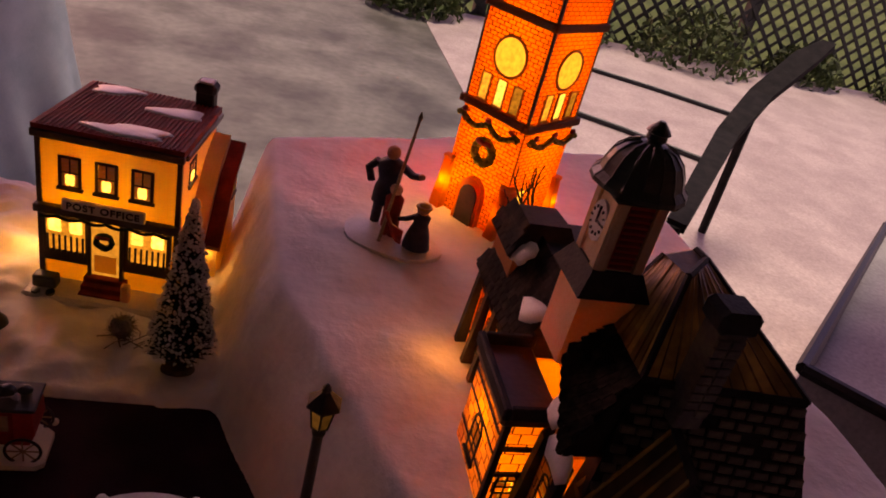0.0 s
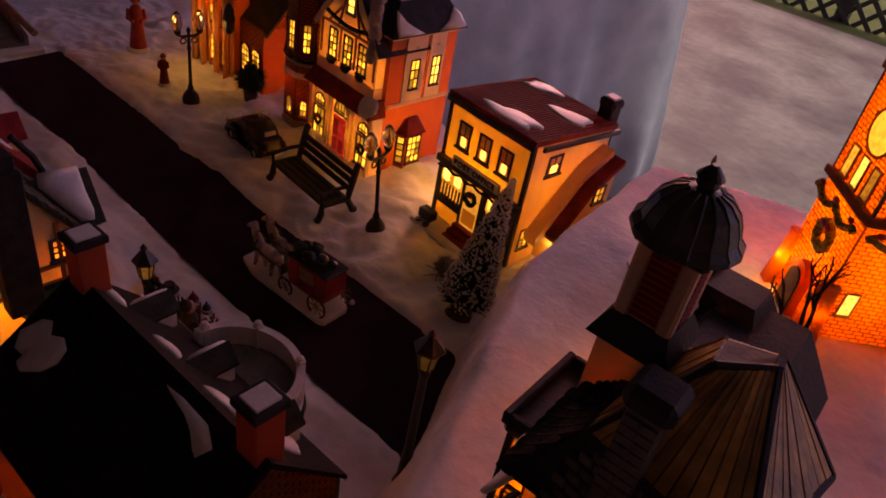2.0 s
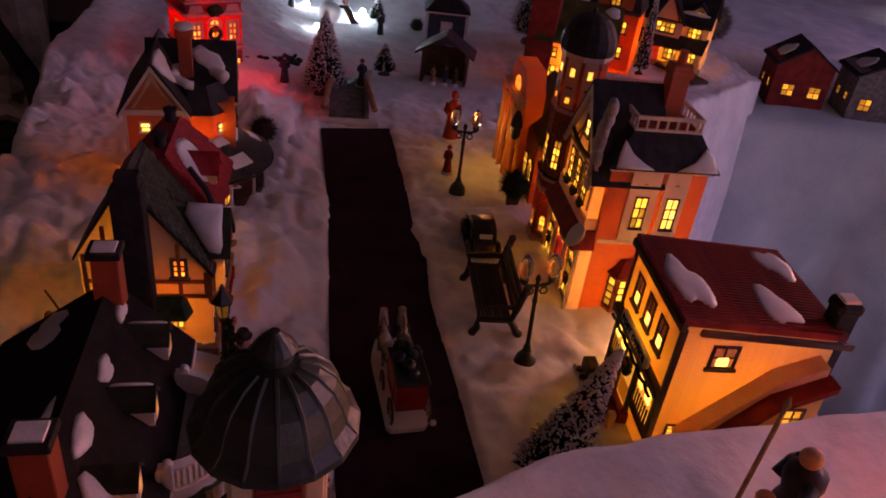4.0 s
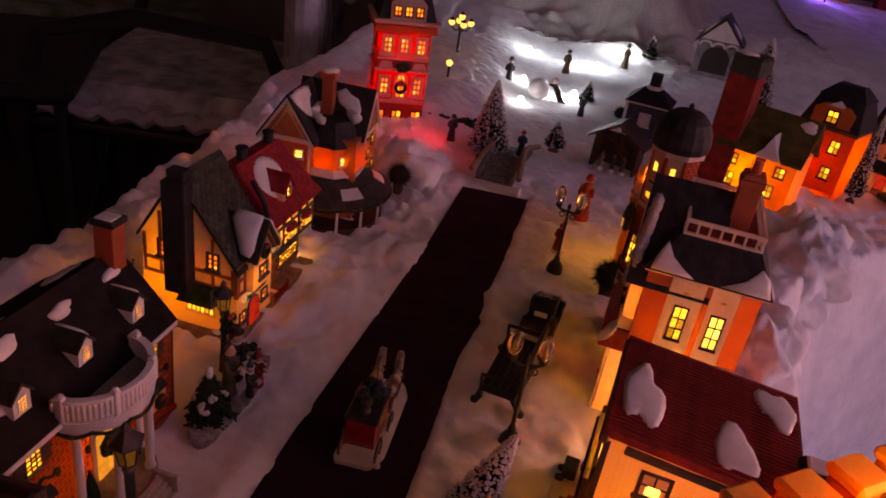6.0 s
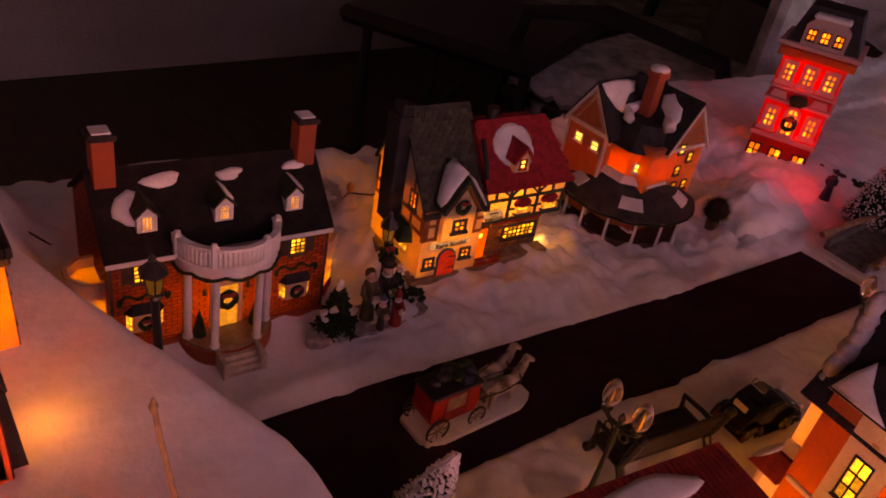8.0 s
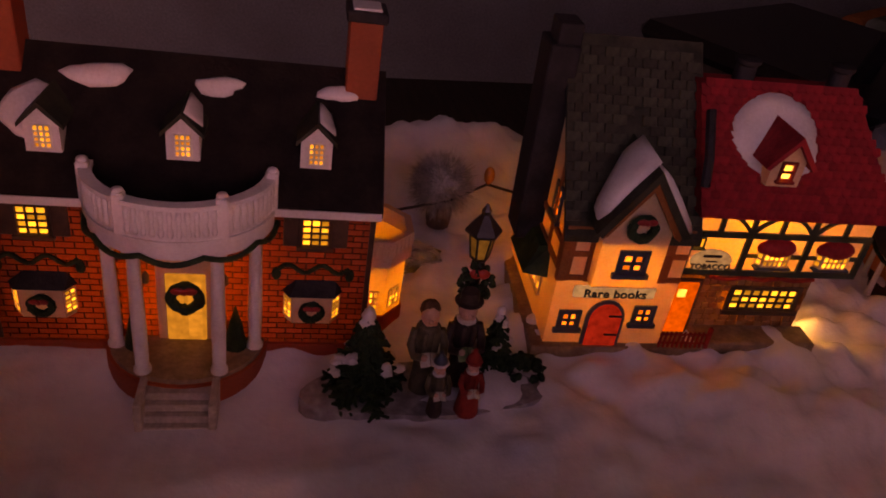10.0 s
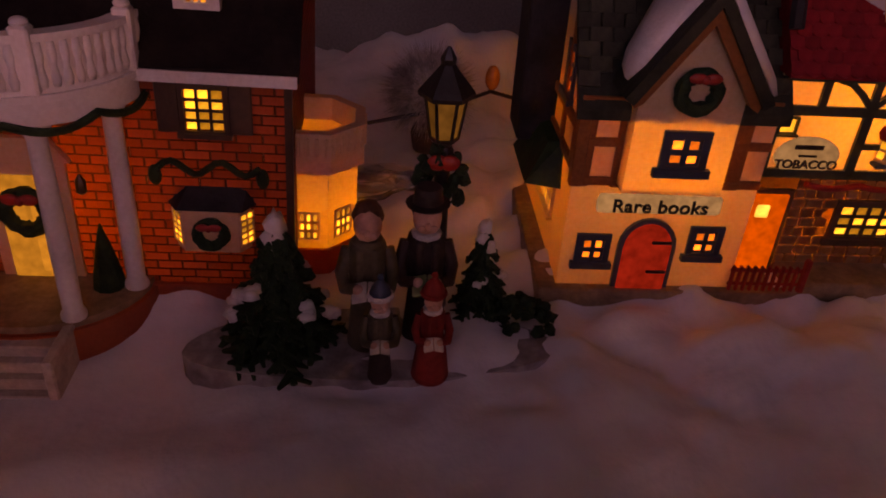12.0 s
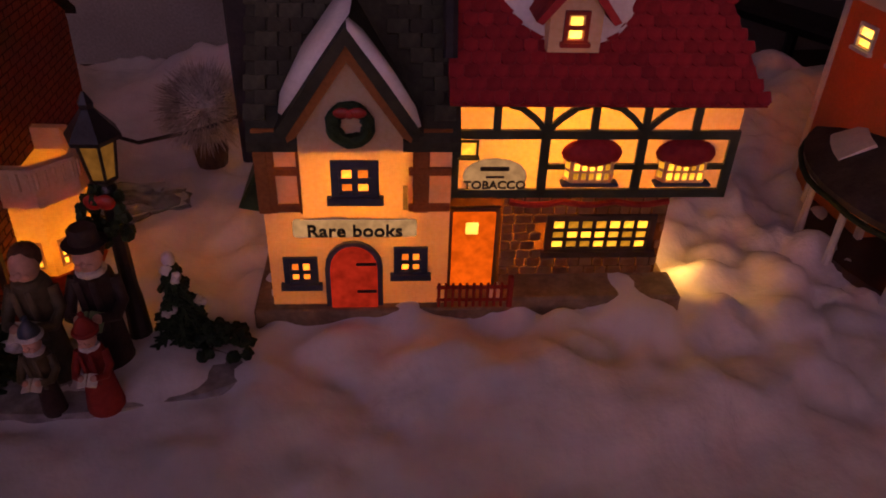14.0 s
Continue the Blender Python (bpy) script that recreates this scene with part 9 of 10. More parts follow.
def plain_house(name, x, y, z, rz, w, d, h, rh, wall, roof, glow, label, wins, snow=True, dormer=False):
    t = thing(name, x, y, z, rz, label, "model house", "far houses")
    part("wall", Solid().prism([(-w / 2, -0.02), (w / 2, -0.02), (w / 2, h), (0, h + rh), (-w / 2, h)], 0.0, d, "y"), wall, t, "", smooth=None)
    for sx in (-1, 1):
        part("roof", Solid().prism([(0, h + rh + 0.006), (sx * (w / 2 + 0.007), h - 0.006), (sx * (w / 2 + 0.006), h - 0.010), (0, h + rh + 0.001)], -0.006, d + 0.006, "y"), roof, t, "", smooth=None)
        if snow:
            part("roof_snow", Solid().patch(oval(d * 0.5, 0.55, d * 0.22, 0.30, 14, 0.2, 4), lambda u, v, hh, sx=sx: (sx * (w / 2 + 0.006) * v, u, h + rh + 0.006 - (rh + 0.012) * v + hh), 0.0025, 0.001), SNOWPAINT, t, "painted snow", smooth="all")
    for u, v, ww, hh, nx, nz in wins:
        window(t, FRONT, u, v, ww, hh, nx, nz, TRIM, glow, rim=0.0014, bar=0.0013)
    for k, ang in ((-1, -90), (1, 90)):
        M = wall_face(k * w / 2, 0, ang)
        for q in (0.28, 0.72):
            window(t, M, -k * -1 * d * q if k > 0 else -d * q, h * 0.35, 0.009, 0.014, 2, 2, TRIM, glow, rim=0.0014, bar=0.0013)
    return t


SALMON = porc("salmon_wall_glaze", (0.60, 0.27, 0.12), 0.40, 0.5, tint=(1.0, 0.32, 0.05))
BLUEH = surf("slate_blue_wall", (0.03, 0.04, 0.06), (0.05, 0.065, 0.09), 80, 0.5)
h1 = thing("gabled_house", -0.462, 0.262, 0.022, 62, "orange porcelain house with broad olive roof, brightly lit", "model house", "far houses")
part("wall", Solid().box(-0.056, 0.056, 0.0, 0.075, -0.02, 0.070), SALMON, h1, "orange brick wall", smooth=None)
part("roof", gable_roof(-0.058, 0.058, -0.002, 0.078, 0.070, 0.118, 0.040, 0.005, 0.004), MOSS, h1, "olive mossy roof", smooth=None)
for i in range(9):
    z = 0.074 + 0.0052 * i
    part("roof_course", Solid().tube([(-0.061, (z - 0.072) * 0.875 - 0.0045, z), (0.061, (z - 0.072) * 0.875 - 0.0045, z)], 0.0013, seg=5), MOSS, h1)
part("front_gable", Solid().prism([(-0.004, 0.066), (0.034, 0.066), (0.024, 0.079), (0.015, 0.101), (0.006, 0.079)], -0.008, 0.028, "y"), SNOWPAINT, h1, "snowy pointed front gable", smooth=None)
for u in (-0.032, 0.004, 0.036):
    window(h1, FRONT, u, 0.044, 0.0125, 0.0135, 2, 2, TRIM, GLOW, rim=0.0014, bar=0.0013)
for u in (-0.030, 0.028):
    window(h1, FRONT, u, 0.012, 0.0130, 0.0170, 2, 2, TRIM, GLOW, rim=0.0014, bar=0.0013)
part("roof_snow", Solid().patch(oval(0.046, 0.050, 0.012, 0.008, 14, 0.2, 5), on_slope(-0.002, 0.0775, 1.14), 0.002, 0.001), SNOWPAINT, h1, "painted snow", smooth="all")
part("chimney", Solid().slab(-0.054, -0.036, 0.030, 0.048, 0.10, 0.138, 0.001), SNOWPAINT, h1, "snow-covered chimney")
bulb(-0.495, 0.262, 0.055, 0.16)


def flat_house(name, x, y, z, rz, label):
    return thing(name, x, y, z, rz, label, "model house", "far houses")


# tall brick house: three storeys under a steep dark mansard with one dormer
h2 = flat_house("tall_house", -0.600, 0.385, 0.010, 55, "tall orange brick porcelain house with dark mansard roof, lit")
part("wall", Solid().box(-0.043, 0.043, 0.0, 0.078, -0.02, 0.098), BRICKORANGE, h2, "orange brick wall", smooth=None)
joined_caps("brickwork", brick_rows(0.086, 0.0, 0.097, 0.0086, 0.0036), 0.0036, BRICKORANGE, h2, pose(-0.043, 0, 0))
part("cornice", Solid().slab(-0.046, 0.046, -0.004, 0.081, 0.096, 0.101, 0.001), TRIM, h2)
part("mansard", Solid().hull([(-0.046, -0.003, 0.101), (0.046, -0.003, 0.101), (0.046, 0.081, 0.101), (-0.046, 0.081, 0.101)], [(-0.034, 0.014, 0.144), (0.034, 0.014, 0.144), (0.034, 0.066, 0.144), (-0.034, 0.066, 0.144)]), DKROOF, h2, "dark mansard roof", smooth=None)
part("roof_cap", Solid().hull([(-0.036, 0.012, 0.144), (0.036, 0.012, 0.144), (0.036, 0.068, 0.144), (-0.036, 0.068, 0.144)], [(-0.020, 0.030, 0.162), (0.020, 0.030, 0.162), (0.020, 0.052, 0.162), (-0.020, 0.052, 0.162)]), DKROOF, h2, "low dark roof top", smooth=None)
d2 = part("dormer", Solid().prism([(-0.030, 0.101), (0.030, 0.101), (0.030, 0.126), (0.018, 0.134), (-0.018, 0.134), (-0.030, 0.126)], -0.002, 0.030, "y"), BRICKORANGE, h2, "orange brick dormer", smooth=None)
part("dormer_snow", Solid().prism([(-0.012, 0.133), (0.012, 0.133), (0.0, 0.140)], -0.004, 0.026, "y"), SNOWPAINT, d2, "snow on the dormer", smooth=None)
window(h2, wall_face(0, -0.002, 0), 0.0, 0.108, 0.0150, 0.0175, 2, 2, DKROOF, GLOW, rim=0.0022, bar=0.0016)
for u in (-0.019, 0.019):
    window(h2, wall_face(0, -0.0007, 0), u, 0.064, 0.0135, 0.0190, 2, 2, DKROOF, GLOW, rim=0.0016, bar=0.0014)
    window(h2, wall_face(0, -0.0007, 0), u, 0.022, 0.0135, 0.0180, 2, 2, DKROOF, GLOW, rim=0.0016, bar=0.0014)
bulb(-0.625, 0.410, 0.060, 0.13)
# half-timbered house with a front gable, a dark porch roof and a red door
h3 = flat_house("timbered_house", -0.655, 0.535, 0.004, 50, "half-timbered porcelain house with dark roof and porch, brightly lit")
part("wall", Solid().box(-0.066, 0.066, 0.0, 0.075, -0.02, 0.082), CREAM, h3, "cream plaster wall", smooth=None)
part("roof", gable_roof(-0.066, 0.066, -0.004, 0.079, 0.082, 0.132, 0.038, 0.005, 0.005), DKROOF, h3, "dark slate roof", smooth=None)
part("roof_snow", Solid().patch(oval(0.036, 0.012, 0.022, 0.005, 14, 0.2, 3), on_slope(-0.004, 0.0880, 1.19), 0.002, 0.001), SNOWPAINT, h3, "painted snow", smooth="all")
part("front_gable", Solid().prism([(-0.038, 0.050), (0.018, 0.050), (0.018, 0.080), (-0.010, 0.122), (-0.038, 0.080)], -0.010, 0.030, "y"), CREAM, h3, "cream front gable", smooth=None)
for sx in (-1, 1):
    part("gable_roof", Solid().prism([(-0.010, 0.131), (-0.010 + sx * 0.036, 0.078), (-0.010 + sx * 0.032, 0.075), (-0.010, 0.122)], -0.015, 0.040, "y"), DKROOF, h3, "dark gable roof", smooth=None)
    part("timber", Solid().prism([(-0.010 + sx * 0.006, 0.112), (-0.010 + sx * 0.009, 0.112), (-0.010 + sx * 0.025, 0.081), (-0.010 + sx * 0.021, 0.081)], -0.0115, -0.009, "y"), TRIM, h3, smooth=None)
part("timber", Solid().slab(-0.039, 0.019, -0.0118, -0.009, 0.0785, 0.0820, 0.0004), TRIM, h3)
window(h3, wall_face(0, -0.010, 0), -0.010, 0.059, 0.0330, 0.0165, 4, 2, TRIM, GLOW, rim=0.0016, bar=0.0016)
window(h3, FRONT, 0.042, 0.056, 0.0220, 0.0165, 3, 2, TRIM, GLOW, rim=0.0016, bar=0.0016)
d3 = part("dormer", Solid().prism([(0.032, 0.090), (0.052, 0.090), (0.052, 0.104), (0.042, 0.112), (0.032, 0.104)], 0.004, 0.034, "y"), CREAM, h3, "small cream dormer", smooth=None)
for sx in (-1, 1):
    part("dormer_roof", Solid().prism([(0.042, 0.117), (0.042 + sx * 0.0135, 0.105), (0.042 + sx * 0.0115, 0.103), (0.042, 0.112)], 0.001, 0.036, "y"), DKROOF, d3, smooth=None)
window(h3, wall_face(0, 0.004, 0), 0.042, 0.093, 0.0090, 0.0090, 2, 1, TRIM, GLOW, rim=0.0010, bar=0.0012)
part("porch_roof", Solid().prism([(0.004, 0.052), (-0.034, 0.036), (-0.034, 0.040), (0.004, 0.058)], -0.062, 0.070, "x"), DKROOF, h3, "dark porch roof", smooth=None)
for u in (-0.058, -0.024, 0.018, 0.064):
    part("porch_post", Solid().slab(u - 0.0022, u + 0.0022, -0.031, -0.027, -0.02, 0.0385, 0.0005), CREAM, h3, "cream porch post")
part("porch_floor", Solid().slab(-0.064, 0.070, -0.034, 0.0, -0.02, 0.003, 0.001), TANRES, h3)
part("door", Solid().slab(-0.032, -0.012, -0.0025, 0.0, 0.003, 0.036, 0.0006), REDLIT, h3, "red door, glowing as if light came through", smooth=None)
for u in (0.008, 0.044):
    window(h3, FRONT, u, 0.010, 0.0210, 0.0200, 3, 2, TRIM, GLOW, rim=0.0014, bar=0.0016)
part("chimney", Solid().slab(-0.050, -0.034, 0.036, 0.052, 0.10, 0.158, 0.001).slab(-0.052, -0.032, 0.034, 0.054, 0.152, 0.158, 0.001), TANRES, h3, "tan chimney")
bulb(-0.678, 0.560, 0.050, 0.12)
bottle_brush("bottle_brush_tree", -0.592, 0.455, 0.0, 0.150, 0.014, 11, "slim dark bottle-brush tree between two far houses", frost=0.12)
single("garden_path", Solid().slab(-0.055, 0.055, -0.019, 0.019, 0.0, 0.006, 0.002), BROWNRES, "dark brown strip laid as a garden path", "path", pose(-0.585, 0.535, 0.006, 0, 0, 10))
# slate-blue house with pale corner boards
h4 = flat_house("blue_house", -0.715, 0.125, 0.004, 78, "dark slate-blue porcelain house with white trim, unlit")
part("wall", Solid().box(-0.036, 0.036, 0.0, 0.060, -0.02, 0.058), BLUEH, h4, "slate-blue wall", smooth=None)
part("roof", Solid().hull([(-0.041, -0.005, 0.057), (0.041, -0.005, 0.057), (0.041, 0.065, 0.057), (-0.041, 0.065, 0.057)], [(-0.016, 0.024, 0.080), (0.016, 0.024, 0.080), (0.016, 0.036, 0.080), (-0.016, 0.036, 0.080)]), DKROOF, h4, "dark hipped roof", smooth=None)
part("eaves", Solid().slab(-0.039, 0.039, -0.003, 0.063, 0.0535, 0.0570, 0.0006), WHITE, h4, "white eaves board")
for sx in (-1, 1):
    part("corner_board", Solid().box(sx * 0.0355 - 0.0025, sx * 0.0355 + 0.0025, -0.0015, 0.0025, -0.02, 0.0535), WHITE, h4, "white corner board", smooth=None)
window(h4, FRONT, 0.0, 0.018, 0.0160, 0.0200, 2, 2, WHITE, SNOWPAINT, rim=0.0022, bar=0.0014)
part("chimney", Solid().slab(-0.009, 0.009, 0.022, 0.038, 0.070, 0.106, 0.001), DKROOF, h4, "dark chimney")
part("snow_ring", Solid().ring((0.0, 0.030, 0.081), 0.0115, 0.0035, 16, 7, 0.12, axis="z"), SNOWPAINT, h4, "snow round the chimney foot", smooth="all")
# lit houses at the far end under violet light
for x, y, w, mat, gl in ((-2.78, 0.62, 0.17, DKROOF, GLOW), (-2.80, 0.92, 0.19, SALMON, GLOWHOT), (-2.86, 1.24, 0.17, REDROOF, GLOW), (-2.86, 1.52, 0.16, BLUEH, GLOWHOT)):
    plain_house("distant_house", x, y, far_snow_height(x, max(0.70, y)), 82, w, 0.10, 0.13, 0.07, mat, DKROOF, gl, "porcelain house with lit windows at the far table end", [(-0.04, 0.030, 0.026, 0.036, 2, 2), (0.04, 0.030, 0.026, 0.036, 2, 2), (0.0, 0.085, 0.026, 0.030, 2, 2)])
rg = thing("red_tower_house", -0.500, 0.222, 0.010, 60, "tall dark red porcelain tower with a green top", "model house", "far houses")
part("wall", Solid().slab(-0.021, 0.021, -0.018, 0.018, -0.01, 0.178, 0.001), REDROOF, rg, "dark red wall", smooth=None)
part("roof", Solid().slab(-0.024, 0.024, -0.021, 0.021, 0.176, 0.205, 0.004), GREENTRIM, rg, "dark green top")
part("snow_cap", Solid().ball((-0.006, -0.006, 0.205), 0.013, 1.2, 1, 0.35, 12, 7, 0.1), SNOWPAINT, rg, "snow on the top", smooth="all")
gh = plain_house("grey_chapel", -1.130, 0.285, 0.055, 78, 0.090, 0.090, 0.060, 0.045, surf("grey_wood_glaze", (0.16, 0.16, 0.17), (0.26, 0.26, 0.27), 60, 0.6), DKROOF, LAMPGLASS, "grey porcelain chapel with arched front, unlit", [])
part("arch", Solid().prism([(0.030 * math.cos(math.pi * i / 12), 0.018 + 0.030 * math.sin(math.pi * i / 12)) for i in range(13)] + [(-0.030, -0.01), (0.030, -0.01)], -0.0015, 0.0, "y"), IRON, gh, "dark arch", smooth=None)
for k in (-1, 0, 1):
    part("scalloped_trim", Solid().tube([(0.028 * k + 0.013 * math.cos(math.pi * i / 10), -0.003, 0.046 + 0.010 * math.sin(math.pi * i / 10)) for i in range(11)], 0.0026, seg=6), WHITE, gh, "white scalloped trim")
part("gable_board", Solid().prism([(-0.044, 0.061), (0.044, 0.061), (0.0, 0.103)], -0.004, -0.001, "y"), WHITE, gh, "white gable board", smooth=None)

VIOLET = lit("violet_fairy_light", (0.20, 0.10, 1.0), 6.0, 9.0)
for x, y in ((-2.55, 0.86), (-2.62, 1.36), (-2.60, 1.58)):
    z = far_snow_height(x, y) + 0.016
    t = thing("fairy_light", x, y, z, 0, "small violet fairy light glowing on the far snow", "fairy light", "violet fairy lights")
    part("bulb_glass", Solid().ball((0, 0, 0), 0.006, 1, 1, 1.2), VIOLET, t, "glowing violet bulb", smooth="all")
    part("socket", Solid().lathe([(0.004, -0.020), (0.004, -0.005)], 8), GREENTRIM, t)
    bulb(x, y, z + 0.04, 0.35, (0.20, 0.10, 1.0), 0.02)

# five-globe lamp and the small lamp on the far side
fl = thing("globe_lamp", -0.9300, -0.2540, 0.016, 0, "black iron lamp with five glowing yellow globes", "street lamp")
part("post", Solid().lathe([(0.010, 0.0), (0.006, 0.010), (0.0035, 0.016), (0.003, 0.070), (0.0045, 0.073)], 10), IRON, fl)
GLOBEY = lit("yellow_globe", (1.0, 0.50, 0.11), 1.3, 2.0)
for i in range(5):
    a = 2 * math.pi * i / 5 + 0.4
    x, y, zz = (0.0, 0.0, 0.092) if i == 4 else (0.020 * math.cos(math.pi / 2 * i + 0.4), 0.020 * math.sin(math.pi / 2 * i + 0.4), 0.080)
    part("arm", Solid().tube([(0, 0, 0.066), (x * 0.6, y * 0.6, 0.064), (x, y, zz - 0.007)], 0.0016), IRON, fl)
    part("globe", Solid().ball((x, y, zz), 0.0066), GLOBEY, fl, "glowing yellow globe", smooth="all")
    part("cap", Solid().lathe([(0.0056, 0.0042), (0.0040, 0.0068), (0.0008, 0.0105)], 10, (x, y, zz)), IRON, fl)
gl2 = thing("garden_lamp", -0.7350, -0.2360, 0.030, 0, "small post lamp with one yellow globe", "street lamp")
part("post", Solid().lathe([(0.006, 0.0), (0.0025, 0.006), (0.002, 0.026)], 8), IRON, gl2)
part("globe", Solid().ball((0, 0, 0.032), 0.0058), GLOBEY, gl2, "glowing yellow globe", smooth="all")

# white fairy lights in the far snow
LED = lit("white_fairy_light", (0.66, 0.87, 1.0), 16.0, 26.0)
for i, (x, y) in enumerate(((-1.168, -0.121), (-1.160, 0.040), (-1.135, -0.008), (-0.911, -0.108), (-0.848, -0.024), (-0.772, -0.098), (-1.290, 0.103), (-0.880, -0.002))):
    z = snow_height(x, y) + 0.006
    t = thing("fairy_light", x, y, z, 0, "small white fairy light glowing in the snow", "fairy light", "white fairy lights")
    part("bulb_glass", Solid().ball((0, 0, 0), 0.0065, 1, 1, 1.2), LED, t, "glowing white bulb", smooth="all")
    part("socket", Solid().lathe([(0.003, -0.010), (0.003, -0.005)], 8), GREENTRIM, t)
    bulb(x, y, z + 0.024, (0.09, 0.10, 0.09, 0.03, 0.05, 0.012, 0.14, 0.03)[i], (0.48, 0.78, 1.0), 0.01)

# crumpled cloth hill behind the skating ground
def hill(x, y):
    k = ramp(-1.30, -1.70, x) * ramp(0.42, 0.12, y)
    return 0.03 * ramp(0.42, 0.2, y) - 0.02 + 0.34 * k * (0.75 + 0.5 * fluff(x, y, 4, 3.0)) + 0.05 * abs(fluff(x, y, 9, 5.0)) + 0.03 * abs(fluff(x, y, 22, 1.0))
sheet("backdrop_hill", -2.1, -1.28, 90, -0.75, 0.75, 120, hill, surf("beige_crumpled_cloth", (0.38, 0.35, 0.32), (0.55, 0.52, 0.50), 5, 0.9, 0.3, 200), "crumpled pale cloth heaped as a hill", "cloth hill")
# snow drift beside the red house and by the porch
def drift(name, x, y, z, a, b, c, seed, label):
    s = Solid()
    rnd = random.Random(seed)
    n, m = 56, 28
    s.ball((0, 0, 0), 1.0, a, b, c, n, m)
    for v in s.bm.verts:
        k = 1 + 0.42 * noise.noise(v.co * 26 + Vector((seed, 0, 0))) + 0.22 * noise.noise(v.co * 62) + 0.09 * noise.noise(v.co * 140)
        v.co *= k
    return single(name, s, SNOW, label, "cotton snow", pose(x, y, z), smooth="all")
drift("snow_drift", -0.350, -0.215, -0.004, 0.075, 0.050, 0.046, 1, "heap of fluffy white cotton beside the corner house")
drift("snow_drift", 0.425, -0.420, 0.010, 0.055, 0.060, 0.055, 2, "heap of fluffy white cotton behind the brick house")
drift("snow_drift", -0.10, 0.22, -0.02, 0.10, 0.055, 0.065, 6, "big heap of cotton behind the turret house")
drift("snow_drift", -0.36, 0.33, -0.02, 0.10, 0.060, 0.065, 7, "big heap of cotton before the far houses")

# black wire with amber bulbs behind the houses
wr = thing("light_string", 0, 0, 0, 0, "black wire with small amber bulbs lying on the snow", "light string")
wp = [(0.262, -0.395, 0.035), (0.215, -0.372, 0.040), (0.175, -0.352, 0.036), (0.145, -0.352, 0.042), (0.1195, -0.365, 0.046), (0.095, -0.362, 0.040), (0.06, -0.38, 0.035)]
part("wire", Solid().tube(wp, 0.0009, seg=6), IRON, wr)
for x, y, z in ((0.1195, -0.363, 0.053), (0.225, -0.375, 0.046)):
    part("amber_bulb", Solid().ball((x, y, z), 0.0042, 0.8, 0.8, 1.35), surf("amber_glass", (0.40, 0.16, 0.03), (0.5, 0.22, 0.05), 60, 0.2), wr, "unlit amber bulb", smooth="all")
wr2 = thing("light_string", 0, 0, 0, 0, "black wire crossing the cotton behind the brick house", "light string")
part("wire", Solid().tube([(0.372, -0.38, 0.040), (0.40, -0.40, 0.062), (0.44, -0.41, 0.064), (0.50, -0.43, 0.05)], 0.0009, seg=6), IRON, wr2)
cr = Solid()
for i in range(5):
    cr.ball((0.172 + 0.008 * math.sin(i * 2.1), -0.335 + 0.004 * i, 0.020 + 0.002 * (i % 2)), 0.010, 1.4, 0.7, 0.35, 9, 6, 0.3)
single("clear_wrap", cr, GLASS, "crumpled clear plastic wrap on the snow", "plastic wrap", smooth=20)

# ---------------------------------------------------------------- beyond the table
# low second table under a white sheet, with more lit houses
T2Z = -0.06
EA, EB = Vector((-0.57, 0.68, T2Z)), Vector((-0.22, 1.68, T2Z))
ED = (EB - EA).normalized()
EN = Vector((ED.y, -ED.x, 0))
single("side_table", Solid().hull([tuple(p + Vector((0, 0, -0.035))) for p in (EA + ED * 0.1 - EN * 0.05, EB - ED * 0.05 - EN * 0.05, EB - EN * 1.2, EA - EN * 1.2 + ED * 0.1)], [tuple(p + Vector((0, 0, -0.012))) for p in (EA + ED * 0.1 - EN * 0.05, EB - ED * 0.05 - EN * 0.05, EB - EN * 1.2, EA - EN * 1.2 + ED * 0.1)]), WALLM, "low table hidden under a white sheet", "table", smooth=None)
NS, NK = 240, 26


def drape(s, k):
    """A point of the hanging sheet: s along the edge in metres, k from the top (0) to the floor (1); past the end it turns the corner."""
    L = (EB - EA).length
    if s <= L:
        base, out = EA + ED * s, EN
    else:
        base, out = EB - EN * (s - L), ED
    fold = math.sin(s * 21 + 2.5 * fluff(s, 0, 2.6, 1.0)) + 0.5 * math.sin(s * 47 + 3 * fluff(s, k, 2, 4.0))
    wave = 0.024 * min(1.0, k * 1.3) * fold + 0.030 * fluff(s, k * 0.6, 4, 2.0)
    return tuple(base + out * (0.02 * math.sin(min(k * 8, 1.57)) + 0.06 * k + wave) + Vector((0, 0, -0.66 * k + 0.008 * fluff(s, k, 9, 5.0) * (1 - k))))


vs = [drape(s, k) for k in np.linspace(0, 1, NK) for s in np.linspace(0, 2.0, NS)]
vs += [tuple(EA + ED * min(s, (EB - EA).length) - EN * 1.2 + Vector((0, 0, 0.004))) for s in np.linspace(0, 2.0, NS)]
fs = [(b * NS + a, b * NS + a + 1, (b + 1) * NS + a + 1, (b + 1) * NS + a) for b in range(NK - 1) for a in range(NS - 1)]
fs += [(NK * NS + a, NK * NS + a + 1, a + 1, a) for a in range(NS - 1)]
me = bpy.data.meshes.new("table_sheet")
me.from_pydata([tuple(map(float, v)) for v in vs], [], fs)
me.materials.append(SHEETM)
me.polygons.foreach_set("use_smooth", [True] * len(me.polygons))
tagged(new("table_sheet", me), "white bed sheet, coloured with blue daylight, hanging in folds over a low table", "sheet")


def edge_house(name, s, back, rz, w, d, h, rh, wall, roof, glow, label, wins):
    p = EA + ED * s * 0.72 - EN * back
    return plain_house(name, p.x, p.y, T2Z, rz, w * 0.72, d * 0.72, h * 0.72, rh * 0.72, wall, roof, glow, label, [(*(v * 0.72 for v in q[:4]), *q[4:]) for q in wins])


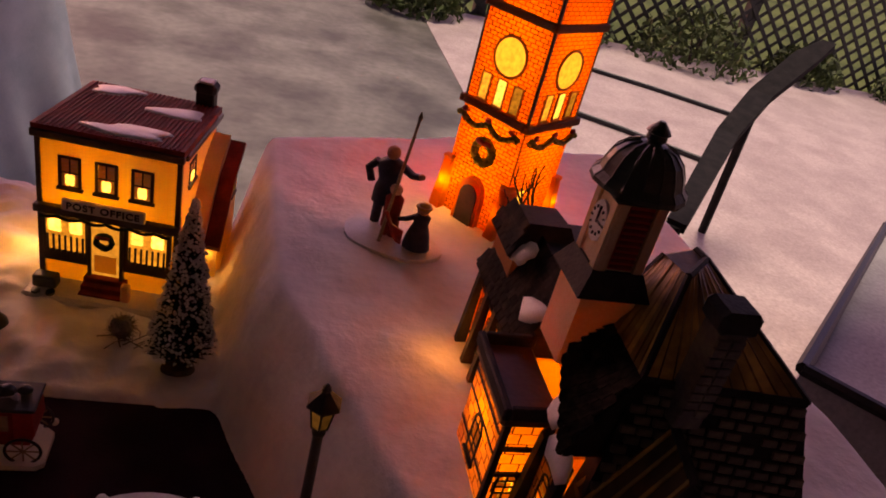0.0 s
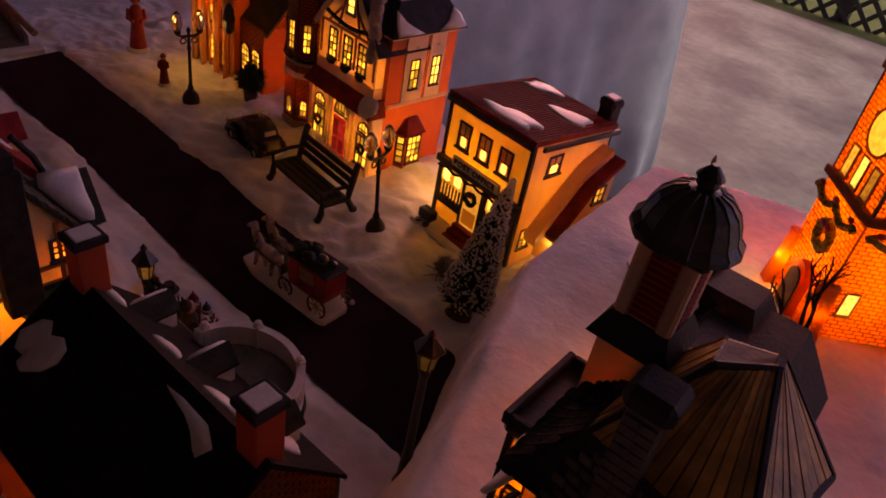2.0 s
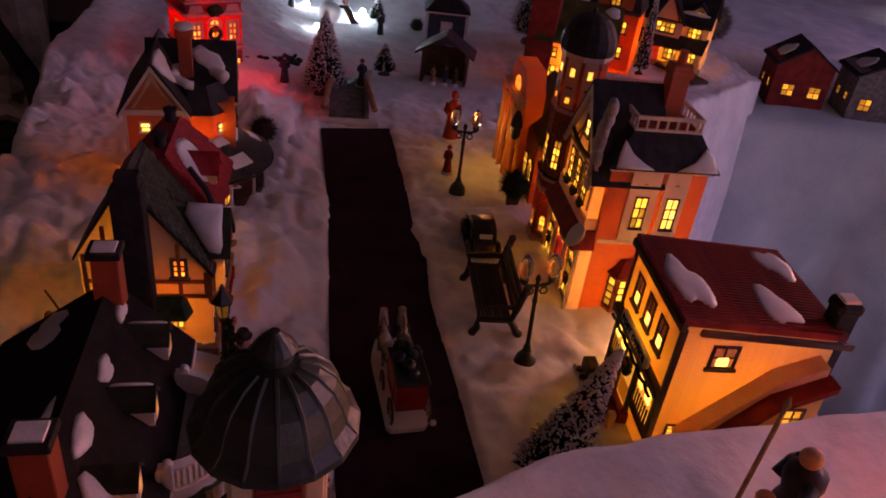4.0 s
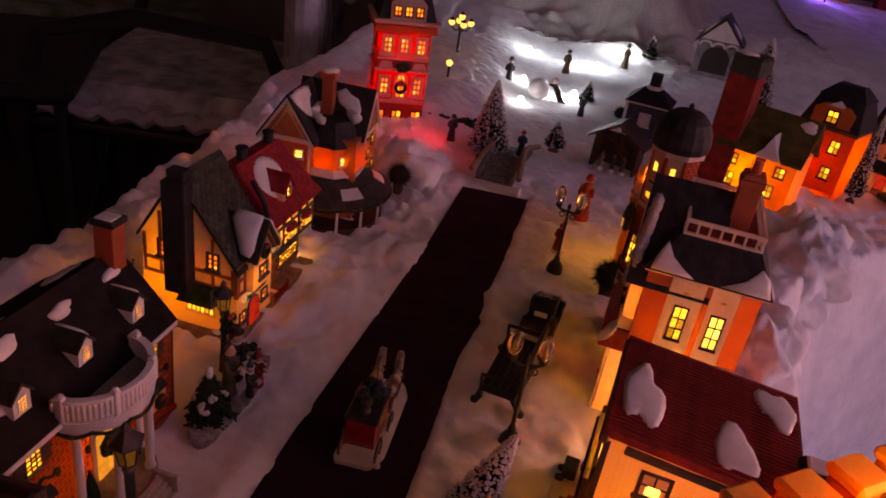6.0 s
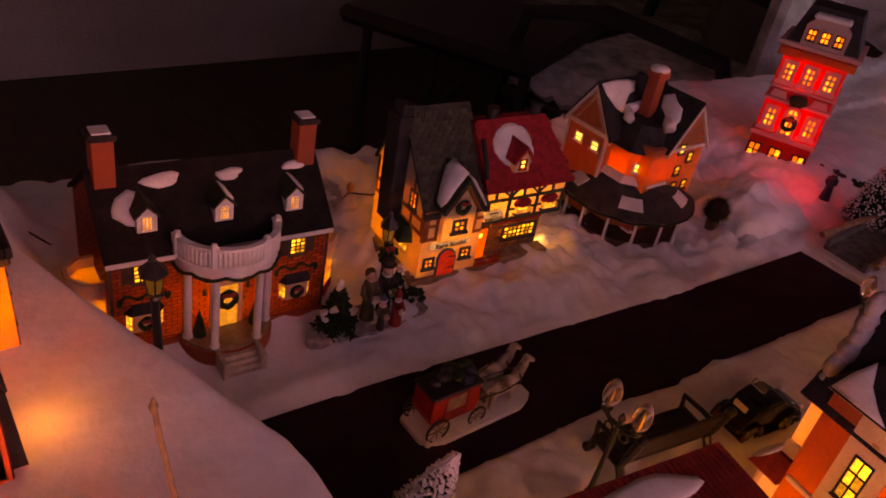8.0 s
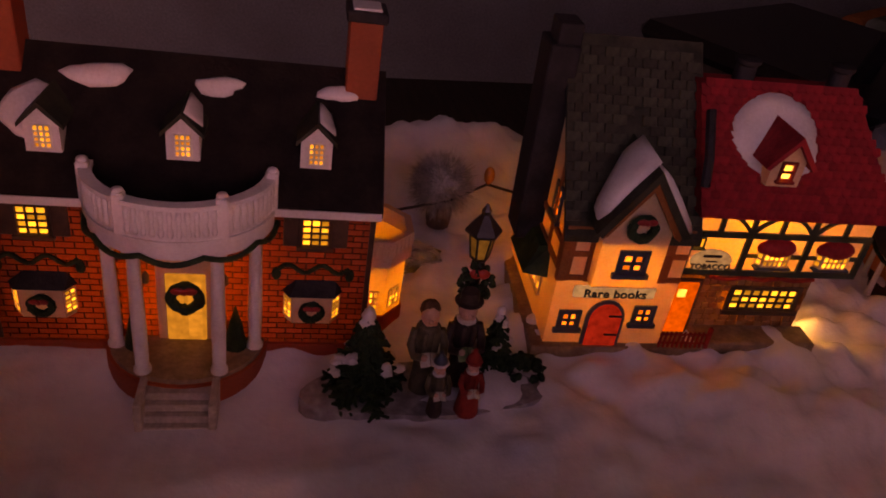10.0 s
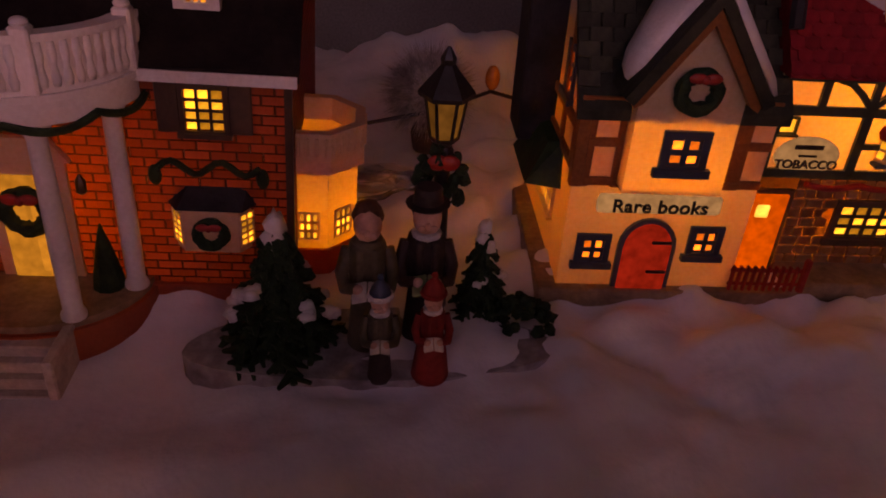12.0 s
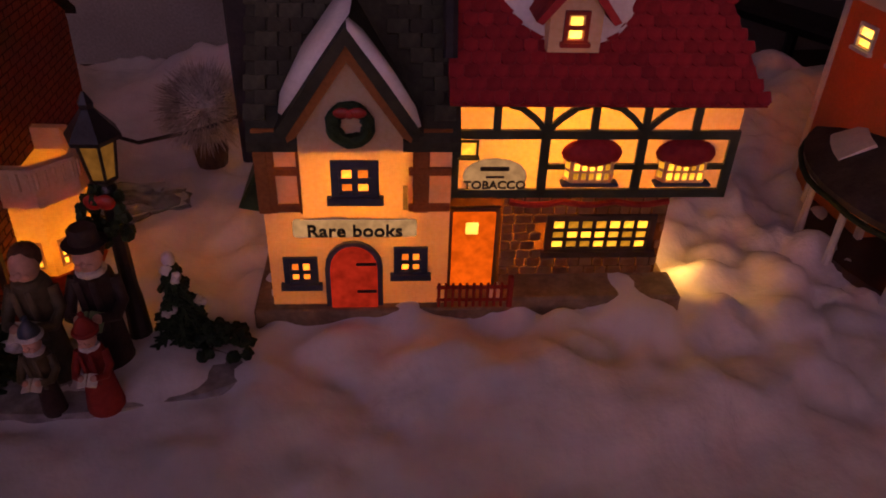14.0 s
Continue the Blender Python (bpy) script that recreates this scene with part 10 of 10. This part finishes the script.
edge_house("shop_house", 0.36, 0.05, 72, 0.16, 0.12, 0.13, 0.03, GREYST, DKROOF, GLOWSOFT, "dark grey porcelain shop on the sheet-covered table", [(-0.04, 0.03, 0.03, 0.03, 2, 2), (0.04, 0.03, 0.03, 0.03, 2, 2)])
edge_house("shop_house", 0.62, 0.06, 74, 0.18, 0.12, 0.16, 0.03, GLOWING, DKROOF, GLOWHOT, "golden porcelain shop front, brightly lit", [(-0.05, 0.02, 0.03, 0.035, 2, 2), (0.05, 0.02, 0.03, 0.035, 2, 2), (-0.05, 0.09, 0.03, 0.035, 2, 2), (0.0, 0.09, 0.03, 0.035, 2, 2), (0.05, 0.09, 0.03, 0.035, 2, 2)])
p = EA + ED * 0.446 - EN * 0.10
bulb(p.x, p.y, T2Z + 0.05, 0.25)
edge_house("shop_house", 0.16, 0.08, 70, 0.15, 0.12, 0.12, 0.04, REDROOF, DKROOF, GLOWSOFT, "dark red porcelain shop on the sheet-covered table", [(-0.03, 0.03, 0.03, 0.03, 2, 2), (0.04, 0.03, 0.03, 0.03, 2, 2)])
edge_house("fairground_house", 0.86, 0.06, 72, 0.17, 0.12, 0.08, 0.05, porc("pink_red_glaze", (0.5, 0.12, 0.14), 0.5, tint=(1.0, 0.08, 0.14)), DKROOF, GLOWRED, "pink-red porcelain booth glowing on the sheet-covered table", [(-0.04, 0.02, 0.03, 0.03, 2, 2), (0.04, 0.02, 0.03, 0.03, 2, 2)])
p = EA + ED * 0.62 - EN * 0.10
bulb(p.x, p.y, T2Z + 0.035, 0.15, (1.0, 0.10, 0.14))
edge_house("cream_house", 1.16, 0.07, 72, 0.20, 0.14, 0.16, 0.04, CREAM, DKROOF, GLOW, "cream porcelain house with yellow windows", [(-0.06, 0.04, 0.03, 0.05, 2, 2), (0.0, 0.04, 0.03, 0.05, 2, 2), (0.06, 0.04, 0.03, 0.05, 2, 2)])
boat = Solid().hull([(-0.05, -0.02, 0), (0.05, -0.02, 0), (0.05, 0.02, 0), (-0.05, 0.02, 0)], [(-0.075, -0.03, 0.03), (0.075, -0.03, 0.03), (0.075, 0.03, 0.03), (-0.075, 0.03, 0.03)])
p = EA + ED * 0.76 - EN * 0.02
single("model_sleigh", boat, GOLD, "small golden sleigh on the sheet's edge", "model sleigh", pose(p.x, p.y, T2Z + 0.004, 0, 0, 72), smooth=None)

# paved yard, seams, planting bed, trellis
single("ground", Solid().box(-30, 30, 1.9, 40, FLOORZ - 0.06, FLOORZ - 0.004), surf("lawn", (0.05, 0.075, 0.02), (0.10, 0.13, 0.04), 2, 0.9, 0.4, 40), "green lawn beyond the yard", "lawn", kind="structure", smooth=None)
single("pavement", Solid().box(-3.2, 1.25, 1.9, 4.35, FLOORZ - 0.05, FLOORZ), FLOORM, "polished grey floor with a soft sheen", "floor", kind="structure", smooth=None)
yard = single("pavement_yard", Solid().box(1.25, 9.0, 0.4, 4.5, FLOORZ - 0.05, FLOORZ + 0.004), PATIO, "pinkish concrete yard with dark seams", "yard", kind="structure", smooth=None)
for (x0, y0), (x1, y1) in (((1.62, 2.92), (2.36, 2.40)), ((2.13, 3.68), (2.94, 3.22)), ((1.83, 3.31), (2.13, 3.66))):
    d = (Vector((x1, y1, 0)) - Vector((x0, y0, 0)))
    n = Vector((-d.y, d.x, 0)).normalized() * 0.022
    z = FLOORZ + 0.004
    single("hose", Solid().tube([(x0, y0, z + 0.012), ((x0 + x1) / 2 + n.x, (y0 + y1) / 2 + n.y, z + 0.012), (x1, y1, z + 0.012)], 0.014, seg=8), IRON, "dark hose lying across the yard", "hose")
LAT = surf("dark_green_trellis", (0.03, 0.035, 0.025), (0.05, 0.055, 0.04), 20, 0.7, 0.2, 100)
tre = thing("trellis_fence", 0, 4.55, FLOORZ, 0, "dark diagonal trellis fence behind a planting bed", "fence")
ltA = Solid().slab(-0.014, 0.014, -0.004, 0.004, -0.66, 0.66, 0.002).mesh("lath", LAT)
for i in range(86):
    for k in (-1, 1):
        ob = new("lath", ltA)
        ob.parent = tre
        ob.matrix_basis = pose(-2.4 + i * 0.124, 0.005 * k, 0.42, 0, 45 * k, 0)
for i in range(6):
    part("post", Solid().slab(-2.3 + 2.0 * i - 0.04, -2.3 + 2.0 * i + 0.04, 0.01, 0.09, 0, 0.95, 0.004), LAT, tre)
leafm = surf("garden_leaves", (0.035, 0.06, 0.015), (0.09, 0.13, 0.04), 30, 0.6, 0.2, 200)
for i in range(7):
    rnd = random.Random(40 + i)
    x0, y0, rr = 1.2 + 1.0 * i, 4.30 + 0.12 * (i % 2), 0.22 + 0.10 * (i % 3) * 0.6
    v, f = [], []
    for k in range(900):
        a, b = rnd.uniform(0, 6.28), math.asin(rnd.uniform(-0.2, 1))
        c = Vector((math.cos(a) * math.cos(b) * 1.4, math.sin(a) * math.cos(b), math.sin(b))) * rr * rnd.uniform(0.55, 1.05)
        d, e = Vector((rnd.uniform(-1, 1), rnd.uniform(-1, 1), rnd.uniform(-1, 1))).normalized() * 0.035, Vector((rnd.uniform(-1, 1), rnd.uniform(-1, 1), rnd.uniform(-1, 1))).normalized() * 0.016
        o = len(v)
        v += [tuple(c - d), tuple(c + e), tuple(c + d), tuple(c - e)]
        f += [(o, o + 1, o + 2, o + 3)]
    me = bpy.data.meshes.new("shrub")
    me.from_pydata(v, [], f)
    me.materials.append(leafm)
    t = thing("shrub", x0, y0, FLOORZ + 0.05, 0, "leafy green shrub against the trellis", "shrub", "shrubs by the trellis")
    ob = new("foliage", me)
    ob.parent = t
    tagged(ob, "", "", "", "stuff")
    part("stems", Solid().tube([(0, 0, -0.06), (0.02, 0, 0.1), (0.05, 0.02, 0.2)], 0.012, 0.006).tube([(0, 0, -0.06), (-0.04, 0.02, 0.12)], 0.010, 0.005), TWIG, t)

# garden chair whose dark arm stands before the yard
gc = thing("garden_chair", 0, 0, 0, 0, "dark metal garden chair with a broad curved side rail", "chair")
MATBLACK = surf("matt_black_paint", (0.010, 0.010, 0.010), (0.022, 0.020, 0.020), 30, 0.9, 0.2, 200)
rail = [(1.263, 0.902, -0.30), (1.448, 1.145, -0.28), (1.663, 1.424, -0.24), (1.869, 1.634, -0.16), (2.092, 1.793, -0.05), (2.201, 1.854, 0.0)]
for k, (p, q) in enumerate(zip(rail, rail[1:])):
    w0, w1 = 0.030 + 0.006 * k, 0.036 + 0.006 * k - (0.03 if k == 4 else 0)
    lo = [(p[0] - w0 * 0.6, p[1] + w0 * 0.5, p[2] - 0.012), (p[0] + w0 * 0.6, p[1] - w0 * 0.5, p[2] - 0.012), (p[0] + w0 * 0.6, p[1] - w0 * 0.5, p[2] + 0.012), (p[0] - w0 * 0.6, p[1] + w0 * 0.5, p[2] + 0.012)]
    hi = [(q[0] - w1 * 0.6, q[1] + w1 * 0.5, q[2] - 0.012), (q[0] + w1 * 0.6, q[1] - w1 * 0.5, q[2] - 0.012), (q[0] + w1 * 0.6, q[1] - w1 * 0.5, q[2] + 0.012), (q[0] - w1 * 0.6, q[1] + w1 * 0.5, q[2] + 0.012)]
    part("side_rail", Solid().hull(lo, hi), MATBLACK, gc, "broad dark rail", smooth=None)
part("leg", Solid().tube([rail[0], (1.25, 0.89, FLOORZ)], 0.016), MATBLACK, gc)
part("leg", Solid().tube([rail[3], (1.95, 1.72, FLOORZ)], 0.016), MATBLACK, gc)
COVER = surf("grey_cover_cloth", (0.34, 0.33, 0.33), (0.44, 0.43, 0.43), 6, 0.85, 0.2, 100)
cb = thing("covered_box", 0, 0, 0, 0, "grey cloth-covered garden box with dark piping", "covered box")
q = [(1.332, 0.456), (1.85, -0.10), (2.55, 0.62), (2.101, 1.158)]
part("body", Solid().hull([(x, y, FLOORZ) for x, y in q], [(x, y, -0.34) for x, y in q]), COVER, cb, "grey cloth cover", smooth=None)
part("piping", Solid().tube([(x, y, -0.338) for x, y in q] + [(*q[0], -0.338)], 0.014), IRON, cb, "dark piping")
# shaded chairs on the dark side
PATT = surf("grey_white_print_cloth", (0.34, 0.35, 0.32), (0.78, 0.76, 0.72), 16, 0.85, 0.2, 200)
ch1 = thing("armchair", -1.38, -1.05, FLOORZ, 12, "black tube armchair with a printed grey cushion in shade", "chair")
s = Solid().slab(-0.34, 0.34, -0.30, 0.30, 0.40, 0.49, 0.03)
sc = part("seat_cushion", s, PATT, ch1, "grey-white printed cushion")
fr = [(-0.35, -0.31), (0.35, -0.31), (0.35, 0.31), (-0.35, 0.31), (-0.35, -0.31)]
ruf = []
for (x0, y0), (x1, y1) in zip(fr, fr[1:]):
    ruf += [(x0 + (x1 - x0) * k / 24, y0 + (y1 - y0) * k / 24, 0.425 + 0.010 * math.sin(k * 2.4)) for k in range(24)]
part("frill", Solid().tube(ruf, 0.022, seg=6), WHITE, sc, "white frilled edge")
for sx in (-1, 1):
    part("arm", Solid().tube([(sx * 0.38, -0.32, 0.0), (sx * 0.38, -0.34, 0.35), (sx * 0.38, -0.28, 0.62), (sx * 0.38, -0.05, 0.68), (sx * 0.38, 0.25, 0.66), (sx * 0.38, 0.32, 0.50), (sx * 0.38, 0.34, 0.0)], 0.022), IRON, ch1)
part("seat_frame", Solid().tube([(-0.38, -0.30, 0.39), (0.38, -0.30, 0.39), (0.38, 0.30, 0.39), (-0.38, 0.30, 0.39), (-0.38, -0.30, 0.39)], 0.018), IRON, ch1)
part("back", Solid().slab(-0.34, 0.34, 0.28, 0.36, 0.5, 1.0, 0.03), PATT, ch1, "printed back cushion", m=pose(0, 0, 0))
ch2 = thing("chair", -1.95, -1.75, FLOORZ, 30, "dark chair draped with a green and orange printed cloth", "chair")
part("seat_cloth", Solid().slab(-0.45, 0.45, -0.35, 0.35, 0.46, 0.52, 0.02), surf("green_print_cloth", (0.10, 0.13, 0.05), (0.28, 0.30, 0.24), 14, 0.85, 0.2, 100), ch2, "green printed cloth")
part("cloth_border", Solid().slab(-0.47, 0.47, -0.40, -0.34, 0.45, 0.515, 0.01), surf("orange_cloth", (0.40, 0.13, 0.04), (0.5, 0.18, 0.06), 20, 0.85), ch2, "orange cloth border")
for x, y in ((-0.4, -0.3), (0.4, -0.3), (0.4, 0.3), (-0.4, 0.3)):
    part("leg", Solid().tube([(x, y, 0), (x, y, 0.47)], 0.02), IRON, ch2)
ch3 = thing("rocker_frame", -0.95, -1.75, FLOORZ, 25, "black curved rocker frame on the dark floor", "chair")
part("runner", Solid().tube([(-0.5, 0, 0.10), (-0.25, 0, 0.03), (0.0, 0, 0.015), (0.25, 0, 0.03), (0.5, 0, 0.10)], 0.018), IRON, ch3)
part("runner", Solid().tube([(-0.5, 0.5, 0.10), (-0.25, 0.5, 0.03), (0.0, 0.5, 0.015), (0.25, 0.5, 0.03), (0.5, 0.5, 0.10)], 0.018), IRON, ch3)
for y in (0, 0.5):
    part("upright", Solid().tube([(-0.2, y, 0.03), (-0.2, y, 0.5)], 0.016), IRON, ch3)
    part("upright", Solid().tube([(0.25, y, 0.03), (0.25, y, 0.5)], 0.016), IRON, ch3)
part("seat", Solid().slab(-0.3, 0.35, -0.05, 0.55, 0.48, 0.53, 0.02), IRON, ch3)
